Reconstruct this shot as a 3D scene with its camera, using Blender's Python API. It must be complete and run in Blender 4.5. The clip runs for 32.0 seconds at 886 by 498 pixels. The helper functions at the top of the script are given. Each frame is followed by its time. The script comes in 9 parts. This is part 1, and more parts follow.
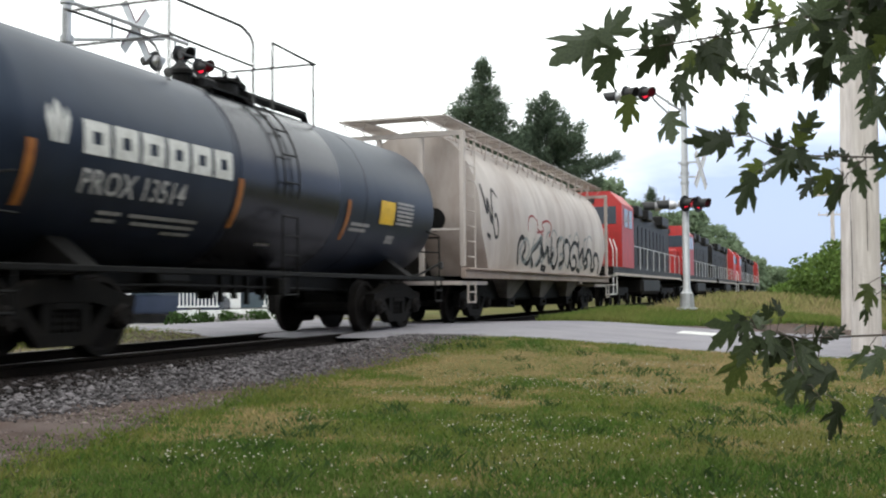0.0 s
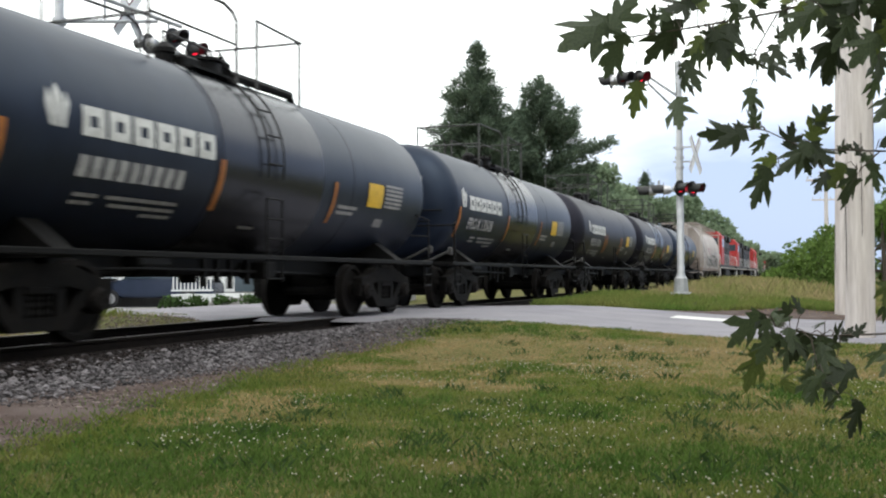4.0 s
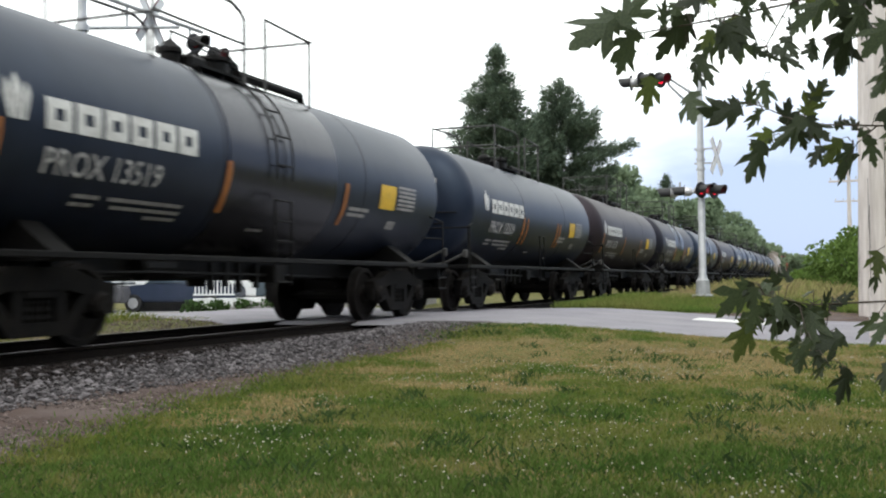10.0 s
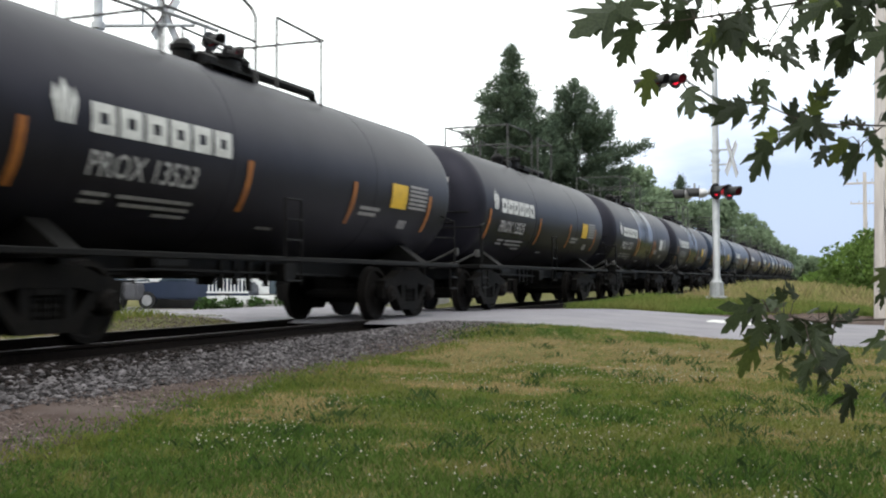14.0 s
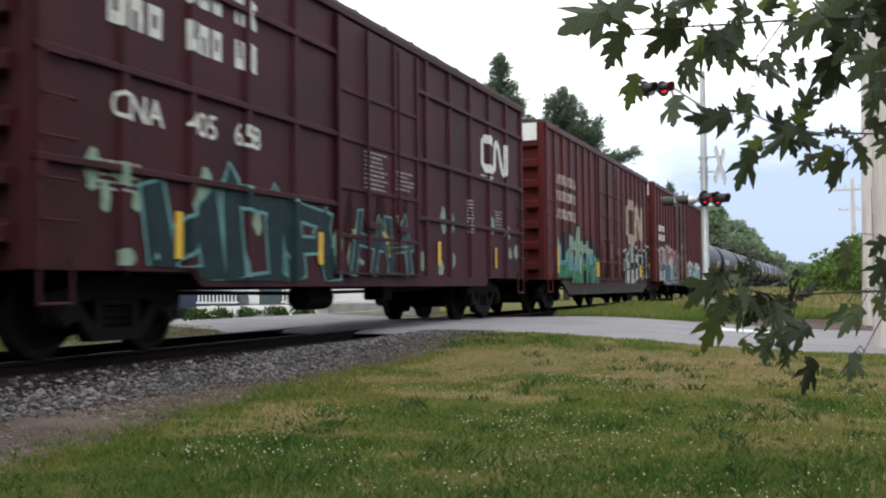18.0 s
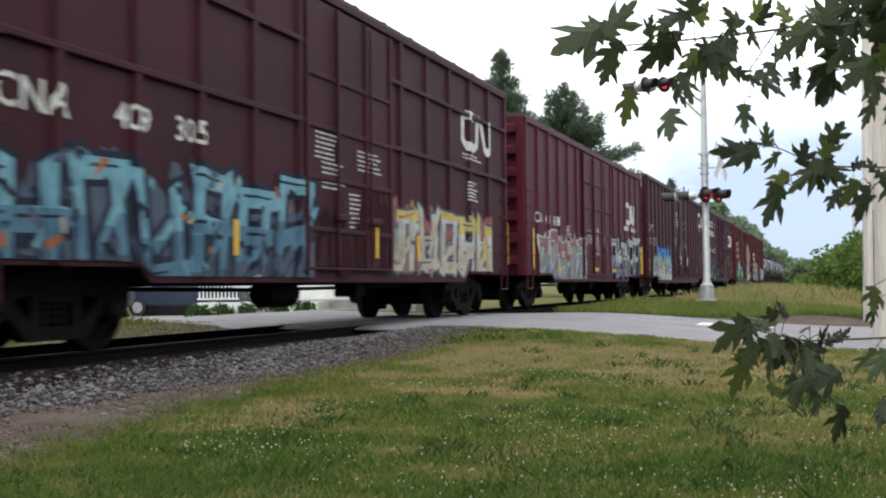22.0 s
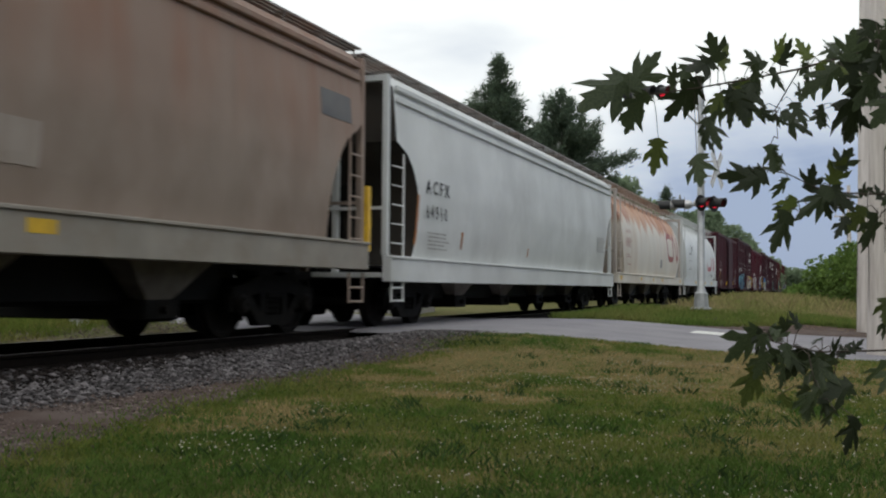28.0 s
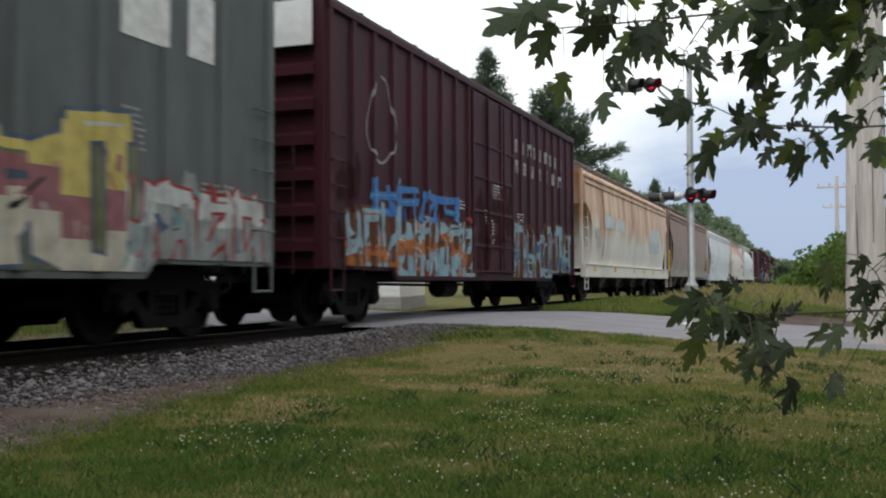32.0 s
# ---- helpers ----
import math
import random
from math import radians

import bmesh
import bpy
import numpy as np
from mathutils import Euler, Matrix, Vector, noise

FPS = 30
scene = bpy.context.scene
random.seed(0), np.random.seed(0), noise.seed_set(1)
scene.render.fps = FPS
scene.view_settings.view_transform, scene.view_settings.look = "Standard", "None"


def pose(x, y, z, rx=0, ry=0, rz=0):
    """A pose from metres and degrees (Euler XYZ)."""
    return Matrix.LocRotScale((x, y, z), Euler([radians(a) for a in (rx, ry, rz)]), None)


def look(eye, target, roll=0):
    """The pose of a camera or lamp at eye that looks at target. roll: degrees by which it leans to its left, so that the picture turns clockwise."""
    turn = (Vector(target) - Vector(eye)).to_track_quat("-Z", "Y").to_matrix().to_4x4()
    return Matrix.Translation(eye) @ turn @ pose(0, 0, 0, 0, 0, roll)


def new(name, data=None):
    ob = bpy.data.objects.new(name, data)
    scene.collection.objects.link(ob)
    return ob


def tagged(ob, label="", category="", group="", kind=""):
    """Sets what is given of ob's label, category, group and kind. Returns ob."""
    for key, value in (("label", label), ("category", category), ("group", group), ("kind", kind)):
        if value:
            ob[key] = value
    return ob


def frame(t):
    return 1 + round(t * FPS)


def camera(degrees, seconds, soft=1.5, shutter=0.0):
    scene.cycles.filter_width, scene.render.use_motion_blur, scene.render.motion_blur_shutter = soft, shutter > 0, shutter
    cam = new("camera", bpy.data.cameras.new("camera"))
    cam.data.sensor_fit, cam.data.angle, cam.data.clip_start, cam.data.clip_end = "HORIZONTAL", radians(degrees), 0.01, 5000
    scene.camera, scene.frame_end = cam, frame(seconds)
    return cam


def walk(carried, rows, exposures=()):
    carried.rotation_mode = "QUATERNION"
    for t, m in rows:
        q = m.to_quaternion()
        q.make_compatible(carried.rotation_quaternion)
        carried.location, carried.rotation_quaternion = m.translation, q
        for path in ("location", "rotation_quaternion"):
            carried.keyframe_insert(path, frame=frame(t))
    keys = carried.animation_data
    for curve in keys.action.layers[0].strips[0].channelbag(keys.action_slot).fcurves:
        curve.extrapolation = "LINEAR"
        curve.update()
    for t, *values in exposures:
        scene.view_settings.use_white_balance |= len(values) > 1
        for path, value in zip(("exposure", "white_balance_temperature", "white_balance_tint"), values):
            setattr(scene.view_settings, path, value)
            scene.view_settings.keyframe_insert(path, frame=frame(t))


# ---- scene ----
cam = camera(47.05, 32.0, soft=2.1, shutter=0.25)
PATH = [
    (0, pose(8.456, -0.004, 0.619, 92.433, 0.438, 19.896)),
    (0.5, pose(8.443, -0.019, 0.606, 92.048, 0.401, 19.666)),
    (1, pose(8.429, -0.003, 0.616, 91.913, 0.294, 19.817)),
    (1.5, pose(8.433, 0.004, 0.618, 91.857, 0.004, 19.491)),
    (2, pose(8.436, 0.006, 0.610, 91.930, 0.157, 19.320)),
    (2.5, pose(8.435, 0.007, 0.616, 91.185, 0.111, 19.505)),
    (3, pose(8.427, 0.002, 0.617, 91.315, -0.101, 19.617)),
    (3.5, pose(8.436, 0.015, 0.621, 91.580, 0.319, 19.448)),
    (5.5, pose(8.426, 0.009, 0.621, 91.298, 0.169, 19.827)),
    (6, pose(8.435, 0.012, 0.614, 91.386, 0.299, 19.655)),
    (6.5, pose(8.435, 0.018, 0.613, 91.515, 0.374, 19.831)),
    (7, pose(8.432, 0.020, 0.614, 91.383, 0.199, 19.841)),
    (7.5, pose(8.431, 0.020, 0.614, 91.280, 0.211, 19.979)),
    (8, pose(8.439, 0.024, 0.616, 91.186, 0.411, 19.921)),
    (8.5, pose(8.437, 0.026, 0.625, 91.531, 0.554, 20.048)),
    (9, pose(8.438, 0.010, 0.609, 91.725, 0.641, 20.250)),
    (9.5, pose(8.432, 0.010, 0.616, 91.506, 0.544, 20.552)),
    (10, pose(8.433, 0.002, 0.604, 91.765, 0.567, 20.696)),
    (10.5, pose(8.438, 0.010, 0.614, 91.304, 0.234, 20.859)),
    (11, pose(8.437, 0.010, 0.615, 91.366, 0.583, 20.776)),
    (11.5, pose(8.440, 0.004, 0.606, 91.459, 0.525, 20.865)),
    (12, pose(8.449, -0.001, 0.605, 91.702, 0.487, 21.172)),
    (12.5, pose(8.441, -0.002, 0.612, 91.836, 0.379, 21.406)),
    (13, pose(8.436, 0.006, 0.607, 91.756, 0.241, 21.429)),
    (13.5, pose(8.428, 0.017, 0.613, 91.663, 0.072, 21.417)),
    (15.5, pose(8.446, 0.015, 0.611, 92.161, 0.379, 21.380)),
    (16, pose(8.449, -0.001, 0.616, 92.145, 0.256, 21.128)),
    (16.5, pose(8.448, 0.006, 0.617, 92.053, 0.228, 21.149)),
    (17, pose(8.452, 0.003, 0.621, 91.950, 0.200, 21.143)),
    (17.5, pose(8.450, 0.005, 0.621, 92.138, 0.400, 21.137)),
    (18, pose(8.444, 0.008, 0.618, 92.207, 0.507, 20.898)),
    (18.5, pose(8.452, -0.007, 0.612, 92.280, 0.512, 21.061)),
    (19, pose(8.450, -0.000, 0.620, 92.252, 0.400, 20.822)),
    (19.5, pose(8.457, 0.000, 0.627, 92.259, 0.437, 20.759)),
    (20, pose(8.464, 0.005, 0.625, 92.356, 0.531, 20.801)),
    (20.5, pose(8.451, -0.007, 0.618, 92.252, 0.609, 20.762)),
    (21, pose(8.459, 0.010, 0.620, 92.196, 0.409, 20.703)),
    (21.5, pose(8.457, 0.017, 0.620, 92.125, 0.451, 20.892)),
    (22, pose(8.467, 0.010, 0.611, 92.005, 0.531, 20.979)),
    (22.5, pose(8.469, -0.005, 0.615, 92.277, 0.749, 20.834)),
    (23, pose(8.476, 0.008, 0.619, 92.154, 0.669, 20.618)),
    (23.5, pose(8.482, 0.015, 0.626, 92.363, 0.521, 20.518)),
    (24, pose(8.471, 0.002, 0.621, 92.380, 0.489, 20.496)),
    (24.5, pose(8.469, 0.007, 0.615, 92.127, 0.379, 20.607)),
    (26.5, pose(8.465, 0.010, 0.622, 92.120, 0.321, 21.092)),
    (27, pose(8.442, 0.007, 0.612, 92.214, 0.030, 20.885)),
    (27.5, pose(8.456, 0.014, 0.620, 91.915, -0.244, 20.804)),
    (28, pose(8.441, -0.000, 0.615, 92.217, -0.416, 20.628)),
    (28.5, pose(8.435, -0.007, 0.623, 92.364, -0.387, 20.536)),
    (29, pose(8.442, -0.001, 0.620, 92.503, -0.051, 20.914)),
    (29.5, pose(8.439, 0.001, 0.605, 92.742, 0.443, 20.915)),
    (30, pose(8.456, 0.001, 0.621, 92.924, 0.513, 21.429)),
    (30.5, pose(8.474, 0.018, 0.621, 92.872, 0.520, 20.905)),
    (31, pose(8.466, 0.014, 0.621, 92.748, 0.137, 20.764)),
    (31.5, pose(8.453, -0.012, 0.608, 92.512, 0.135, 20.659)),
    (32, pose(8.426, -0.069, 0.599, 91.928, 0.201, 20.072)),
]

EXPOSURES = [(0, 0.17), (9.0, 0.19), (11.0, 0.17), (13.0, 0.2), (16.0, 0.14), (20.0, 0.32), (21.0, 0.36), (22.0, 0.28), (23.0, 0.37), (24.0, 0.41), (27.0, -0.58), (28.0, -0.64), (30.0, -0.56), (31, -0.82), (32, -0.32)]
walk(cam, PATH, EXPOSURES)

# ---- world and sun: a bright overcast sky with a blue break low in the distance ----
world = bpy.data.worlds.new("sky")
scene.world = world
world.use_nodes = True
wn, wl = world.node_tree.nodes, world.node_tree.links
wn.clear()
sky = wn.new("ShaderNodeTexSky")
sky.sky_type, sky.sun_disc = "NISHITA", False
sky.sun_elevation, sky.sun_rotation = radians(52), radians(200)
sky.dust_density = 2.0
skyb = wn.new("ShaderNodeBackground")
skyb.inputs[1].default_value = 0.10
cloudb = wn.new("ShaderNodeBackground")
cloudb.inputs[1].default_value = 1.9
wtc = wn.new("ShaderNodeTexCoord")
wmap = wn.new("ShaderNodeMapping")
wmap.inputs["Scale"].default_value = (1.0, 1.0, 3.2)
wno = wn.new("ShaderNodeTexNoise")
wno.inputs["Scale"].default_value, wno.inputs["Detail"].default_value = 2.2, 6.0
wsep = wn.new("ShaderNodeSeparateXYZ")
wz = wn.new("ShaderNodeMath")
wz.operation, wz.inputs[1].default_value = "MULTIPLY_ADD", 1.7
wz.inputs[2].default_value = -0.32
wadd = wn.new("ShaderNodeMath")
wadd.operation = "ADD"
wramp = wn.new("ShaderNodeValToRGB")
wramp.color_ramp.elements[0].position, wramp.color_ramp.elements[1].position = 0.36, 0.66
wcol = wn.new("ShaderNodeMix")
wcol.data_type = "RGBA"
wcol.inputs[6].default_value, wcol.inputs[7].default_value = (0.315, 0.385, 0.53, 1), (0.97, 1.0, 0.98, 1)
wout = wn.new("ShaderNodeOutputWorld")
wmix = wn.new("ShaderNodeMixShader")
wl.new(wtc.outputs["Generated"], wmap.inputs[0])
wl.new(wmap.outputs[0], wno.inputs["Vector"])
wl.new(wtc.outputs["Generated"], wsep.inputs[0])
wl.new(wsep.outputs["Z"], wz.inputs[0])
wx = wn.new("ShaderNodeMath")   # the blue break lies towards the far end of the track
wx.operation, wx.inputs[1].default_value = "MULTIPLY_ADD", -0.38
wl.new(wsep.outputs["X"], wx.inputs[0])
wl.new(wz.outputs[0], wx.inputs[2])
wl.new(wx.outputs[0], wadd.inputs[0])
wl.new(wno.outputs[0], wadd.inputs[1])
wl.new(wadd.outputs[0], wramp.inputs[0])
wl.new(wramp.outputs[0], wcol.inputs[0])
wl.new(wcol.outputs[2], cloudb.inputs[0])
wl.new(sky.outputs[0], skyb.inputs[0])
wmix.inputs[0].default_value = 0.85
wl.new(skyb.outputs[0], wmix.inputs[1])
wl.new(cloudb.outputs[0], wmix.inputs[2])
wl.new(wmix.outputs[0], wout.inputs[0])

sun = new("sun", bpy.data.lights.new("sun", "SUN"))
sun.data.energy, sun.data.angle, sun.data.color = 0.6, radians(25), (1.0, 0.97, 0.92)
sun.matrix_world = look((20, -30, 50), (0, 10, 0))

# ---- materials ----
def mat(name, c1, c2=None, rough=0.6, scale=6.0, metal=0.0, bump=0.0, bscale=40.0, dirt=None, dscale=1.2, damt=0.5,
        stretch=(1, 1, 1), emit=0.0, vary=0.0, spec=0.5, thin=0.0, sheen=None):
    """Two tones of grain, a coarser layer of dirt or rust, fine relief."""
    m = bpy.data.materials.new(name)
    m.use_nodes = True
    n, l = m.node_tree.nodes, m.node_tree.links
    b = n["Principled BSDF"]
    b.inputs["Roughness"].default_value, b.inputs["Metallic"].default_value = rough, metal
    b.inputs["Specular IOR Level"].default_value = spec
    if sheen:
        b.inputs["Specular Tint"].default_value = (*sheen, 1)
    tc = n.new("ShaderNodeTexCoord")
    mp = n.new("ShaderNodeMapping")
    mp.inputs["Scale"].default_value = stretch
    l.new(tc.outputs["Object"], mp.inputs[0])
    c2 = c2 or tuple(x * 0.75 for x in c1)
    no = n.new("ShaderNodeTexNoise")
    no.inputs["Scale"].default_value, no.inputs["Detail"].default_value = scale, 5.0
    l.new(mp.outputs[0], no.inputs["Vector"])
    rp = n.new("ShaderNodeMapRange")
    rp.inputs[1].default_value, rp.inputs[2].default_value = 0.35, 0.65
    l.new(no.outputs[0], rp.inputs[0])
    mx = n.new("ShaderNodeMix")
    mx.data_type = "RGBA"
    mx.inputs[6].default_value, mx.inputs[7].default_value = (*c1, 1), (*c2, 1)
    l.new(rp.outputs[0], mx.inputs[0])
    out = mx.outputs[2]
    if dirt:
        n2 = n.new("ShaderNodeTexNoise")
        n2.inputs["Scale"].default_value, n2.inputs["Detail"].default_value = dscale, 8.0
        n2.inputs["Roughness"].default_value = 0.65
        l.new(mp.outputs[0], n2.inputs["Vector"])
        r2 = n.new("ShaderNodeMapRange")
        r2.inputs[1].default_value, r2.inputs[2].default_value = 0.45, 0.7
        r2.inputs[4].default_value = damt
        l.new(n2.outputs[0], r2.inputs[0])
        m2 = n.new("ShaderNodeMix")
        m2.data_type = "RGBA"
        m2.inputs[7].default_value = (*dirt, 1)
        l.new(r2.outputs[0], m2.inputs[0])
        l.new(out, m2.inputs[6])
        out = m2.outputs[2]
    if vary:
        oi = n.new("ShaderNodeObjectInfo")
        geo = n.new("ShaderNodeNewGeometry")
        ad = n.new("ShaderNodeMath")
        ad.operation = "ADD"
        l.new(oi.outputs["Random"], ad.inputs[0])
        l.new(geo.outputs["Random Per Island"], ad.inputs[1])
        fr = n.new("ShaderNodeMath")
        fr.operation = "FRACT"
        l.new(ad.outputs[0], fr.inputs[0])
        vr = n.new("ShaderNodeMapRange")
        vr.inputs[3].default_value, vr.inputs[4].default_value = 1 - vary, 1 + vary
        l.new(fr.outputs[0], vr.inputs[0])
        hs = n.new("ShaderNodeHueSaturation")
        l.new(vr.outputs[0], hs.inputs["Value"])
        l.new(out, hs.inputs["Color"])
        out = hs.outputs[0]
    l.new(out, b.inputs["Base Color"])
    if bump:
        n3 = n.new("ShaderNodeTexNoise")
        n3.inputs["Scale"].default_value, n3.inputs["Detail"].default_value = bscale, 4.0
        l.new(tc.outputs["Object"], n3.inputs["Vector"])
        bp = n.new("ShaderNodeBump")
        bp.inputs["Strength"].default_value, bp.inputs["Distance"].default_value = bump, 0.02
        l.new(n3.outputs[0], bp.inputs["Height"])
        l.new(bp.outputs[0], b.inputs["Normal"])
    if thin:   # light comes through leaves and blades
        tr = n.new("ShaderNodeBsdfTranslucent")
        ms = n.new("ShaderNodeMixShader")
        ms.inputs[0].default_value = thin
        l.new(out, tr.inputs[0])
        l.new(b.outputs[0], ms.inputs[1])
        l.new(tr.outputs[0], ms.inputs[2])
        l.new(ms.outputs[0], n["Material Output"].inputs[0])
    if emit:
        b.inputs["Emission Color"].default_value = (*c1, 1)
        b.inputs["Emission Strength"].default_value = emit
    return m


RUST = (0.22, 0.09, 0.04)
TANK_BLACK = mat("tank_black_paint", (0.0072, 0.0068, 0.0096), (0.0115, 0.011, 0.0148), 0.46, 2.0, dirt=(0.0175, 0.016, 0.0192), dscale=0.8, damt=0.6, bump=0.08, bscale=3, spec=0.32, sheen=(0.78, 0.78, 1.0))
TANK_BLUE = mat("tank_faded_blue_black_paint", (0.0068, 0.0098, 0.0205), (0.011, 0.0155, 0.030), 0.41, 2.0, dirt=(0.018, 0.0205, 0.029), dscale=0.8, damt=0.6, bump=0.08, bscale=3, spec=0.45, sheen=(0.62, 0.78, 1.0))
TANK_BROWN = mat("tank_brown_black_paint", (0.0115, 0.0082, 0.0094), (0.0175, 0.013, 0.0140), 0.47, 2.0, dirt=(0.025, 0.019, 0.0185), dscale=0.8, damt=0.6, bump=0.08, bscale=3, spec=0.34, sheen=(0.9, 0.8, 0.95))
TANK_GREY = mat("tank_weathered_grey_paint", (0.06, 0.06, 0.062), (0.09, 0.088, 0.085), 0.45, 2.0, dirt=(0.12, 0.10, 0.085), dscale=0.8, damt=0.6, bump=0.15, bscale=3)
TANK_CLEAN = mat("tank_glossy_black_band", (0.006, 0.006, 0.0075), (0.010, 0.010, 0.012), 0.27, 1.4, stretch=(0.6, 2.5, 0.5), dirt=(0.012, 0.012, 0.014), dscale=1.5, damt=0.5, bump=0.06, bscale=2, spec=0.5, sheen=(0.72, 0.80, 1.0))
BLACK = mat("black_steel", (0.0035, 0.0033, 0.0033), (0.006, 0.0056, 0.0053), 0.6, 6, dirt=(0.01, 0.0085, 0.007), dscale=2.0, damt=0.5, bump=0.2, spec=0.15)
GREASE = mat("greasy_truck_steel", (0.003, 0.0028, 0.0027), (0.006, 0.0052, 0.0046), 0.7, 5, dirt=(0.011, 0.0085, 0.007), dscale=2.5, damt=0.6, bump=0.3, spec=0.12)
WHEEL = mat("wheel_steel", (0.006, 0.005, 0.0046), (0.011, 0.0088, 0.0078), 0.75, 7, bump=0.2, spec=0.15)
RAILTOP = mat("polished_rail_steel", (0.16, 0.14, 0.13), (0.10, 0.085, 0.078), 0.5, 12, metal=0.9)
# rust brown taken nearly black for the shade under the train
RAILSIDE = mat("shaded_rusty_rail_steel", (0.011, 0.0075, 0.006), (0.007, 0.005, 0.0042), 0.8, 14, bump=0.3, spec=0.12)
TIE = mat("creosoted_tie_wood", (0.016, 0.0135, 0.012), (0.026, 0.022, 0.019), 0.85, 3, stretch=(1, 8, 8), bump=0.5, spec=0.1)
WHITE = mat("white_stencil_paint", (0.72, 0.72, 0.70), (0.55, 0.55, 0.53), 0.6, 9, dirt=(0.25, 0.23, 0.21), dscale=4, damt=0.35)
GREYTXT = mat("faded_stencil_paint", (0.36, 0.35, 0.34), (0.24, 0.23, 0.23), 0.65, 9)
NUMTXT = mat("stencilled_number_paint", (0.50, 0.49, 0.49), (0.34, 0.33, 0.33), 0.65, 7)
def wash(m, tones, mid, soft, amount, ragged=1.2, step=0.0):
    """A weathered wash that has run down a car's side: two tones above a ragged, soft lower edge; step: panel width."""
    n, l = m.node_tree.nodes, m.node_tree.links
    b = n["Principled BSDF"]
    old = b.inputs["Base Color"].links[0].from_socket
    tc = n.new("ShaderNodeTexCoord")
    sx = n.new("ShaderNodeSeparateXYZ")
    l.new(tc.outputs["Object"], sx.inputs[0])

    def noise_of(sc, stretch, detail=4.0):
        mp = n.new("ShaderNodeMapping")
        mp.inputs["Scale"].default_value = stretch
        l.new(tc.outputs["Object"], mp.inputs[0])
        no = n.new("ShaderNodeTexNoise")
        no.inputs["Scale"].default_value, no.inputs["Detail"].default_value = sc, detail
        l.new(mp.outputs[0], no.inputs["Vector"])
        return no.outputs[0]

    def calc(op, p, q):
        c = n.new("ShaderNodeMath")
        c.operation = op
        for k, v in enumerate((p, q)):
            if isinstance(v, (int, float)):
                c.inputs[k].default_value = v
            else:
                l.new(v, c.inputs[k])
        return c.outputs[0]
    edge = calc("MULTIPLY", calc("SUBTRACT", noise_of(0.9, (0, 1, 0.06)), 0.5), ragged)
    if step:   # each sheet of the side has weathered to its own depth
        wn = n.new("ShaderNodeTexWhiteNoise")
        wn.noise_dimensions = "1D"
        l.new(calc("FLOOR", calc("DIVIDE", sx.outputs[1], step), 0.0), wn.inputs["W"])
        edge = calc("ADD", edge, calc("MULTIPLY", calc("SUBTRACT", wn.outputs[0], 0.5), 0.5))
    r = n.new("ShaderNodeMapRange")
    r.interpolation_type = "SMOOTHSTEP"
    r.inputs[1].default_value, r.inputs[2].default_value = mid - soft, mid + soft
    l.new(calc("ADD", sx.outputs[2], edge), r.inputs[0])
    cloud = n.new("ShaderNodeMapRange")
    cloud.inputs[1].default_value, cloud.inputs[2].default_value = 0.32, 0.6
    cloud.inputs[3].default_value = 0.66
    l.new(noise_of(1.3, (1, 1, 0.35), 7.0), cloud.inputs[0])
    tint = n.new("ShaderNodeMix")
    tint.data_type = "RGBA"
    tint.inputs[6].default_value, tint.inputs[7].default_value = (*tones[0], 1), (*tones[1], 1)
    tr = n.new("ShaderNodeMapRange")
    tr.inputs[1].default_value, tr.inputs[2].default_value = 0.38, 0.62
    l.new(noise_of(1.1, (1, 1.6, 0.25), 6.0), tr.inputs[0])
    l.new(tr.outputs[0], tint.inputs[0])
    mx = n.new("ShaderNodeMix")
    mx.data_type = "RGBA"
    l.new(calc("MULTIPLY", calc("MULTIPLY", r.outputs[0], cloud.outputs[0]), amount), mx.inputs[0])
    l.new(old, mx.inputs[6])
    l.new(tint.outputs[2], mx.inputs[7])
    l.new(mx.outputs[2], b.inputs["Base Color"])


# worn steel of the levers; also the grey that haze gives the safety rails
WORNHAZEBAR = mat("worn_and_hazed_bar", (0.06, 0.058, 0.056), (0.03, 0.028, 0.027), 0.6, 8)
ORANGE = mat("orange_reflector_tape", (0.42, 0.15, 0.025), (0.30, 0.10, 0.02), 0.5, 6)
YELLOW = mat("yellow_placard", (0.75, 0.47, 0.03), (0.62, 0.38, 0.03), 0.5, 6)
BOXRED = mat("boxcar_oxide_red_paint", (0.090, 0.0112, 0.0235), (0.070, 0.0095, 0.0192), 0.55, 1.5, dirt=(0.046, 0.0095, 0.0162), dscale=0.9, damt=0.7, bump=0.12, bscale=8, stretch=(1, 1, 0.4), spec=0.2)
BOXBROWN = mat("boxcar_weathered_brown_red_paint", (0.054, 0.0102, 0.0182), (0.041, 0.0086, 0.0143), 0.6, 1.5, dirt=(0.023, 0.0080, 0.0102), dscale=0.7, damt=0.8, bump=0.12, bscale=8, stretch=(1, 1, 0.5), spec=0.2)
BOXRED2 = mat("boxcar_bright_oxide_paint", (0.092, 0.0125, 0.0115), (0.066, 0.010, 0.010), 0.55, 1.5, dirt=(0.032, 0.011, 0.009), dscale=0.9, damt=0.85, bump=0.12, bscale=8, stretch=(1, 1, 0.3), spec=0.2)
BOXDARK = mat("boxcar_dark_brown_paint", (0.064, 0.0105, 0.019), (0.050, 0.009, 0.015), 0.58, 1.5, dirt=(0.026, 0.0085, 0.010), dscale=0.9, damt=0.75, bump=0.12, bscale=8, stretch=(1, 1, 0.4), spec=0.2)
BOXROOF = mat("weathered_boxcar_roof", (0.10, 0.062, 0.058), (0.065, 0.038, 0.036), 0.6, 2, dirt=(0.045, 0.024, 0.02), dscale=1.5, damt=0.7, spec=0.25)
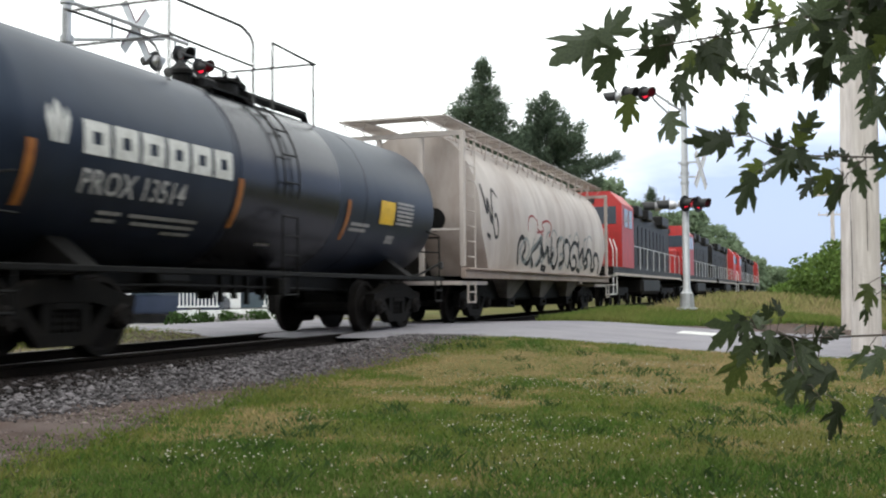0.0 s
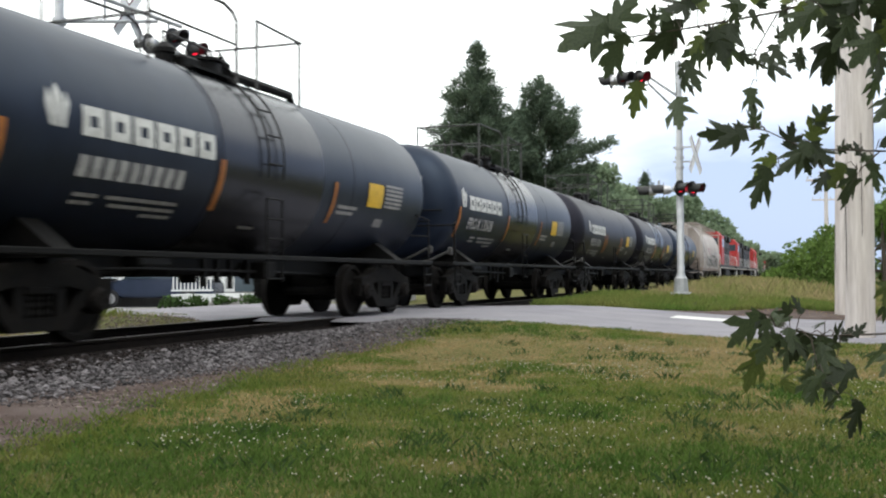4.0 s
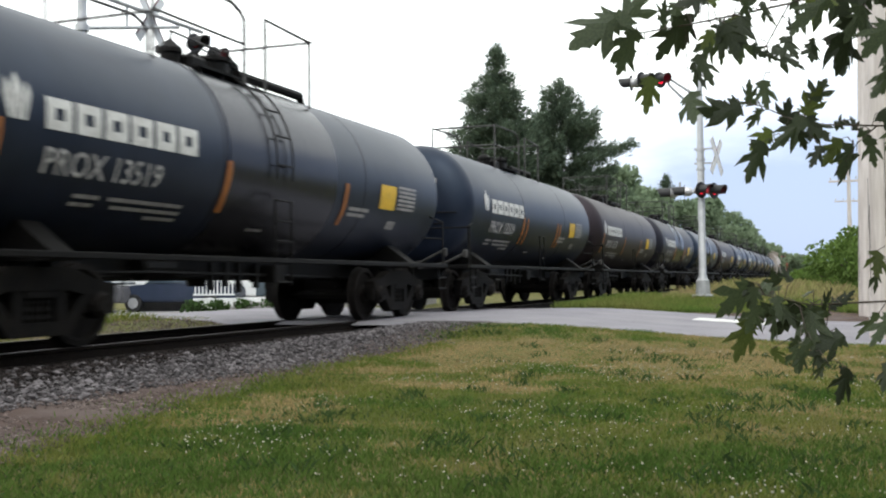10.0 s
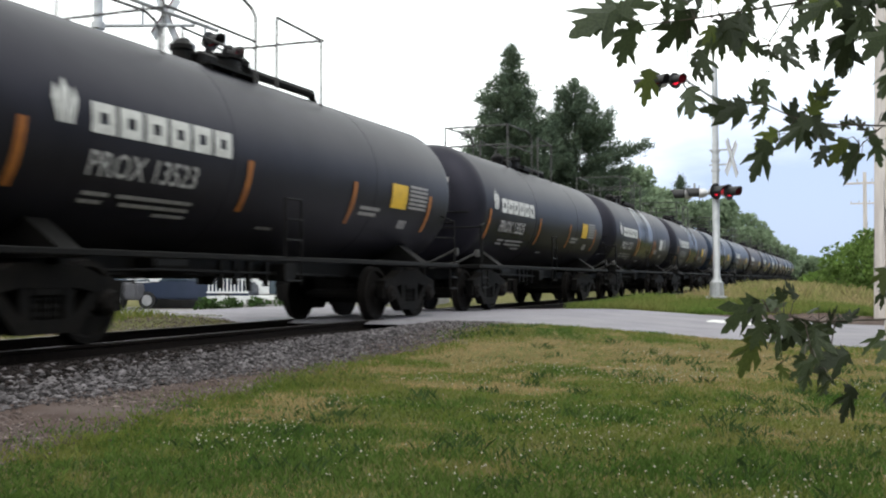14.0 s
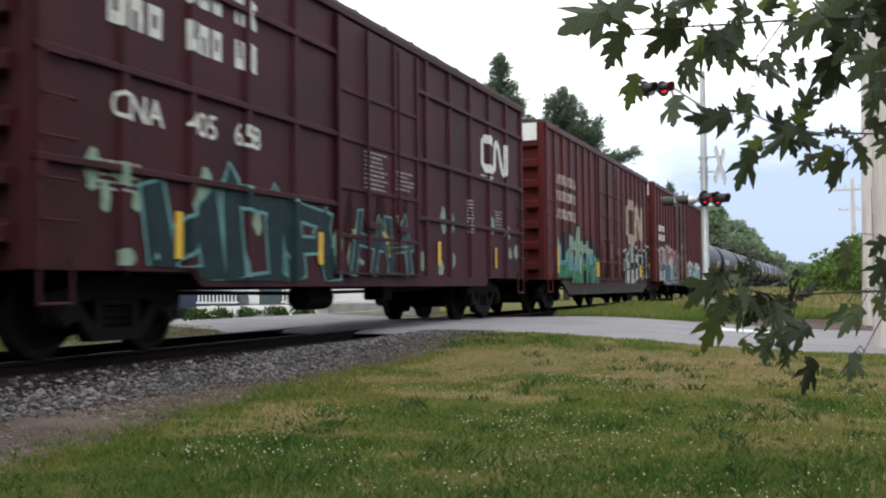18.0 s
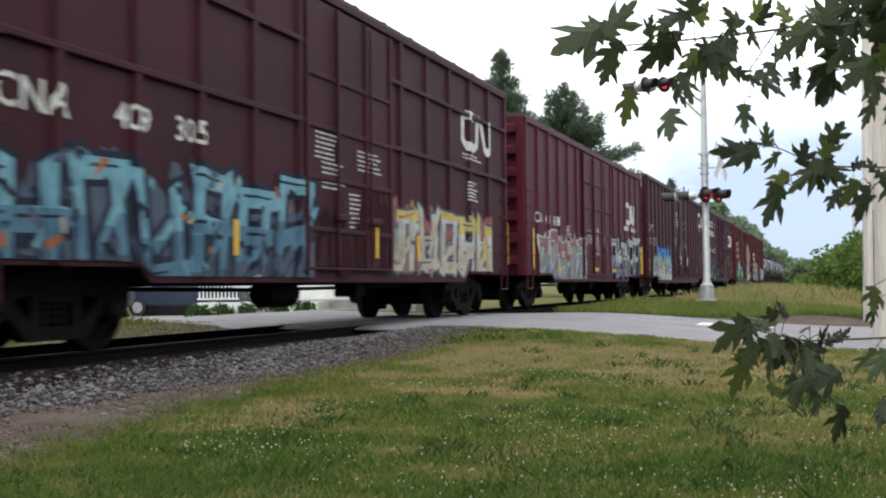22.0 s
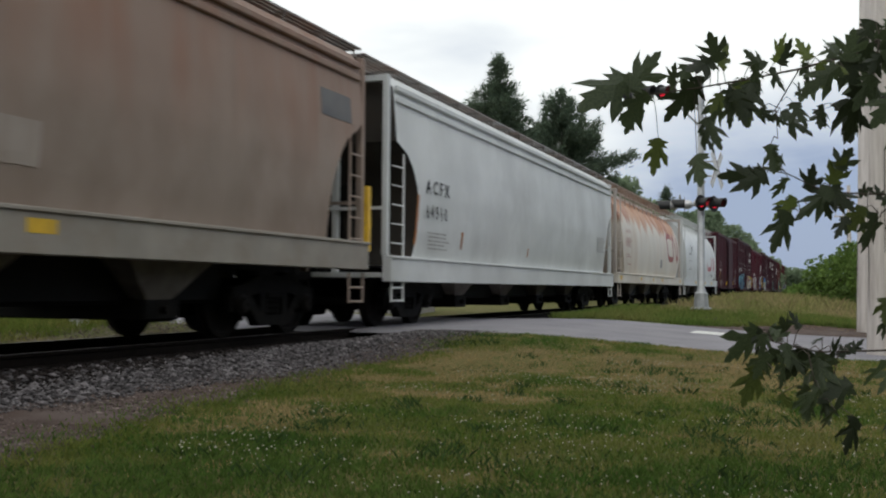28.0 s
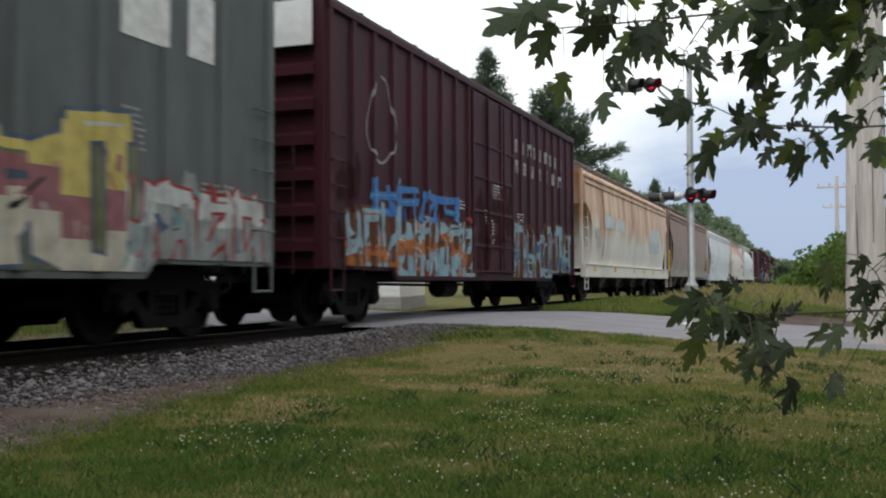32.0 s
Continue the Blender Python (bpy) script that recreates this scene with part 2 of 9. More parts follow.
SOOT = mat("brown_black_grime", (0.031, 0.0095, 0.0115), (0.040, 0.0105, 0.0145), 0.8, 3, dirt=(0.019, 0.0085, 0.0085), dscale=1.4, damt=0.8, spec=0.1)
BOXGREY = mat("boxcar_grey_paint", (0.115, 0.128, 0.128), (0.085, 0.096, 0.098), 0.6, 1.5, dirt=(0.055, 0.055, 0.054), dscale=0.9, damt=0.6, bump=0.12, bscale=8, stretch=(1, 1, 0.4), spec=0.3)
ROOF = mat("galvanised_roof", (0.32, 0.31, 0.30), (0.20, 0.17, 0.15), 0.5, 2, metal=0.3, dirt=RUST, dscale=1.5, damt=0.6)
INSIDE = mat("dark_boxcar_interior", (0.03, 0.022, 0.018), (0.05, 0.035, 0.028), 0.8, 4)
HOPGREY = mat("hopper_grey_paint", (0.53, 0.475, 0.435), (0.43, 0.38, 0.345), 0.55, 1.5, dirt=(0.27, 0.2, 0.16), dscale=0.9, damt=0.7, stretch=(1, 1, 0.35), bump=0.1, bscale=5)
HOPWHITE = mat("hopper_white_paint", (0.70, 0.715, 0.715), (0.60, 0.615, 0.615), 0.5, 1.2, dirt=(0.36, 0.355, 0.34), dscale=0.8, damt=0.4, stretch=(1, 0.6, 0.5), bump=0.1, bscale=5)
HOPCREAM = mat("hopper_cream_paint", (0.71, 0.67, 0.61), (0.63, 0.59, 0.53), 0.55, 1.2, dirt=(0.5, 0.36, 0.25), dscale=0.75, damt=0.5, stretch=(1, 1, 0.35), bump=0.1, bscale=5)
wash(HOPCREAM, ((0.34, 0.095, 0.03), (0.52, 0.26, 0.13)), 3.25, 0.20, 1.0, 2.0)
HOPBROWN = mat("hopper_grimy_taupe_paint", (0.345, 0.272, 0.23), (0.29, 0.228, 0.19), 0.65, 1.2, dirt=(0.25, 0.175, 0.14), dscale=0.6, damt=0.7, stretch=(1, 1, 0.6), bump=0.1, bscale=5)
wash(HOPBROWN, ((0.26, 0.125, 0.078), (0.27, 0.18, 0.14)), 2.75, 0.8, 0.85, 1.6)
HOPRUST = mat("hopper_rust_streaked_white", (0.74, 0.71, 0.65), (0.66, 0.635, 0.58), 0.6, 1.0, dirt=(0.45, 0.41, 0.35), dscale=0.7, damt=0.5, stretch=(1, 1, 0.3), bump=0.1, bscale=5)
wash(HOPRUST, ((0.46, 0.225, 0.11), (0.72, 0.51, 0.34)), 2.45, 0.36, 1.0, 1.3, 1.35)
LOCORED = mat("locomotive_red_paint", (0.47, 0.028, 0.026), (0.38, 0.026, 0.024), 0.45, 2, dirt=(0.17, 0.026, 0.022), dscale=1.5, damt=0.4)
LOCOGREY = mat("locomotive_dark_grey_paint", (0.008, 0.0078, 0.0078), (0.014, 0.0132, 0.0128), 0.5, 2, dirt=(0.03, 0.025, 0.021), dscale=1.5, damt=0.6, spec=0.2)
CREAMSTRIPE = mat("cream_stripe", (0.50, 0.44, 0.36), (0.40, 0.34, 0.28), 0.5, 3)
GLASS = mat("dark_window_glass", (0.05, 0.07, 0.09), (0.06, 0.08, 0.10), 0.05, 2, spec=1.0)
PINK = mat("faded_pink_paint", (0.42, 0.10, 0.13), (0.50, 0.20, 0.22), 0.6, 3)
GRAF = {k: mat("spray_paint_" + k, c, tuple(x * 0.7 for x in c), 0.62, 4, spec=0.2) for k, c in dict(
    pale_blue=(0.27, 0.41, 0.48), blue=(0.06, 0.20, 0.50), white=(0.50, 0.52, 0.51), black=(0.012, 0.012, 0.014), green=(0.055, 0.21, 0.13),
    teal=(0.16, 0.34, 0.36), yellow=(0.55, 0.45, 0.14), orange=(0.42, 0.15, 0.05), red=(0.32, 0.05, 0.05), grey=(0.28, 0.30, 0.30),
    mint=(0.27, 0.38, 0.29), navy=(0.018, 0.022, 0.045), cyan=(0.19, 0.40, 0.50), slate=(0.085, 0.115, 0.17), rose=(0.30, 0.13, 0.14), lavender=(0.25, 0.25, 0.33), steel_blue=(0.10, 0.21, 0.31), deep_teal=(0.014, 0.034, 0.042),
    cream=(0.50, 0.46, 0.38), brown=(0.13, 0.055, 0.03), olive=(0.15, 0.16, 0.09)).items()}
GALV = mat("galvanised_steel", (0.50, 0.51, 0.52), (0.40, 0.41, 0.42), 0.42, 6, metal=0.55)
ALU = mat("cast_aluminium", (0.62, 0.62, 0.63), (0.5, 0.5, 0.51), 0.35, 6, metal=0.6)
LAMPBLACK = mat("black_lamp_background", (0.012, 0.012, 0.013), (0.02, 0.02, 0.02), 0.5, 6)
REDLIT = mat("lit_red_lens", (1.0, 0.015, 0.05), (1.0, 0.02, 0.07), 0.3, 6, emit=1.1)
REDDIM = mat("unlit_red_lens", (0.16, 0.01, 0.015), (0.12, 0.01, 0.012), 0.2, 6)
SIGNWHITE = mat("reflective_white_sheet", (0.75, 0.76, 0.76), (0.66, 0.67, 0.67), 0.5, 6)
POLEWOOD = mat("weathered_pole_wood", (0.68, 0.63, 0.6), (0.56, 0.51, 0.48), 0.85, 3, stretch=(6, 6, 0.5), dirt=(0.38, 0.33, 0.3), dscale=2, damt=0.5, bump=0.5, bscale=30, spec=0.2)
LAWN = mat("lawn_soil_and_thatch", (0.125, 0.118, 0.046), (0.085, 0.098, 0.032), 0.95, 1.3, dirt=(0.17, 0.125, 0.065), dscale=0.9, damt=0.7, bump=0.8, bscale=60, spec=0.08)
PATHM = mat("brown_dirt_path", (0.112, 0.082, 0.072), (0.075, 0.054, 0.047), 0.95, 2.5, dirt=(0.15, 0.125, 0.118), dscale=1.2, damt=0.7, bump=0.9, bscale=45, spec=0.1)
ROADM = mat("worn_asphalt", (0.255, 0.245, 0.27), (0.205, 0.197, 0.22), 0.85, 1.2, dirt=(0.3, 0.285, 0.295), dscale=0.5, damt=0.6, bump=0.4, bscale=120, spec=0.2)
STONE = mat("grey_ballast_stone", (0.165, 0.152, 0.158), (0.062, 0.056, 0.058), 0.9, 9, vary=0.7, bump=0.3, spec=0.2)
BARKM = mat("twig_bark", (0.06, 0.048, 0.038), (0.10, 0.08, 0.065), 0.85, 20)
# needle green made paler and bluer to carry the haze at that distance
NEEDLE = mat("hazed_pine_needles", (0.125, 0.162, 0.108), (0.085, 0.122, 0.082), 0.7, 3, vary=0.4, spec=0.15, thin=0.3)
CROWN = mat("broadleaf_foliage", (0.118, 0.168, 0.066), (0.08, 0.122, 0.048), 0.7, 3, vary=0.4, spec=0.15, thin=0.35)
# crown foliage for far trees, with distance haze mixed into its paler colour
HAZECROWN = mat("haze_paled_broadleaf_foliage", (0.25, 0.315, 0.20), (0.18, 0.24, 0.15), 0.8, 0.6, vary=0.3, spec=0.1, thin=0.5)
BUSHM = mat("bright_bush_foliage", (0.15, 0.225, 0.055), (0.095, 0.16, 0.038), 0.7, 3, vary=0.4, spec=0.15, thin=0.4)
GRASSM = mat("grass_blades", (0.104, 0.165, 0.028), (0.168, 0.19, 0.048), 0.75, 0.9, dirt=(0.25, 0.205, 0.09), dscale=0.7, damt=0.5, vary=0.25, spec=0.05, thin=0.3)
WEEDM = mat("low_weed_leaves", (0.06, 0.105, 0.034), (0.044, 0.08, 0.026), 0.8, 3, vary=0.3, spec=0.1, thin=0.3)
TALLM = mat("tall_meadow_grass", (0.185, 0.225, 0.065), (0.30, 0.27, 0.12), 0.8, 0.6, dirt=(0.44, 0.31, 0.20), dscale=0.5, damt=0.8, vary=0.3, spec=0.1, thin=0.3)
VERGEM = mat("green_verge_blades", (0.125, 0.20, 0.045), (0.19, 0.225, 0.065), 0.8, 0.8, dirt=(0.30, 0.25, 0.10), dscale=0.6, damt=0.5, vary=0.2, spec=0.05, thin=0.3)
CLOVER = mat("white_clover_blossom", (0.52, 0.5, 0.42), (0.42, 0.39, 0.31), 0.8, 20, vary=0.2)


# ---- mesh helpers ----
RUNGS = {}


def rung(parent, material, m):
    """A ladder rung, 0.44 m along y, on one mesh for each paint."""
    if material.name not in RUNGS:
        bm = bmesh.new()
        tube(bm, [(0, -0.22, 0), (0, 0.22, 0)], 0.015, 6)
        RUNGS[material.name] = part("rung", bm, material, parent, m=m)
        return RUNGS[material.name]
    return share(RUNGS[material.name], m, parent)


def part(name, bm, material, parent=None, label="", m=None, smooth=False):
    """One mesh object out of bm, under its thing or part."""
    me = bpy.data.meshes.new(name)
    bm.normal_update()
    bm.to_mesh(me)
    bm.free()
    if smooth:
        me.polygons.foreach_set("use_smooth", [True] * len(me.polygons))
        me.set_sharp_from_angle(angle=radians(40))
    me.materials.append(material)
    ob = new(name, me)
    ob.parent = parent
    if m is not None:
        ob.matrix_basis = m
    if label:
        tagged(ob, label)
    return ob


def share(ob, m, parent=None):
    """Another object on the same mesh."""
    o = ob.copy()
    scene.collection.objects.link(o)
    o.parent = parent or ob.parent
    o.matrix_basis = m
    return o


def mesh_part(name, verts, faces, material, parent=None, label="", smooth=False):
    me = bpy.data.meshes.new(name)
    me.from_pydata(verts, [], faces)
    if smooth:
        me.polygons.foreach_set("use_smooth", [True] * len(me.polygons))
    me.materials.append(material)
    ob = new(name, me)
    ob.parent = parent
    if label:
        tagged(ob, label)
    return ob


def thing(name, label, category, m=None, group="", kind=""):
    ob = tagged(new(name), label, category, group, kind)
    if m is not None:
        ob.matrix_basis = m
    return ob


def bevelled(bm, w, seg=1):
    bmesh.ops.bevel(bm, geom=bm.edges[:], offset=w, segments=seg, affect="EDGES", clamp_overlap=True)


def box(bm, x0, y0, z0, x1, y1, z1, bevel=0.0):
    if bevel:
        b2 = bmesh.new()
        box(b2, x0, y0, z0, x1, y1, z1)
        bevelled(b2, bevel)
        merge(bm, b2)
        return
    vs = [bm.verts.new((x, y, z)) for x in (x0, x1) for y in (y0, y1) for z in (z0, z1)]
    for f in ((0, 1, 3, 2), (4, 6, 7, 5), (0, 4, 5, 1), (2, 3, 7, 6), (0, 2, 6, 4), (1, 5, 7, 3)):
        bm.faces.new([vs[i] for i in f])


def merge(bm, b2, m=None):
    me = bpy.data.meshes.new("t")
    if m is not None:
        b2.transform(m)
    b2.to_mesh(me)
    b2.free()
    bm.from_mesh(me)
    bpy.data.meshes.remove(me)


def tube(bm, pts, r, seg=6, r2=None, caps=True):
    """A round bar along a polyline."""
    pts = [Vector(p) for p in pts]
    rings = []
    up = None
    for i, p in enumerate(pts):
        d = (pts[min(i + 1, len(pts) - 1)] - pts[max(i - 1, 0)]).normalized()
        if up is None:
            up = d.orthogonal().normalized()
        else:
            up = (up - d * up.dot(d)).normalized()
        side = d.cross(up)
        rr = r if r2 is None else r + (r2 - r) * i / (len(pts) - 1)
        rings.append([bm.verts.new(p + (up * math.cos(a) + side * math.sin(a)) * rr) for a in (2 * math.pi * k / seg for k in range(seg))])
    for a, b in zip(rings, rings[1:]):
        for k in range(seg):
            bm.faces.new((a[k], a[(k + 1) % seg], b[(k + 1) % seg], b[k]))
    if caps:
        bm.faces.new(rings[0][::-1])
        bm.faces.new(rings[-1])


def lathe(bm, profile, seg=24, axis="x", m=None):
    """Profile points (along, radius) turned round an axis."""
    rings = []
    for a, r in profile:
        ring = []
        for k in range(seg):
            c, s = math.cos(2 * math.pi * k / seg) * r, math.sin(2 * math.pi * k / seg) * r
            v = Vector({"x": (a, c, s), "y": (c, a, s), "z": (c, s, a)}[axis])
            ring.append(bm.verts.new(m @ v if m is not None else v))
        rings.append(ring)
    for a, b in zip(rings, rings[1:]):
        for k in range(seg):
            bm.faces.new((a[k], b[k], b[(k + 1) % seg], a[(k + 1) % seg]))
    for ring, last in ((rings[0], False), (rings[-1], True)):
        bm.faces.new(ring[::-1] if last else ring)
    bmesh.ops.recalc_face_normals(bm, faces=bm.faces[:])


def extrude(bm, outline, a0, a1, axis="y"):
    """A closed outline of 2D points pushed along an axis (outline in the other two axes)."""
    def at(p, a):
        return {"y": (p[0], a, p[1]), "x": (a, p[0], p[1]), "z": (p[0], p[1], a)}[axis]
    r0 = [bm.verts.new(at(p, a0)) for p in outline]
    r1 = [bm.verts.new(at(p, a1)) for p in outline]
    n = len(outline)
    fs = [bm.faces.new((r0[k], r0[(k + 1) % n], r1[(k + 1) % n], r1[k])) for k in range(n)]
    fs += [bm.faces.new(r0[::-1]), bm.faces.new(r1)]
    bmesh.ops.recalc_face_normals(bm, faces=fs)


def words(text, size):
    """A flat mesh of letters: a bmesh in x (along) and y (up), starting at 0."""
    cu = bpy.data.curves.new("lettering", "FONT")
    cu.body, cu.size, cu.resolution_u, cu.offset = text, size, 2, size * 0.012
    ob = bpy.data.objects.new("lettering", cu)
    me = bpy.data.meshes.new_from_object(ob)
    bm = bmesh.new()
    bm.from_mesh(me)
    bpy.data.objects.remove(ob)
    bpy.data.curves.remove(cu)
    bpy.data.meshes.remove(me)
    return bm


def bars(rows):
    """Plain bars, as rows of (x0, x1, y0, y1)."""
    bm = bmesh.new()
    for x0, x1, y0, y1 in rows:
        bm.faces.new([bm.verts.new((x, y, 0)) for x, y in ((x0, y0), (x1, y0), (x1, y1), (x0, y1))])
    return bm

# ---- ground ----
ROAD_Y0, ROAD_Y1 = 16.0, 23.6
RAIL_Z = -0.08   # top of the rails


def smooth(a, b, x):
    t = min(1.0, max(0.0, (x - a) / (b - a)))
    return t * t * (3 - 2 * t)


def lawn_edge(y):
    """Where the dirt path gives way to grass, on the near side of the track."""
    e = 5.45 - 0.28 * max(y, -8) if y < 7.2 else 3.43 - 0.115 * (min(y, 12.5) - 7.2)
    return e + 0.55 * smooth(11.0, 13.0, y) + 0.22 * math.exp(-((y - 8.8) / 2.6) ** 2) + 0.15 * noise.noise((0.6 * y, 3, 0))


def road_z(x):
    return -0.02 - 0.36 * smooth(1.6, 9.5, x) - 0.40 * smooth(3.0, 12, -x) + RAIL_Z * (1 - smooth(1.2, 4.2, abs(x)))


def ground_z(x, y):
    if x >= 0:
        z = -0.27 - 0.08 * smooth(1.55, 2.6, x) - 0.05 * smooth(2.6, 6, x) - 0.12 * smooth(5, 12, x)
    else:
        z = -0.27 - 0.06 * smooth(1.55, 2.6, -x) - 0.06 * smooth(4, 12, -x)
    k = smooth(ROAD_Y0 - 5, ROAD_Y0 - 0.3, y) * (1 - smooth(ROAD_Y1 + 0.5, ROAD_Y1 + 9, y))
    z += k * (road_z(x) - 0.014 - z) * smooth(1.0, 2.2, abs(x))
    b = smooth(ROAD_Y1 + 0.5, ROAD_Y1 + 4, y) * smooth(2.0, 3.5, x)
    z += b * (0.28 * (1 - smooth(7.5, 11.5, x)))
    return z


def bed_z(x, y):
    """The ballast rises in a shoulder outside the near rail."""
    off = smooth(ROAD_Y0 - 3.5, ROAD_Y0 - 0.5, y) * (1 - smooth(ROAD_Y1, ROAD_Y1 + 2, y))
    return ground_z(x, y) + 0.035 * smooth(0.82, 0.95, x) * (1 - smooth(1.35, 2.3, x)) * (1 - off)


def sheet(name, xs, ys, zf, material, label="", kind="structure", category="", lift=0.0):
    verts = [(x, y, zf(x, y) + lift) for y in ys for x in xs]
    n = len(xs)
    faces = [(j * n + i, j * n + i + 1, (j + 1) * n + i + 1, (j + 1) * n + i) for j in range(len(ys) - 1) for i in range(n - 1)]
    ob = mesh_part(name, verts, faces, material, smooth=True)
    return tagged(ob, label, category, kind=kind)


def steps(*runs):
    out = []
    for a, b, d in runs:
        n = max(1, round((b - a) / d))
        out += [a + (b - a) * i / n for i in range(n)]
    return out + [runs[-1][1]]


gx = steps((-2500, -300, 400), (-300, -40, 40), (-40, -4, 3), (-4, 12, 0.4), (12, 40, 3), (40, 300, 40), (300, 2500, 400))
gy = steps((-2500, -300, 400), (-300, -20, 40), (-20, 0, 4), (0, 34, 0.5), (34, 100, 6), (100, 400, 30), (400, 3000, 400))
sheet("ground", gx, gy, ground_z, LAWN, "mown lawn with dry tan patches beside the track", category="lawn")
# the dirt path and the ballast bed lie on it
py = steps((-30, 0, 2), (0, 14.6, 0.4))
verts, faces = [], []
for j, y in enumerate(py):
    for i in range(7):
        x = 1.5 + (lawn_edge(y) - 1.5) * i / 6
        verts.append((x, y, ground_z(x, y) + 0.006))
for j in range(len(py) - 1):
    for i in range(6):
        faces.append((j * 7 + i, j * 7 + i + 1, j * 7 + i + 8, j * 7 + i + 7))
tagged(mesh_part("dirt_path", verts, faces, PATHM, smooth=True), "bare brown dirt and gravel path beside the ballast", "path", kind="structure")
# the bed's colour includes the shade that the train throws on it
BED = mat("shade_darkened_ballast_bed", (0.036, 0.031, 0.030), (0.022, 0.019, 0.0185), 0.95, 6, bump=1.0, bscale=25, dirt=(0.02, 0.017, 0.0165), dscale=0.8, damt=0.6, spec=0.1)
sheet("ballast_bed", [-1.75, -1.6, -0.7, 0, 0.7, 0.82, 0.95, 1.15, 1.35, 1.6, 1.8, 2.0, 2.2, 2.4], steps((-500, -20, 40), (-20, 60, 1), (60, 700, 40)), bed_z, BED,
      "dark gravel bed under the track, darker still for the train's shade", category="track bed", lift=0.012)
rx = steps((-40, -4, 3), (-4, 12, 0.5), (12, 60, 4))
sheet("road", rx, [ROAD_Y0 - 0.2] + steps((ROAD_Y0, ROAD_Y1, 0.95)) + [ROAD_Y1 + 0.2], lambda x, y: road_z(x) + 0.03 * math.sin((y - ROAD_Y0) / (ROAD_Y1 - ROAD_Y0) * math.pi) - (0.05 if not ROAD_Y0 <= y <= ROAD_Y1 else 0.0), ROADM,
      "worn grey asphalt road across the track", category="road", lift=0.004)
sheet("stop_line", [6.0, 6.7, 7.35], [19.8, 20.4, 21.0], lambda x, y: road_z(x) + 0.03 * math.sin((y - ROAD_Y0) / (ROAD_Y1 - ROAD_Y0) * math.pi), WHITE,
      "white painted stop line on the asphalt", category="road marking", lift=0.010)

# ---- track ----
track = thing("railway_track", "straight single track with rusty rails on dark timber ties", "railway track", pose(0, 0, RAIL_Z), kind="structure")
for side in (-1, 1):
    c = side * 0.755
    bm = bmesh.new()
    extrude(bm, [(c - 0.07, -0.17), (c + 0.07, -0.17), (c + 0.07, -0.155), (c + 0.012, -0.135), (c + 0.012, -0.045), (c + 0.036, -0.035), (c + 0.036, -0.004),
                 (c - 0.036, -0.004), (c - 0.036, -0.035), (c - 0.012, -0.045), (c - 0.012, -0.135), (c - 0.07, -0.155)], -500, 700)
    rail = part("rail", bm, RAILSIDE, track)
    bm = bmesh.new()
    box(bm, c - 0.024, -500, -0.0042, c + 0.024, 700, 0.0)
    part("rail_head", bm, RAILTOP, rail, "polished steel running surface")
bm = bmesh.new()
box(bm, -1.3, -0.11, -0.33, 1.3, 0.11, -0.16, 0.012)
tie0 = part("tie", bm, TIE, track, m=pose(0, -3, 0))
for i in range(1, 110):
    y = -3 + i * 0.52
    if not ROAD_Y0 - 0.3 < y < ROAD_Y1 + 0.3:
        share(tie0, pose(random.uniform(-0.03, 0.03), y, random.uniform(-0.01, 0.005), 0, 0, random.uniform(-1, 1)))

# ---- the train ----
# A car stands with its rear coupling face at y = 0 and its front at y = its length; the side that is seen is +x.
def wheelset_and_frame(parent, yc, r=0.457, base=0.89):
    truck = part("truck", _bolster(yc), GREASE, parent, m=pose(0, 0, RAIL_Z))
    for dy in (-base, base):
        for sx in (-1, 1):
            share(WHEEL0, pose(sx * 0.755, yc + dy, r, 0, 0, 0 if sx > 0 else 180), truck)
        share(AXLE0, pose(0, yc + dy, r), truck)
        share(BEAM0, pose(0, yc + dy * 0.40, 0, 0, 0, 0 if dy > 0 else 180), truck)
    for sx in (-1, 1):
        share(FRAME0, pose(sx * 1.0, yc, 0, 0, 0, 0 if sx > 0 else 180), truck)
        share(SPRING0, pose(sx * 1.0, yc, 0), truck)
        for dy in (-base, base):
            share(CAP0, pose(sx * 1.0, yc + dy, r, 0, 0, 0 if sx > 0 else 180), truck)
    return truck


def _bolster(yc):
    bm = bmesh.new()
    box(bm, -0.98, yc - 0.21, 0.40, 0.98, yc + 0.21, 0.74, 0.03)
    lathe(bm, [(0.70, 0.2), (0.96, 0.2)], 12, "z", Matrix.Translation((0, yc, 0)))
    for sx in (-1, 1):
        box(bm, sx * 0.62 - 0.12, yc - 0.13, 0.74, sx * 0.62 + 0.12, yc + 0.13, 0.94, 0.02)
    return bm


bm = bmesh.new()
lathe(bm, [(-0.07, 0.16), (-0.06, 0.41), (-0.08, 0.43), (-0.08, 0.483), (-0.055, 0.483), (-0.045, 0.461), (0.06, 0.454), (0.062, 0.39), (0.02, 0.36), (0.015, 0.17), (0.05, 0.14), (0.06, 0.10)], 28, "x")
WHEEL0 = part("wheel", bm, WHEEL, smooth=True)
bm = bmesh.new()
lathe(bm, [(-1.08, 0.07), (-0.8, 0.085), (0, 0.08), (0.8, 0.085), (1.08, 0.07)], 10, "x")
AXLE0 = part("axle", bm, GREASE)
bm = bmesh.new()   # brake beam between the wheels, with its shoes and hangers
box(bm, -0.85, -0.06, 0.28, 0.85, 0.07, 0.42, 0.02)
for sx in (-1, 1):
    box(bm, sx * 0.755 - 0.05, 0.0, 0.22, sx * 0.755 + 0.05, 0.13, 0.62, 0.02)
    tube(bm, [(sx * 0.7, 0.0, 0.36), (sx * 0.1, -0.3, 0.40)], 0.03, 6)
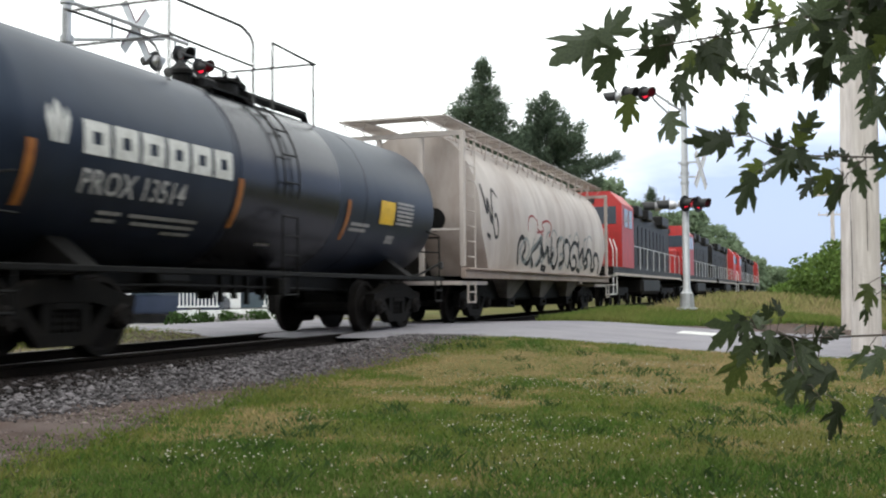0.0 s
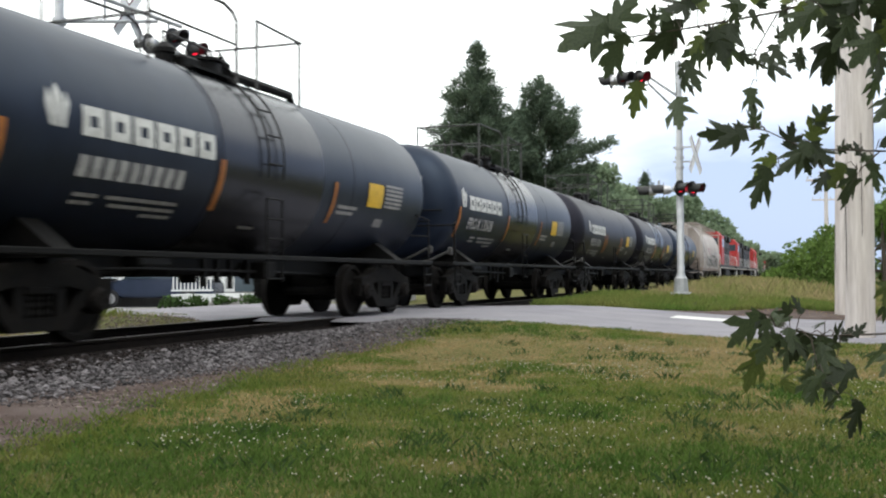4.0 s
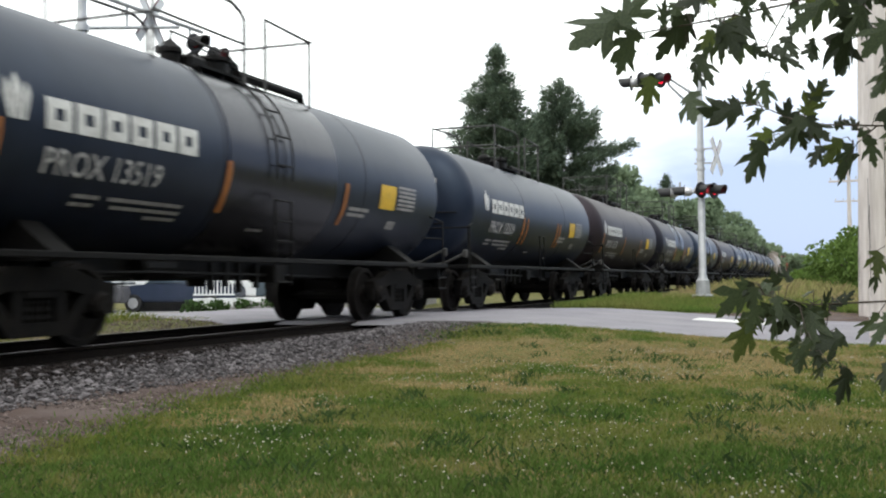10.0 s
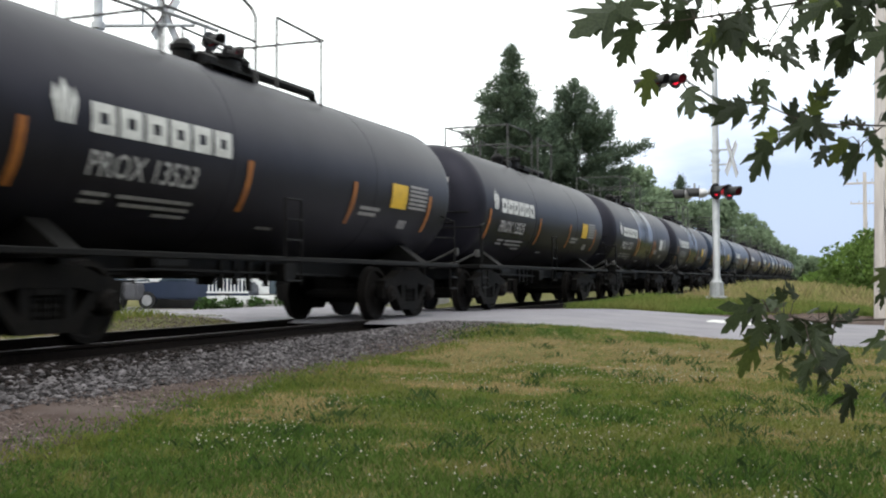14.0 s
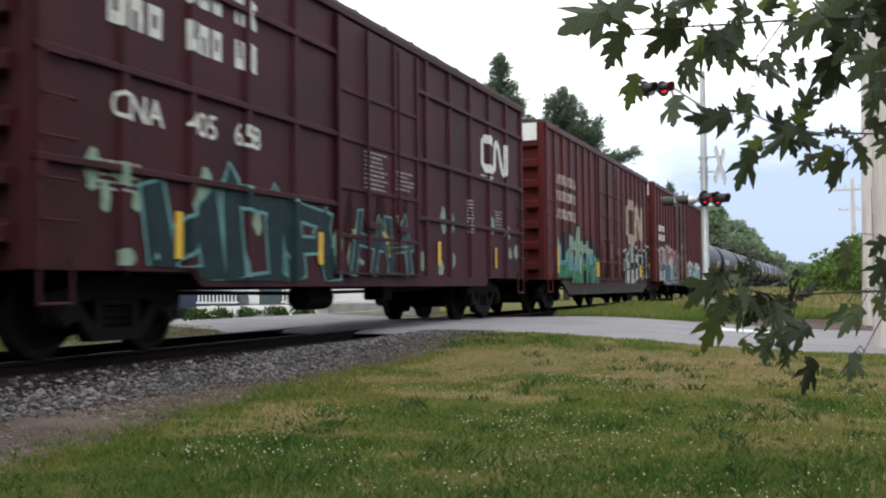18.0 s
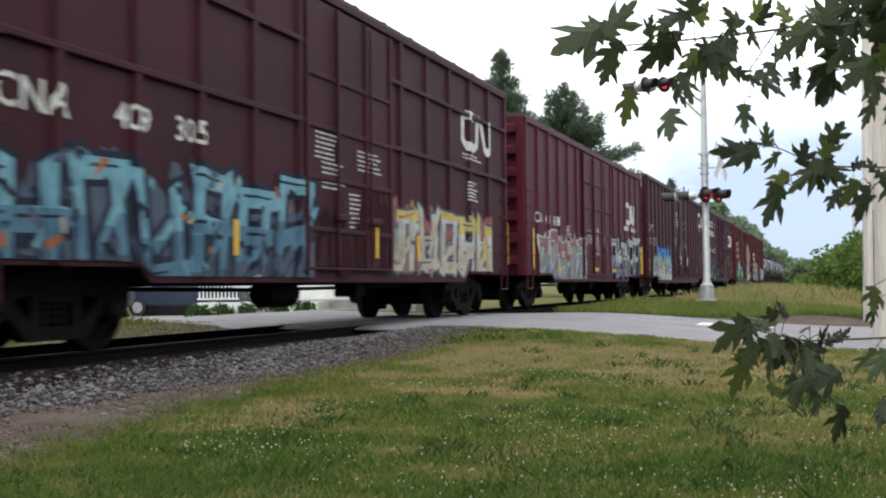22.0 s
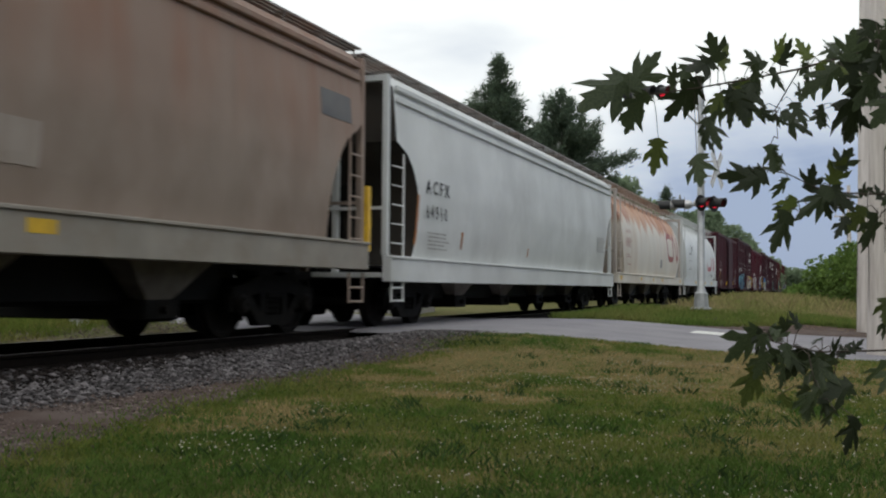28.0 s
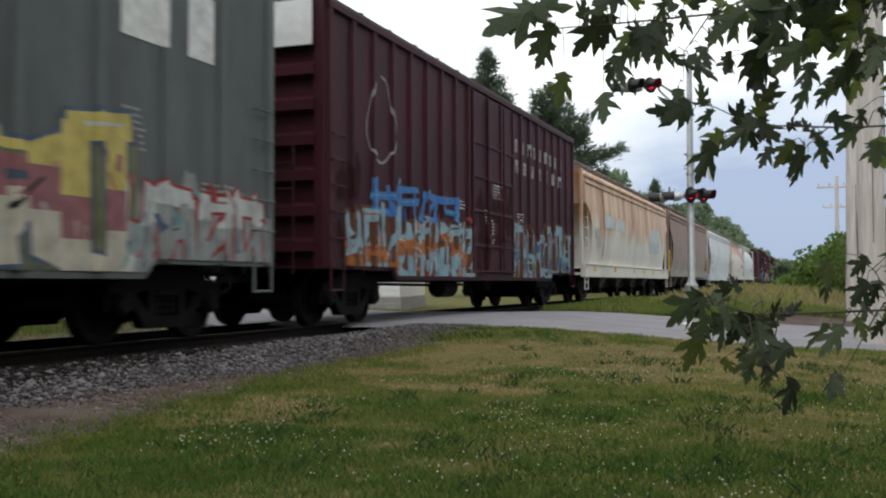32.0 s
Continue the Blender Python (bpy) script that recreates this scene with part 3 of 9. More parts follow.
box(bm, -0.06, -0.32, 0.34, 0.06, 0.05, 0.62, 0.02)
BEAM0 = part("brake_beam", bm, GREASE)
bm = bmesh.new()   # round bearing end with its cap bolts
lathe(bm, [(-0.06, 0.15), (0.10, 0.15), (0.12, 0.12), (0.15, 0.11), (0.155, 0.02)], 14, "x")
for k in range(3):
    a = k * 2.094
    box(bm, 0.15, 0.07 * math.cos(a) - 0.018, 0.07 * math.sin(a) - 0.018, 0.17, 0.07 * math.cos(a) + 0.018, 0.07 * math.sin(a) + 0.018)
CAP0 = part("bearing_cap", bm, WHEEL)
bm = bmesh.new()
# cast side frame: deep upper arch, lower tension bar, columns with the spring opening, pedestal jaws
extrude(bm, [(-1.12, 0.56), (-0.70, 0.56), (-0.40, 0.62), (0.40, 0.62), (0.70, 0.56), (1.12, 0.56), (1.12, 0.68), (0.78, 0.74), (0.44, 0.86), (-0.44, 0.86), (-0.78, 0.74), (-1.12, 0.68)], -0.09, 0.09, "x")
extrude(bm, [(-0.80, 0.56), (-0.42, 0.16), (0.42, 0.16), (0.80, 0.56), (0.60, 0.57), (0.34, 0.30), (-0.34, 0.30), (-0.60, 0.57)], -0.08, 0.08, "x")
for sy in (-1, 1):
    box(bm, -0.075, min(sy * 0.38, sy * 0.22), 0.28, 0.075, max(sy * 0.38, sy * 0.22), 0.66, 0.01)
    box(bm, -0.07, min(sy * 1.06, sy * 1.14), 0.36, 0.07, max(sy * 1.06, sy * 1.14), 0.60, 0.01)
    box(bm, -0.07, min(sy * 0.62, sy * 0.72), 0.38, 0.07, max(sy * 0.62, sy * 0.72), 0.60, 0.01)
FRAME0 = part("side_frame", bm, GREASE)
bm = bmesh.new()
for k in (-0.14, 0, 0.14):
    lathe(bm, [(0.30, 0.06), (0.34, 0.07), (0.38, 0.06), (0.42, 0.07), (0.46, 0.06), (0.50, 0.07), (0.54, 0.06)], 8, "z", Matrix.Translation((0, k, 0)))
box(bm, -0.09, -0.22, 0.53, 0.09, 0.22, 0.63, 0.02)
SPRING0 = part("spring_nest", bm, GREASE)


def couplers(car, length, z=0.86):
    for y0, d in ((0.0, 1), (length, -1)):
        bm = bmesh.new()
        box(bm, -0.09, min(y0, y0 + d * 1.1), z - 0.10, 0.09, max(y0, y0 + d * 1.1), z + 0.10, 0.015)
        box(bm, -0.17, min(y0 - d * 0.12, y0 + d * 0.26), z - 0.15, 0.13, max(y0 - d * 0.12, y0 + d * 0.26), z + 0.15, 0.04)
        tube(bm, [(0.1, y0 + d * 0.3, z - 0.12), (0.22, y0 + d * 0.2, z - 0.3), (0.2, y0, z - 0.42), (0.18, y0 - d * 0.05, z - 0.40)], 0.025, 6)
        part("coupler", bm, GREASE, car)


def wrap(bm, R, yc, zc, ang0, y0):
    """Lay a flat bmesh (x along, y up, its middle height 0) on a cylinder's +x side; x runs to +y."""
    for v in bm.verts:
        a = ang0 + v.co.y / R
        v.co = Vector((R * math.cos(a), y0 + v.co.x, zc + R * math.sin(a)))
    return bm


def finely(bm, step):
    """Cut a flat shape along y so that it can bend."""
    ys = [v.co.y for v in bm.verts]
    y = min(ys) + step
    while y < max(ys):
        bmesh.ops.bisect_plane(bm, geom=bm.verts[:] + bm.edges[:] + bm.faces[:], plane_co=(0, y, 0), plane_no=(0, 1, 0))
        y += step
    return bm


TANK_L, TANK_R, TANK_Z = 13.6, 1.335, 2.255


HEAD_D, HEAD_P = 0.50, 0.62   # depth and fullness of a tank's dished head


def head_y(x, z):
    """Where the rear head's surface lies, x across and z over the tank's axis."""
    sa = min(1.0, math.hypot(x, z) / TANK_R) ** (1 / HEAD_P)
    return 0.85 + HEAD_D * (1 - math.sqrt(1 - sa * sa))


def tank_shell():
    y0, y1, R = 0.85, TANK_L - 0.5, TANK_R
    prof = [(y0, 0.0)]
    for k in range(1, 8):
        a = k / 7 * math.pi / 2
        prof.append((y0 + HEAD_D * (1 - math.cos(a)), R * math.sin(a) ** HEAD_P))
    for k in range(1, 6):
        prof.append((y0 + HEAD_D + (y1 - y0 - 2 * HEAD_D) * k / 6, R))
    for k in range(8):
        a = math.pi / 2 * (1 - k / 7)
        prof.append((y1 - HEAD_D * (1 - math.cos(a)), max(0.001, R * math.sin(a) ** HEAD_P)))
    prof[0] = (y0, 0.001)
    bm = bmesh.new()
    lathe(bm, prof, 48, "y", Matrix.Translation((0, 0, TANK_Z)))
    return bm


def tank_car(y, number, paint, label, band=0, placard=YELLOW, stripes=0):
    car = thing("tank_car", label, "tank car", pose(0, y, 0), "freight cars of the train")
    R, L, C = TANK_R, TANK_L, TANK_L / 2 - 0.3
    if "shell" not in TANK:
        TANK["shell"] = part("shell", tank_shell(), paint, car, smooth=True)
        sh = TANK["shell"]
    else:
        sh = new("shell", TANK["shell"].data.copy())
        sh.data.materials[0] = paint
        sh.parent = car
    if not TANK.get("kit"):
        kit = []
        for a, b in ((0.55, 3.2), (L - 3.2, L - 0.55)):   # draft sills and body bolsters
            bm = bmesh.new()
            box(bm, -0.2, a, 0.62, 0.2, b, 0.98, 0.02)
            kit.append(("draft_sill", bm, BLACK, ""))
        bm = bmesh.new()
        box(bm, -0.34, 3.2, 0.66, 0.34, L - 3.2, 0.97, 0.02)
        kit.append(("centre_sill", bm, BLACK, ""))
        for yc in (2.25, L - 2.25):
            bm = bmesh.new()
            extrude(bm, [(-1.36, 0.84), (1.36, 0.84), (1.36, 0.92), (0.9, 1.25), (-0.9, 1.25), (-1.36, 0.92)], yc - 0.16, yc + 0.16)
            kit.append(("body_bolster", bm, BLACK, ""))
        for sx in (-1, 1):
            bm = bmesh.new()   # running rail along the side
            box(bm, sx * 1.40 - 0.035, 0.75, 0.86, sx * 1.40 + 0.035, L - 0.75, 0.93, 0.008)
            kit.append(("side_rail", bm, BLACK, "" if sx < 0 else "steel side rail with a worn pale top edge"))
            for y0, d in ((0.75, 1), (L - 0.75, -1)):
                bm = bmesh.new()   # corner step and grab
                for q in (0.0, 0.36):
                    tube(bm, [(sx * 1.42, y0 + d * q, 0.9), (sx * 1.42, y0 + d * q, 0.42)], 0.018)
                for zz in (0.45, 0.66):
                    tube(bm, [(sx * 1.42, y0, zz), (sx * 1.42, y0 + d * 0.36, zz)], 0.018)
                kit.append(("corner_step", bm, BLACK, ""))
                bm = bmesh.new()
                tube(bm, [(sx * 1.38, y0 + d * 0.02, 0.9), (sx * 1.38, y0 + d * 0.02, 1.75), (sx * 1.30, y0 + d * 0.5, 1.82)], 0.018)
                tube(bm, [(sx * 1.38, y0 + d * 0.02, 1.42), (sx * 1.2, y0 + d * 0.62, 1.42)], 0.016)
                kit.append(("grab_rail", bm, BLACK, ""))
        for y0, d in ((0.62, 1), (L - 0.62, -1)):
            bm = bmesh.new()   # end platform and hand rail across the end
            box(bm, -1.42, min(y0, y0 + d * 0.42), 0.86, 1.42, max(y0, y0 + d * 0.42), 0.93, 0.01)
            kit.append(("end_platform", bm, BLACK, ""))
            bm = bmesh.new()
            tube(bm, [(-1.40, y0 + d * 0.2, 0.9), (-1.40, y0 + d * 0.2, 1.72), (1.40, y0 + d * 0.2, 1.72), (1.40, y0 + d * 0.2, 0.9)], 0.02)
            kit.append(("end_rail", bm, BLACK, ""))
            bm = bmesh.new()
            tube(bm, [(1.34, y0 + d * 0.1, 1.18), (0.9, y0 + d * 0.06, 0.98), (0.3, y0, 0.86)], 0.024)
            box(bm, 1.30, y0 - 0.02, 1.08, 1.40, y0 + 0.06, 1.24, 0.02)
            kit.append(("cut_lever", bm, WORNHAZEBAR, "worn uncoupling lever"))
        bm = bmesh.new()   # bonnet over the manway with its lid and bolts
        lathe(bm, [(3.55, 0.36), (3.64, 0.36), (3.65, 0.29), (3.84, 0.28), (3.86, 0.32), (3.91, 0.31), (3.94, 0.08)], 20, "z", Matrix.Translation((0.1, C + 0.2, 0)))
        box(bm, -0.2, C - 0.62, 3.5, 0.34, C - 0.2, 3.82, 0.04)
        for q in range(8):   # lid bolts
            a = q * 0.785
            lathe(bm, [(3.84, 0.03), (3.97, 0.03), (3.98, 0.018)], 6, "z", Matrix.Translation((0.1 + 0.31 * math.cos(a), C + 0.2 + 0.31 * math.sin(a), 0)))
        kit.append(("manway", bm, BLACK, ""))
        for dy, hh, rr in ((-0.75, 0.30, 0.14), (0.62, 0.36, 0.16), (1.05, 0.22, 0.10)):
            bm = bmesh.new()
            lathe(bm, [(3.55, rr), (3.65 + hh * 0.5, rr), (3.66 + hh * 0.5, rr * 1.25), (3.66 + hh * 0.7, rr * 1.25), (3.66 + hh, rr * 0.5)], 12, "z", Matrix.Translation((0.1, C + dy, 0)))
            kit.append(("valve_housing", bm, BLACK, ""))
        bm = bmesh.new()   # pipe along the top
        tube(bm, [(0.42, C + 0.4, 3.70), (0.42, C + 2.3, 3.70), (0.42, C + 2.36, 3.55)], 0.075, 8)
        kit.append(("vapour_pipe", bm, BLACK, ""))
        for sx in (-1, 1):   # walkway boards beside the manway
            bm = bmesh.new()
            box(bm, sx * 0.58 - 0.14, C - 0.95, 3.54, sx * 0.58 + 0.14, C + 0.25, 3.57)
            for k in range(3):
                box(bm, sx * 0.58 - 0.13, C - 0.9 + k * 0.52, 3.42, sx * 0.58 + 0.10, C - 0.86 + k * 0.52, 3.54)
            kit.append(("walkway", bm, BLACK, ""))
            bm = bmesh.new()   # safety loop, forward of the manway
            tube(bm, [(sx * 0.82, C + 0.55, 3.5), (sx * 0.82, C + 0.55, 4.54), (sx * 0.82, C + 1.9, 4.50), (sx * 0.82, C + 1.9, 3.45)], 0.024)
            kit.append(("safety_rail", bm, BLACK, ""))
            bm = bmesh.new()   # taller loop behind it, with a rounded end
            tube(bm, [(sx * 0.82, C - 2.1, 3.45), (sx * 0.82, C - 2.1, 4.54), (sx * 0.82, C - 0.35, 4.58), (sx * 0.82, C - 0.12, 4.50), (sx * 0.82, C - 0.02, 4.4), (sx * 0.82, C - 0.02, 3.5)], 0.024)
            tube(bm, [(sx * 0.82, C - 2.1, 4.06), (sx * 0.82, C - 0.02, 4.06)], 0.018)
            kit.append(("safety_rail", bm, BLACK, ""))
            bm = bmesh.new()   # ladder down the side
            for q in (-0.22, 0.22):
                tube(bm, [(sx * 1.42, C + q, 1.72), (sx * 1.42, C + q, 0.55)], 0.016)
            kit.append(("ladder", bm, BLACK, ""))
        for e in (-1, 1):
            bm = bmesh.new()
            for zz in ((4.06, 4.54) if e < 0 else (4.52,)):
                tube(bm, [(-0.82, C + e * 2.0, zz), (0.82, C + e * 2.0, zz)], 0.02)
            kit.append(("safety_rail", bm, BLACK, ""))
        bm = bmesh.new()   # bottom outlet and brake gear
        lathe(bm, [(0.55, 0.12), (0.7, 0.16), (0.95, 0.22), (1.0, 0.22)], 12, "z", Matrix.Translation((0, C, 0)))
        kit.append(("bottom_outlet", bm, BLACK, ""))
        bm = bmesh.new()
        lathe(bm, [(-0.35, 0.12), (-0.3, 0.16), (0.3, 0.16), (0.35, 0.12)], 14, "y", Matrix.Translation((0.45, C - 1.6, 0.80)))
        kit.append(("air_reservoir", bm, BLACK, ""))
        bm = bmesh.new()
        tube(bm, [(0.3, 2.6, 0.72), (0.6, C - 1.9, 0.74), (0.6, C + 1.5, 0.70), (0.2, L - 2.6, 0.66)], 0.025)
        tube(bm, [(-0.5, 2.6, 0.66), (-0.4, L - 2.6, 0.66)], 0.025)
        box(bm, 0.3, C + 0.9, 0.60, 0.75, C + 1.25, 0.86, 0.02)
        for q, zz in ((-0.55, 0.5), (-0.2, 0.55), (0.15, 0.46), (0.62, 0.52)):   # hangers and levers
            box(bm, 0.55, C + q, zz, 0.62, C + q + 0.07, 0.88)
        kit.append(("brake_rigging", bm, BLACK, ""))
        for n, b, mm, lab in kit:
            if n in ("manway", "valve_housing", "vapour_pipe", "walkway", "safety_rail"):
                bmesh.ops.translate(b, vec=(0, 0, -0.11 if n == "safety_rail" else -0.07), verts=b.verts[:])
        # safety rails are grey, not black, to paint in haze against the sky
        TANK["kit"] = [part(n, b, WORNHAZEBAR if n == "safety_rail" else mm, car, lab) for n, b, mm, lab in kit]
        made = TANK["kit"]
    else:
        made = [share(o, o.matrix_basis.copy(), car) for o in TANK["kit"]]
    for lad, sx in zip([o for o in made if o.name.startswith("ladder")], (-1, 1)):
        for k in range(5):
            rung(lad, BLACK, pose(sx * 1.43, C, 0.6 + k * 0.28))
    for k in (5.2, 9.4):
        if "seam" not in TANK:
            bm = bmesh.new()
            lathe(bm, [(-0.02, R - 0.01), (-0.012, R + 0.003), (0.012, R + 0.003), (0.02, R - 0.01)], 48, "y")
            TANK["seam"] = part("weld_seam", bm, TANK_BLACK, sh, m=pose(0, k, TANK_Z))
        else:
            share(TANK["seam"], pose(0, k, TANK_Z), sh)
    for yc in (2.25, L - 2.25):
        wheelset_and_frame(car, yc)
    couplers(car, L)
    # markings: an emblem, six block letters of a name as plain blocks, number, data, placard, reflectors
    e = 0.012
    dx = {"13527": -0.65, "13508": -0.6, "13514": -0.48, "13534": -0.42, "13519": -0.62, "13529": -0.22, "13525": -0.28, "13505": -0.2}.get(number, -0.1)
    big = 1.14 if number == "13514" else 1.0
    bm = bmesh.new()   # three leaves on three stems
    for px in ((2.65, 2.735, 2.69, 2.61, 2.565), (2.46, 2.545, 2.575, 2.50, 2.40), (2.84, 2.90, 2.80, 2.725, 2.755)):
        zz = (0.50, 0.30, -0.16, -0.16, 0.30) if px[0] == 2.65 else (0.40, 0.22, -0.16, -0.16, 0.16)
        bm.faces.new([bm.verts.new((2.72 + dx + (q - 2.65) * 0.72, 0.14 + (w - 0.17) * 0.70, 0)) for q, w in zip(px, zz)])
    part("emblem", wrap(finely(bm, 0.12), R + e, 0, TANK_Z, 0, -0.45), WHITE, sh)
    for k in range(6):   # the owner's name as plain square rings
        x = k * 0.435
        rows = [(x, x + 0.125, -0.13, 0.19), (x + 0.25, x + 0.375, -0.13, 0.19), (x + 0.125, x + 0.25, 0.09, 0.19), (x + 0.125, x + 0.25, -0.13, -0.03)]
        rows = [(3.10 + dx + p * big, 3.10 + dx + q * big, 0.03 + (u - 0.03) * big, 0.03 + (w - 0.03) * big) for p, q, u, w in rows]
        part("letter_shape", wrap(finely(bars(rows), 0.12), R + e, 0, TANK_Z, 0, -0.45), WHITE, sh, "" if k else "white block shape of the owner's lettering")
    bm = words("PROX " + number, 0.385) if number else bars([(k * 0.24, k * 0.24 + 0.17, 0, 0.24) for k in range(9)])
    for v in bm.verts:
        v.co.x, v.co.y = v.co.x * 0.92 + 3.12 + dx, v.co.y - 0.57
    tagged(part("number_lettering", wrap(finely(bm, 0.12), R + e, 0, TANK_Z, 0, -0.45), NUMTXT, sh), "pale stencilled car number", kind="stuff")
    bm = bars([(3.1, 3.5, -0.80, -0.75), (3.65, 5.0, -0.80, -0.75), (3.1, 3.45, -0.90, -0.85), (3.75, 5.0, -0.90, -0.85), (4.4, 5.0, -1.0, -0.95), (9.35, 10.1, -0.52, -0.46), (9.35, 10.0, -0.62, -0.56), (11.0, 11.35, -0.78, -0.62), (6.7, 7.1, -1.05, -1.0)])
    tagged(part("data_stencil", wrap(finely(bm, 0.12), R + e, 0, TANK_Z, 0, -0.45), GREYTXT, sh), "rows of small stencilled data", kind="stuff")
    bm = bars([(10.45, 11.1, -0.42, 0.0)])
    part("placard", wrap(finely(bm, 0.1), R + e, 0, TANK_Z, 0, -0.45), placard, sh, "white placard" if placard is WHITE else "yellow hazard placard")
    bm = bars([(11.2, 12.0, -0.02 - k * 0.075, 0.025 - k * 0.075) for k in range(6)])
    tagged(part("data_stencil", wrap(finely(bm, 0.1), R + e, 0, TANK_Z, 0, -0.45), GREYTXT, sh), "rows of small stencilled data", kind="stuff")
    # on the rear head: number and data stencils, and a grab bar
    bm = bmesh.new()
    for x0, x1, z0, z1 in ((-0.20, 0.15, 0.42, 0.53), (0.22, 0.62, 0.44, 0.55), (-0.10, 0.02, 0.27, 0.34), (0.10, 0.48, 0.27, 0.36), (-0.04, 0.30, 0.12, 0.20)):
        bm.faces.new([bm.verts.new((p, head_y(p, q) - 0.012, TANK_Z + q)) for p, q in ((x0, z0), (x1, z0), (x1, z1), (x0, z1))])
    tagged(part("head_stencil", bm, GREYTXT, sh), "pale stencilled data on the tank's head", kind="stuff")
    bm = bmesh.new()
    tube(bm, [(x, head_y(x, -0.2) - 0.06, TANK_Z - 0.2) for x in (-0.8, -0.4, 0, 0.4, 0.8, 1.05)], 0.018, 6)
    part("head_grab_bar", bm, BLACK, sh)
    for yy in ((2.0, 5.95, 9.0, 12.1), (5.6, 5.95, 9.0, 9.3), (1.8, 5.7, 9.1))[stripes]:
        bm = bars([(yy, yy + 0.12, -0.80, -0.10)])
        part("reflector_stripe", wrap(finely(bm, 0.12), R + e, 0, TANK_Z, 0, -0.45), ORANGE, sh)
    if band:
        bm = bmesh.new()
        a0, a1 = radians(-80), radians(92)
        ya, yb = C - 1.2, C + band + 0.45
        pts = [(R + 0.009, a0 + (a1 - a0) * k / 22) for k in range(23)]
        for k in range(22):
            f = [(pts[k], ya), (pts[k], yb), (pts[k + 1], yb), (pts[k + 1], ya)]
            bm.faces.new([bm.verts.new((r * math.cos(a), yy, TANK_Z + r * math.sin(a))) for (r, a), yy in f])
        bmesh.ops.remove_doubles(bm, verts=bm.verts[:], dist=0.001)
        part("washed_band", bm, TANK_CLEAN, sh, "glossy black band below the manway", smooth=True)
        bm = bmesh.new()   # ladder over the band, from the walkway down the side
        arc = [radians(74 - 84 * k / 10) for k in range(11)]
        for q in (-0.22, 0.22):
            tube(bm, [((R + 0.07) * math.cos(a), C + 0.1 + q, TANK_Z + (R + 0.07) * math.sin(a)) for a in arc], 0.016, 5)
        lad = part("side_ladder", bm, BLACK, car)
        for a in arc[1::2]:
            rung(lad, BLACK, pose((R + 0.07) * math.cos(a), C + 0.1, TANK_Z + (R + 0.07) * math.sin(a)))
    return car


TANK = {}


def trucks_at(car, L, inset=2.6):
    for yc in (inset, L - inset):
        wheelset_and_frame(car, yc)
    couplers(car, L)


def boxcar(y, L, paint, label, ribs=17, door=(6.2, 9.4), rails=(), end_top=None, open_door=False, top=4.95, corrugated=False, skirt=0.66):
    car = thing("boxcar", label, "boxcar", pose(0, y, 0), "freight cars of the train")
    a, b, hw, z0 = 0.85, L - 0.85, 1.48, 0.83
    bm = bmesh.new()
    if open_door:
        d0, d1 = door
        t = 0.08
        box(bm, -hw + t, a + t, z0, hw - t, b - t, z0 + 0.12)
        body = part("body", bm, paint, car, "dark floor and frame")
        walls = [("side_wall", -hw, a, z0, -hw + t, b, top), ("side_wall", hw - t, a, z0, hw, d0, top), ("side_wall", hw - t, d1, z0, hw, b, top), ("door_header", hw - t, d0, top - 0.35, hw, d1, top),
                 ("end_wall", -hw + t, a, z0, hw - t, a + t, top), ("end_wall", -hw + t, b - t, z0, hw - t, b, top)]
        for nm, *q in walls:
            bm = bmesh.new()
            box(bm, *q)
            part(nm, bm, paint, body)
    else:
        box(bm, -hw, a, z0, hw, b, top)
        body = part("body", bm, paint, car)
    bm = bmesh.new()
    extrude(bm, [(-hw - 0.05, top), (hw + 0.05, top), (hw + 0.05, top + 0.05), (0, top + 0.16), (-hw - 0.05, top + 0.05)], a - 0.03, b + 0.03)
    roof = part("roof", bm, BOXROOF if end_top is None else end_top, car)
    n = 14
    bm = bmesh.new()
    extrude(bm, [(-hw - 0.06, top + 0.04), (hw + 0.06, top + 0.04), (hw + 0.06, top + 0.075), (0, top + 0.19), (-hw - 0.06, top + 0.075)], -0.03, 0.03)
    seam = part("roof_seam", bm, BOXROOF if end_top is None else end_top, roof, m=pose(0, a, 0))
    for k in range(1, n + 1):
        share(seam, pose(0, a + (b - a) * k / n, 0), roof)
    # side posts
    bm = bmesh.new()
    extrude(bm, [(0, -0.07), (0.055, -0.05), (0.055, 0.05), (0, 0.07)], z0 + 0.02, top - 0.10, "z")
    post = part("side_post", bm, paint, body, m=pose(hw, a + 0.08, 0))
    kept = [a + 0.08]
    for s in (-1, 1):
        for k in range(ribs):
            yy = a + 0.08 + (b - a - 0.16) * k / (ribs - 1)
            if (s > 0 and (k == 0 or door[0] - 0.1 < yy < door[1] + 0.1 or (corrugated and door[1] - 0.1 < yy < corrugated))):
                continue
            share(post, pose(s * hw, yy, 0, 0, 0, 0 if s > 0 else 180), body)
            if s > 0:
                kept.append(yy)
    SIDES[body.name] = (kept, None if open_door else door, L)
    for zz in rails:   # horizontal stiffeners
        bm = bmesh.new()
        box(bm, hw - 0.01, a, zz - 0.04, hw + 0.06, door[0], zz + 0.04, 0.01)
        box(bm, hw - 0.01, door[1], zz - 0.04, hw + 0.06, b, zz + 0.04, 0.01)
        part("belt_rail", bm, paint, body)
    # sills
    for s in (-1, 1):
        bm = bmesh.new()
        extrude(bm, [(a + 2.55, z0), (a + 2.75, skirt), (b - 2.75, skirt), (b - 2.55, z0)], min(s * (hw + 0.004), s * (hw - 0.05)), max(s * (hw + 0.004), s * (hw - 0.05)), "x")
        part("side_sill", bm, paint, car)
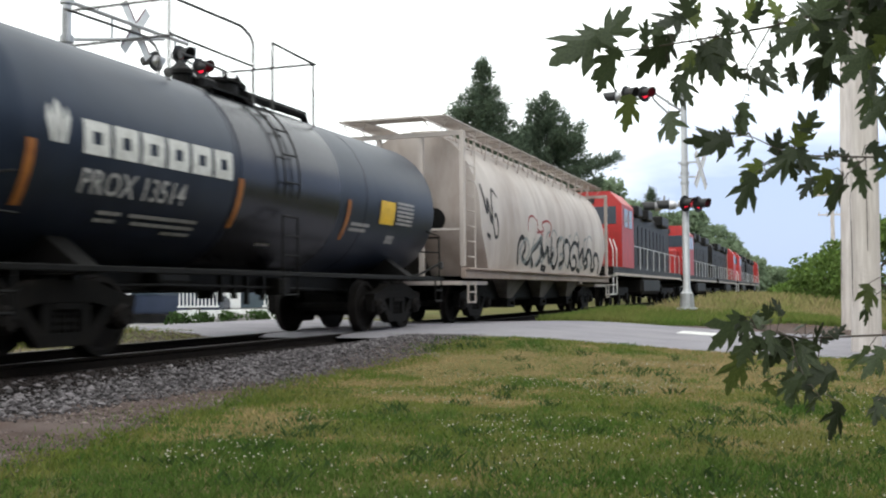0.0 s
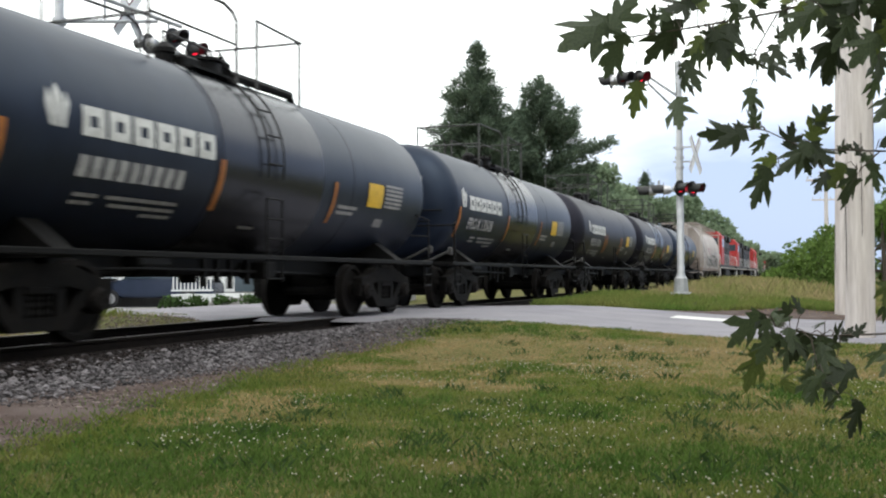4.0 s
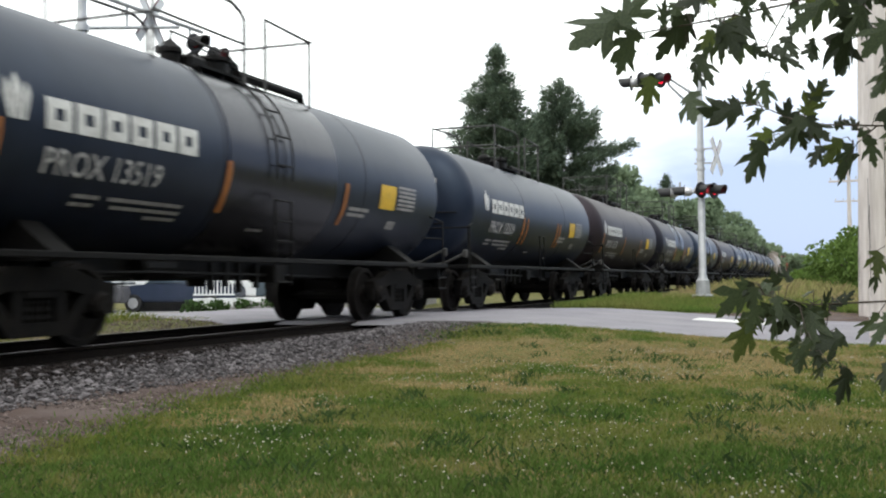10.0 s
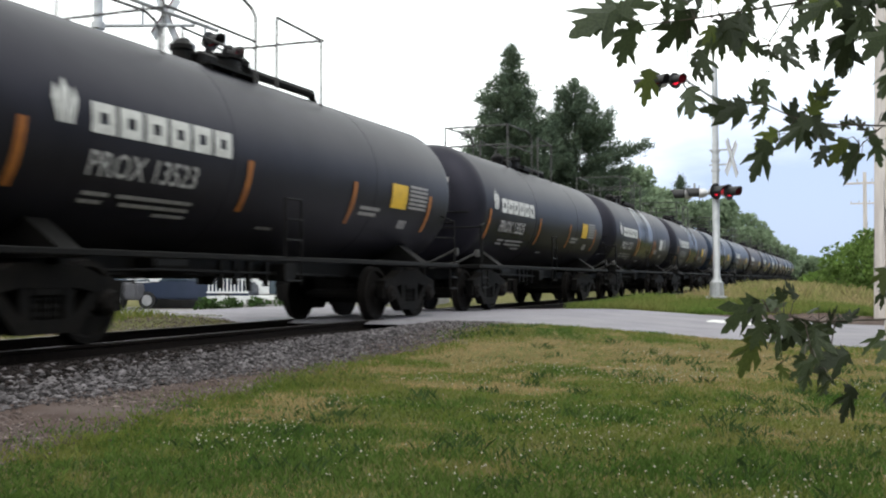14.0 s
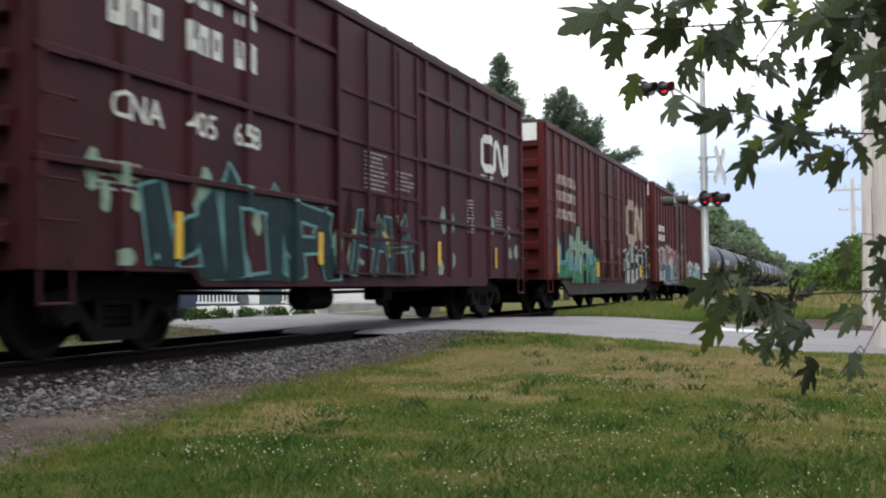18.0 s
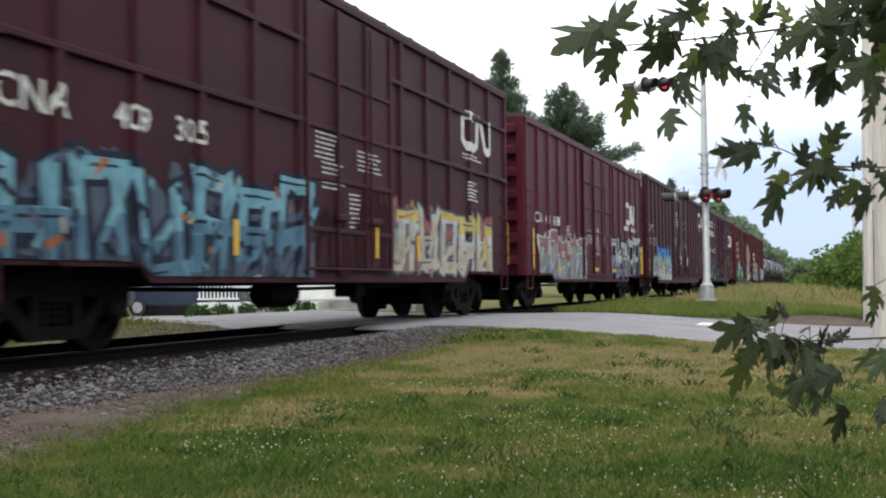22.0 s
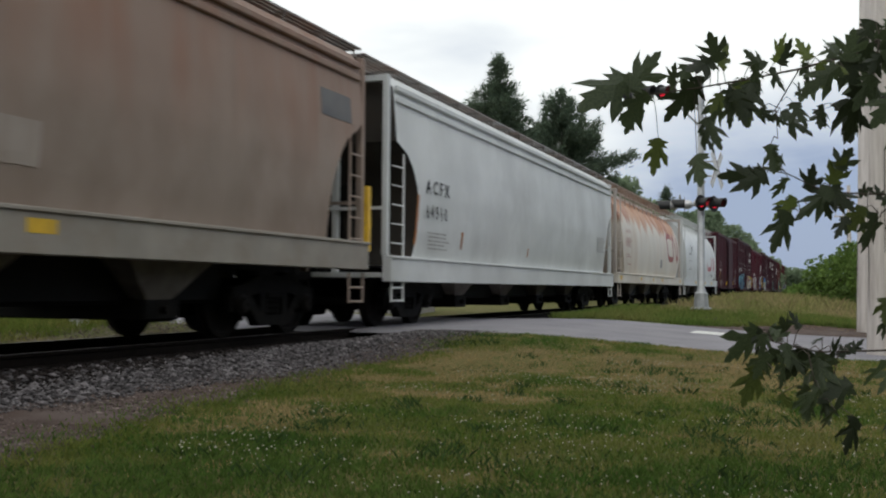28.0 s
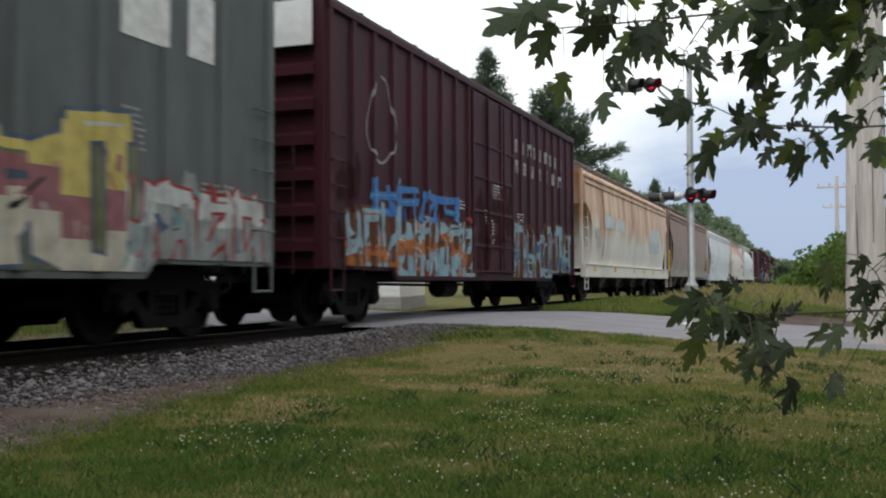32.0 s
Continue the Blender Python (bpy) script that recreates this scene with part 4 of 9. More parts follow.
        bm = bmesh.new()
        box(bm, s * hw - 0.03, a, top - 0.12, s * hw + 0.065, b, top, 0.01)
        part("top_chord", bm, paint, car)
    bm = bmesh.new()
    box(bm, -0.2, 0.5, 0.62, 0.2, L - 0.5, 0.95)
    part("centre_sill", bm, BLACK, car)
    for k in range(6):
        yy = a + 1.5 + (b - a - 3) * k / 5
        bm = bmesh.new()
        box(bm, -1.4, yy - 0.06, 0.78, 1.4, yy + 0.06, 0.96)
        part("cross_bearer", bm, BLACK, car)
    # brake gear between the trucks
    bm = bmesh.new()
    tube(bm, [(0.5, 3.6, 0.60), (0.7, L * 0.4, 0.56), (0.7, L * 0.6, 0.58), (0.4, L - 3.6, 0.62)], 0.03)
    tube(bm, [(0.9, 4.2, 0.68), (0.9, L - 4.2, 0.66)], 0.02)
    part("brake_rod", bm, GREASE, car)
    bm = bmesh.new()
    lathe(bm, [(-0.45, 0.16), (-0.4, 0.2), (0.4, 0.2), (0.45, 0.16)], 12, "y", Matrix.Translation((0.85, L * 0.42, 0.50)))
    part("air_reservoir", bm, GREASE, car)
    bm = bmesh.new()
    box(bm, 0.65, L * 0.55, 0.42, 1.05, L * 0.55 + 0.4, 0.72, 0.03)
    part("brake_valve", bm, GREASE, car)
    # corrugated ends
    for yy, d in ((a, -1), (b, 1)):
        bm = bmesh.new()
        for k in range(7):
            zz = z0 + 0.35 + k * 0.54
            extrude(bm, [(yy - d * 0.02, zz - 0.17), (yy + d * 0.15, zz - 0.09), (yy + d * 0.15, zz + 0.06), (yy - d * 0.02, zz + 0.15)], -hw + 0.15, hw - 0.15, "x")
        part("end_corrugations", bm, paint, car)
        for s in (-1, 1):
            bm = bmesh.new()
            extrude(bm, [(s * hw, z0), (s * hw, top), (s * (hw - 0.16), top), (s * (hw - 0.16), z0)], min(yy, yy + d * 0.10), max(yy, yy + d * 0.10), "y")
            part("corner_post", bm, paint, car)
        bm = bmesh.new()
        for q in (0.55, 0.99):
            tube(bm, [(q, yy + d * 0.14, 0.75), (q, yy + d * 0.14, 3.0)], 0.016)
        lad = part("end_ladder", bm, paint, car)
        for k in range(6):
            rung(lad, paint, pose(0.77, yy + d * 0.14, 0.85 + k * 0.40, 0, 0, 90))
        bm = bmesh.new()
        for q in (0.05, 0.50):
            tube(bm, [(hw + 0.05, yy - d * q, 0.95), (hw + 0.05, yy - d * q, 0.48)], 0.02)
        tube(bm, [(hw + 0.05, yy - d * 0.05, 0.5), (hw + 0.05, yy - d * 0.5, 0.5)], 0.02)
        part("corner_step", bm, paint, car)
        for k in range(5):
            bm = bmesh.new()
            tube(bm, [(hw + 0.02, yy - d * 0.06, 1.3 + k * 0.4), (hw + 0.1, yy - d * 0.06, 1.3 + k * 0.4), (hw + 0.1, yy - d * 0.5, 1.3 + k * 0.4), (hw + 0.02, yy - d * 0.5, 1.3 + k * 0.4)], 0.014)
            part("grab_iron", bm, paint, car)
        bm = bmesh.new()
        box(bm, -0.7, min(yy, yy + d * 0.55), 0.98, 0.7, max(yy, yy + d * 0.55), 1.02)
        part("end_platform", bm, BLACK, car)
    # door
    d0, d1 = door
    if open_door:
        leaf(car, hw, d1 - 0.1, corrugated, z0, top, paint)
    else:
        dr = door_leaf(car, hw, d0, d1, z0, top, paint)
    trucks_at(car, L)
    return car, body


def door_leaf(car, hw, d0, d1, z0, top, paint):
    bm = bmesh.new()
    box(bm, hw - 0.01, d0, z0 + 0.06, hw + 0.05, d1, top - 0.16, 0.008)
    dr = part("sliding_door", bm, paint, car)
    for k in range(4):
        yy = d0 + (d1 - d0) * k / 3
        bm = bmesh.new()
        box(bm, hw + 0.03, yy - 0.04, z0 + 0.06, hw + 0.085, yy + 0.04, top - 0.16, 0.01)
        part("door_stile", bm, paint, dr)
    for zz in (z0 + 0.6, z0 + 1.35, z0 + 2.1, z0 + 2.85):
        bm = bmesh.new()
        box(bm, hw + 0.03, d0, zz - 0.035, hw + 0.08, d1, zz + 0.035, 0.01)
        part("door_rib", bm, paint, dr)
    for q in (0.3, 0.7):
        bm = bmesh.new()
        yy = d0 + (d1 - d0) * q
        tube(bm, [(hw + 0.11, yy, z0 + 0.1), (hw + 0.11, yy, top - 0.25)], 0.022)
        box(bm, hw + 0.08, yy - 0.05, z0 + 0.75, hw + 0.15, yy + 0.35, z0 + 0.85, 0.01)
        part("lock_bar", bm, paint, dr)
    bm = bmesh.new()
    box(bm, hw - 0.01, d0 - 0.1, z0 + 0.01, hw + 0.075, d1 + 0.1, z0 + 0.05, 0.008)
    part("door_track", bm, paint, car)
    return dr


def leaf(car, hw, d0, d1, z0, top, paint):
    """A door with pressed horizontal corrugations, slid back."""
    bm = bmesh.new()
    box(bm, hw + 0.06, d0, z0 + 0.02, hw + 0.10, d1, top - 0.14)
    dr = part("sliding_door", bm, paint, car, "corrugated door slid half open")
    n = 20
    bm = bmesh.new()
    extrude(bm, [(hw + 0.09, -0.062), (hw + 0.15, -0.02), (hw + 0.15, 0.02), (hw + 0.09, 0.062)], d0 + 0.1, d1 - 0.1, "y")
    for k in range(n):
        zz = z0 + 0.12 + (top - z0 - 0.36) * (k + 0.5) / n
        c = part("corrugation", bm, paint, dr, m=pose(0, 0, zz)) if k == 0 else share(c, pose(0, 0, zz), dr)
    bm = bmesh.new()
    box(bm, hw + 0.02, d0 - 3.2, z0 - 0.06, hw + 0.14, d1 + 0.5, z0 - 0.01, 0.008)
    part("door_track", bm, paint, car)


SIDES = {}


def drape(bm, body):
    """Fold a flat mark (in y and z, at the panel's face) over the posts and the door that it crosses."""
    posts, door, L = SIDES.get(body.name, ((), None, 0))
    ys = [v.co.y for v in bm.verts]
    lo, hi = min(ys), max(ys)
    cuts = [p + d for p in posts if lo - 0.1 < p < hi + 0.1 for d in (-0.072, -0.05, 0.05, 0.072)]
    if door:
        cuts += [d + e for d in door for e in (-0.004, 0.004)]
    if L:
        cuts += [3.4, 3.6, L - 3.6, L - 3.4]
    for c in cuts:
        if lo < c < hi:
            bmesh.ops.bisect_plane(bm, geom=bm.verts[:] + bm.edges[:] + bm.faces[:], plane_co=(0, c, 0), plane_no=(0, 1, 0))
    for v in bm.verts:
        y = v.co.y
        if L:   # nothing hangs below the side
            v.co.z = max(v.co.z, 0.735 if 3.59 < y < L - 3.59 else 0.885)
        if door and door[0] - 0.002 < y < door[1] + 0.002:
            v.co.x += 0.053
        else:
            d = min((abs(y - p) for p in posts), default=9.0)
            if d < 0.0721:
                v.co.x += 0.057 * min(1.0, max(0.0, (0.072 - d) / 0.022))
    return bm


def flat(bm, x, y, z, up=1.0):
    """Stand a flat bmesh (x along, y up) on a side that faces +x."""
    for v in bm.verts:
        v.co = Vector((x, y + v.co.x, z + v.co.y))
    return bm


def lettering(parent, text, size, y, z, material=None, x=1.487, squeeze=1.0, name="lettering"):
    bm = words(text, size)
    for v in bm.verts:
        v.co.x *= squeeze
    return part(name, drape(flat(bm, x, y, z), parent), material or WHITE, parent)


def stencils(parent, spots, material=None, x=1.487):
    bm = bmesh.new()
    rows = []
    rnd = random.Random(len(spots))
    for y, z, w, h in spots:
        k = 0
        while k * 0.072 < h:
            p, end = y, y + w * rnd.uniform(0.65, 1.0)
            while p < end:   # short words along the line
                q = min(end, p + rnd.uniform(0.05, 0.16))
                rows.append((p, q, z - k * 0.072, z - k * 0.072 + 0.03))
                p = q + 0.04
            k += 1
    bm.free()
    tagged(part("data_stencil", drape(flat(bars(rows), x, 0, 0), parent), material or GREYTXT, parent), "rows of small stencilled data", kind="stuff")


def stroke(pts, w):
    """A flat ribbon of width w along 2D points."""
    bm = bmesh.new()
    P = [Vector((*p, 0)) for p in pts]
    L, Rr = [], []
    for i, p in enumerate(P):
        d = (P[min(i + 1, len(P) - 1)] - P[max(i - 1, 0)]).normalized()
        nrm = Vector((-d.y, d.x, 0)) * w / 2
        L.append(bm.verts.new(p + nrm))
        Rr.append(bm.verts.new(p - nrm))
    for i in range(len(P) - 1):
        bm.faces.new((L[i], Rr[i], Rr[i + 1], L[i + 1]))
    return bm


def emblem(parent, y, z, h, material=None, x=1.489, wide=1.0):
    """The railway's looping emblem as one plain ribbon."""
    w = h * 0.20
    h, wide = h * 0.8, wide * 1.75
    c = [(0.62, 0.92), (0.22, 0.92), (0.08, 0.80), (0.08, 0.22), (0.22, 0.08), (0.60, 0.08), (0.72, 0.16), (0.76, 0.86), (0.86, 0.92), (0.95, 0.80), (1.12, 0.18), (1.22, 0.08), (1.30, 0.18), (1.30, 0.96)]
    bm = stroke([(a * h * wide, b * h) for a, b in c], w)
    return part("emblem", drape(flat(bm, x, y, z), parent), material or WHITE, parent)


def rect_marks(parent, rows, material, name, x=1.490, label=""):
    """Plain painted rectangles (y0, y1, z0, z1), each a part."""
    for y0, y1, z0, z1 in rows:
        xx = x(0.5 * (z0 + z1)) if callable(x) else x
        bm = flat(finely(bars([(y0, y1, z0, z1)]), 0.12) if callable(x) else bars([(y0, y1, z0, z1)]), xx, 0, 0)
        if callable(x):
            for v in bm.verts:
                v.co.x = x(v.co.z)
        part(name, drape(bm, parent), material, parent, label)


def blocks(parent, y0, y1, z, h, n, material=None, x=1.489, thick=0.74):
    """Letter-sized plain shapes of a name, each a part: a block with one slit cut into it."""
    d = (y1 - y0) / n
    for k in range(n):
        a, w = y0 + k * d, d * thick
        lo, hi = ((0.0, 0.62), (0.38, 1.0), (0.3, 0.72))[(k * 2 + int(z * 10)) % 3]
        rows = [(a, a + w * 0.34, z, z + h), (a + w * 0.64, a + w, z, z + h)]
        if lo > 0:
            rows.append((a + w * 0.34, a + w * 0.64, z, z + h * lo))
        if hi < 1:
            rows.append((a + w * 0.34, a + w * 0.64, z + h * hi, z + h))
        part("letter_shape", drape(flat(bars(rows), x, 0, 0), parent), material or WHITE, parent)


# hooks, loops, arrows and bends: shapes of sprayed strokes, no letters
GLYPHS = [[[(0.1, 0.1), (0.0, 0.7), (0.35, 1.0), (0.6, 0.6), (0.3, 0.35), (0.75, 0.1), (1.0, 0.4)]], [[(0.95, 0.85), (0.5, 1.05), (0.05, 0.6), (0.3, 0.0), (0.8, 0.15), (0.6, 0.55), (0.35, 0.45)]],
          [[(0.0, 0.95), (0.3, 0.3), (0.55, 0.85), (0.75, 0.15), (1.05, 0.6)], [(0.2, 0.05), (0.6, -0.02)]], [[(0.1, 0.0), (0.15, 0.55), (0.5, 1.05), (0.9, 0.7), (0.7, 0.3), (1.1, -0.05)]],
          [[(0.3, 0.0), (0.05, 0.45), (0.45, 0.6), (0.9, 0.95)], [(0.55, 0.05), (0.9, 0.3), (0.75, 0.6)]], [[(0.0, 0.5), (0.4, 0.95), (0.75, 0.5), (0.4, 0.08), (0.0, 0.5)], [(0.8, 0.1), (1.0, 0.9)]],
          [[(0.0, 0.15), (0.5, 0.3), (0.2, 0.7), (0.7, 0.98), (1.0, 0.6), (0.85, 0.05)]], [[(0.15, 1.0), (0.0, 0.4), (0.4, 0.02), (0.7, 0.45), (0.55, 0.9), (1.0, 1.02)]]]


def rounded_line(pts, times=2):
    """Cut the corners of a polyline until it runs smoothly."""
    for _ in range(times):
        out = [pts[0]]
        for p, q in zip(pts, pts[1:]):
            out += [(0.75 * p[0] + 0.25 * q[0], 0.75 * p[1] + 0.25 * q[1]), (0.25 * p[0] + 0.75 * q[0], 0.25 * p[1] + 0.75 * q[1])]
        pts = out + [pts[-1]]
    return pts


def clipped(poly, lo, hi):
    """A flat polygon cut to heights lo..hi."""
    for lim, sign in ((lo, 1), (hi, -1)):
        out = []
        for p, q in zip(poly, poly[1:] + poly[:1]):
            a, b = (p[1] - lim) * sign, (q[1] - lim) * sign
            if a >= 0:
                out.append(p)
            if (a > 0) != (b > 0) and a != b:
                t = a / (a - b)
                out.append((p[0] + (q[0] - p[0]) * t, p[1] + (q[1] - p[1]) * t))
        poly = out
        if len(poly) < 3:
            return []
    return poly


def spray_coats(parent, coats, x):
    """Sprayed paint: coats of flat shapes, (colour, lift) -> polygons in y and z."""
    for (key, lift), polys in coats.items():
        bm = bmesh.new()
        for k, poly in enumerate(polys):
            dx = lift + 0.00006 * (k % 40)
            bm.faces.new([bm.verts.new(((x(q) if callable(x) else x) + dx, p, q)) for p, q in poly])
        tagged(part("graffiti", drape(bm, parent), GRAF[key], parent), "sprayed " + key.replace("_", " ") + " graffiti", kind="stuff")


def bar_shape(rnd, p, q, w0, w1, grow=0.0):
    """A tapering bar from p to q with slanted or pointed ends."""
    dx, dz = q[0] - p[0], q[1] - p[1]
    L = math.hypot(dx, dz) or 1.0
    ux, uz = dx / L, dz / L
    nx, nz = -uz, ux
    a, b = w0 / 2 + grow, w1 / 2 + grow
    s0, s1 = rnd.uniform(-0.35, 0.35) * w0, rnd.uniform(-0.35, 0.35) * w1
    pts = [(p[0] + nx * a - ux * (grow + s0), p[1] + nz * a - uz * (grow + s0)), (p[0] - nx * a - ux * (grow - s0), p[1] - nz * a - uz * (grow - s0)),
           (q[0] - nx * b + ux * (grow - s1), q[1] - nz * b + uz * (grow - s1))]
    if rnd.random() < 0.25:
        pts.append((q[0] + ux * (grow + w1 * 0.8), q[1] + uz * (grow + w1 * 0.8)))
    pts.append((q[0] + nx * b + ux * (grow + s1), q[1] + nz * b + uz * (grow + s1)))
    return pts


def graffiti(parent, y0, y1, z0, z1, bands, edge, seed, extra=(), x=1.492, base=None, n=None, stem=0.30, rim=0.045, high=None, marks=1.0):
    """A sprayed piece of crowded angular shapes: a ragged ground, dark outlines, fills that change colour with height, highlights, specks and runs.
    bands: (share of the height, colour) from the bottom up."""
    rnd = random.Random(seed)
    h = z1 - z0
    n = n or max(3, round((y1 - y0) / 0.95))
    d = (y1 - y0) / n
    coats = {}

    def lay(key, lift, poly, lo=z0 - 0.04, hi=z1 + 0.3):
        c = clipped(poly, lo, hi)
        if len(c) > 2:
            coats.setdefault((key, lift), []).append(c)

    def fill(poly, shift):
        lo = z0 - 0.04
        for k, (share_, key) in enumerate(bands):
            hi = z1 + 0.3 if k == len(bands) - 1 else z0 + h * (share_ + shift)
            lay(key, 0.006, poly, lo, hi)
            lo = hi

    if base:   # a ragged ground behind the shapes
        m = 5 * n
        tops = [z0 + h * rnd.uniform(0.5, 0.98) for k in range(m + 1)]
        for k in range(m):
            a, b = y0 + (y1 - y0) * k / m - 0.04, y0 + (y1 - y0) * (k + 1) / m + 0.04
            lay(base, 0.0, [(a, z0 + h * rnd.uniform(-0.02, 0.12)), (b, z0 + h * rnd.uniform(-0.02, 0.12)), (b, tops[k + 1]), ((a + b) / 2, max(tops[k], tops[k + 1]) + h * rnd.uniform(-0.1, 0.1)), (a, tops[k])])
    for i in range(n):
        a = y0 + i * d
        lean, w = rnd.uniform(-0.22, 0.22), d * stem * rnd.uniform(0.85, 1.2)
        lo, hi = z0 + h * rnd.uniform(0.0, 0.1), z0 + h * rnd.uniform(0.78, 1.0)
        at = lambda u, v: (a + d * (u + lean * (v - 0.5)), lo + (hi - lo) * v)
        bars_ = [(at(0.16, 0.0), at(0.16, 1.0), w, w * rnd.uniform(0.7, 1.1)), (at(rnd.uniform(0.72, 0.86), 0.0), at(rnd.uniform(0.66, 0.86), rnd.uniform(0.8, 1.05)), w * rnd.uniform(0.7, 1.0), w)]
        for v in rnd.sample((0.06, 0.5, 0.92), rnd.choice((1, 2, 2))):
            bars_.append((at(0.05, v + rnd.uniform(-0.08, 0.08)), at(0.95, v + rnd.uniform(-0.1, 0.1)), h * 0.17, h * rnd.uniform(0.1, 0.19)))
        if rnd.random() < 0.6:
            bars_.append((at(rnd.uniform(0.1, 0.4), rnd.uniform(0.0, 0.4)), at(rnd.uniform(0.7, 1.1), rnd.uniform(0.6, 1.05)), w * 0.8, w * 0.55))
        shift = rnd.uniform(-0.2, 0.2)
        for p, q, wa, wb in bars_:
            shift += rnd.uniform(-0.07, 0.07)
            st = rnd.getstate()
            lay(edge, 0.003, bar_shape(rnd, p, q, wa, wb, rim))
            rnd.setstate(st)
            fill(bar_shape(rnd, p, q, wa, wb), shift)
            if rnd.random() < 0.55:   # a thin highlight along one side
                e = rnd.uniform(0.18, 0.32) * wa
                k0, k1 = rnd.uniform(0.05, 0.4), rnd.uniform(0.55, 0.95)
                mix = lambda k: (p[0] + (q[0] - p[0]) * k - e, p[1] + (q[1] - p[1]) * k + e * 0.4)
                lay(high or rnd.choice(list(extra) or [edge]), 0.009, bar_shape(rnd, mix(k0), mix(k1), wa * 0.16, wa * 0.10))
    for i in range(round(4 * n * marks)):   # chips of other colours
        yy, zz, r = rnd.uniform(y0, y1), z0 + h * rnd.uniform(0.05, 0.95), rnd.uniform(0.04, 0.13)
        lay(rnd.choice(list(extra) + [edge]), 0.0115, bar_shape(rnd, (yy, zz), (yy + rnd.uniform(-0.16, 0.16), zz + rnd.uniform(-0.2, 0.2)), r, r * rnd.uniform(0.3, 0.9)))
    for i in range(2 * n):   # runs of paint and soft tips above
        yy, zz = rnd.uniform(y0, y1), z0 + rnd.uniform(0.05, 0.4) * h
        lay(bands[0][1], 0.0145, bar_shape(rnd, (yy, zz), (yy, zz - rnd.uniform(0.12, 0.35)), 0.028, 0.012))
    spray_coats(parent, coats, x)


def tag_scrawl(parent, y0, y1, z0, z1, key, seed, x, n=5, weight=0.08):
    """Loose sprayed loops and hooks in one colour."""
    rnd = random.Random(seed)
    d, h = (y1 - y0) / n, z1 - z0
    bm = bmesh.new()
    for i in range(n):
        lean = rnd.uniform(-0.25, 0.3)
        wd, hh, dz = d * rnd.uniform(1.0, 1.4), h * rnd.uniform(0.7, 0.95), h * rnd.uniform(0, 0.12)
        for st in GLYPHS[rnd.randrange(len(GLYPHS))]:
            pts = rounded_line([(y0 + i * d + (px + lean * (pz - 0.5)) * wd, z0 + dz + pz * hh) for px, pz in st])
            b2 = stroke(pts, weight * rnd.uniform(0.8, 1.3))
            for v in b2.verts:
                v.co = Vector((x(v.co.y), v.co.x, v.co.y))
            merge(bm, b2)
    tagged(part("graffiti", bm, GRAF[key], parent), "sprayed " + key + " tag", kind="stuff")


SKIN = {}


def on_skin(body, lift=0.006):
    """The outward place of a hopper's side at a height, for marks that lie on it."""
    prof = SKIN[body.name]

    def at(z):
        for (x0, z0), (x1, z1) in zip(prof, prof[1:]):
            if z <= z1:
                k = min(1.0, max(0.0, (z - z0) / (z1 - z0)))
                return x0 + (x1 - x0) * k + lift
        return prof[-1][0] + lift
    return at


def tongue(parent, body, y, z_top, z_bot, w, material, name, label="", seed=0, lift=0.005):
    """An uneven stain that runs down the side from z_top to z_bot."""
    rnd = random.Random(seed)
    skin = on_skin(body, lift)
    bm = bmesh.new()
    n = 9
    L, R = [], []
    for i in range(n + 1):
        q = i / n
        z = z_top + (z_bot - z_top) * q
        ww = w / 2 * (1.0 - 0.55 * q ** 1.5) * rnd.uniform(0.8, 1.15) * (0.25 if i == n else 1)
        c = y + rnd.uniform(-0.05, 0.05)
        L.append(bm.verts.new((skin(z), c - ww, z)))
        R.append(bm.verts.new((skin(z), c + ww, z)))
    for i in range(n):
        bm.faces.new((L[i], R[i], R[i + 1], L[i + 1]))
    part(name, bm, material, parent, label)


# end slope sheets: grime plus the shade of the end bay in one dark colour
BAYM = mat("grimy_shaded_slope_sheet", (0.050, 0.045, 0.040), (0.030, 0.027, 0.024), 0.8, 3, dirt=(0.09, 0.07, 0.055), dscale=1.5, damt=0.5, spec=0.15)


OUTLETM = mat("pale_grimy_outlet_paint", (0.20, 0.18, 0.16), (0.14, 0.125, 0.11), 0.75, 3, dirt=(0.07, 0.055, 0.045), dscale=1.8, damt=0.7, spec=0.15)


def splotch(parent, body, y0, y1, z0, z1, material, name, seed, lift=0.010):
    """A brushed-over patch with ragged edges, on the side's skin."""
    rnd = random.Random(seed)
    skin = on_skin(body, lift)
    bm = bmesh.new()
    n, k = 22, 6
    cols = []
    for i in range(n + 1):
        lo, hi = z0 + rnd.uniform(-0.13, 0.13), z1 + rnd.uniform(-0.1, 0.1)
        e = 0.12 if i in (0, n) else 0.0
        cols.append([bm.verts.new((skin(z), y0 + (y1 - y0) * i / n + rnd.uniform(-0.04, 0.04), z)) for z in [lo + e + (hi - lo - 2 * e) * j / k for j in range(k + 1)]])
    for a, b in zip(cols, cols[1:]):
        for j in range(k):
            bm.faces.new((a[j], b[j], b[j + 1], a[j + 1]))
    part(name, bm, material, parent)


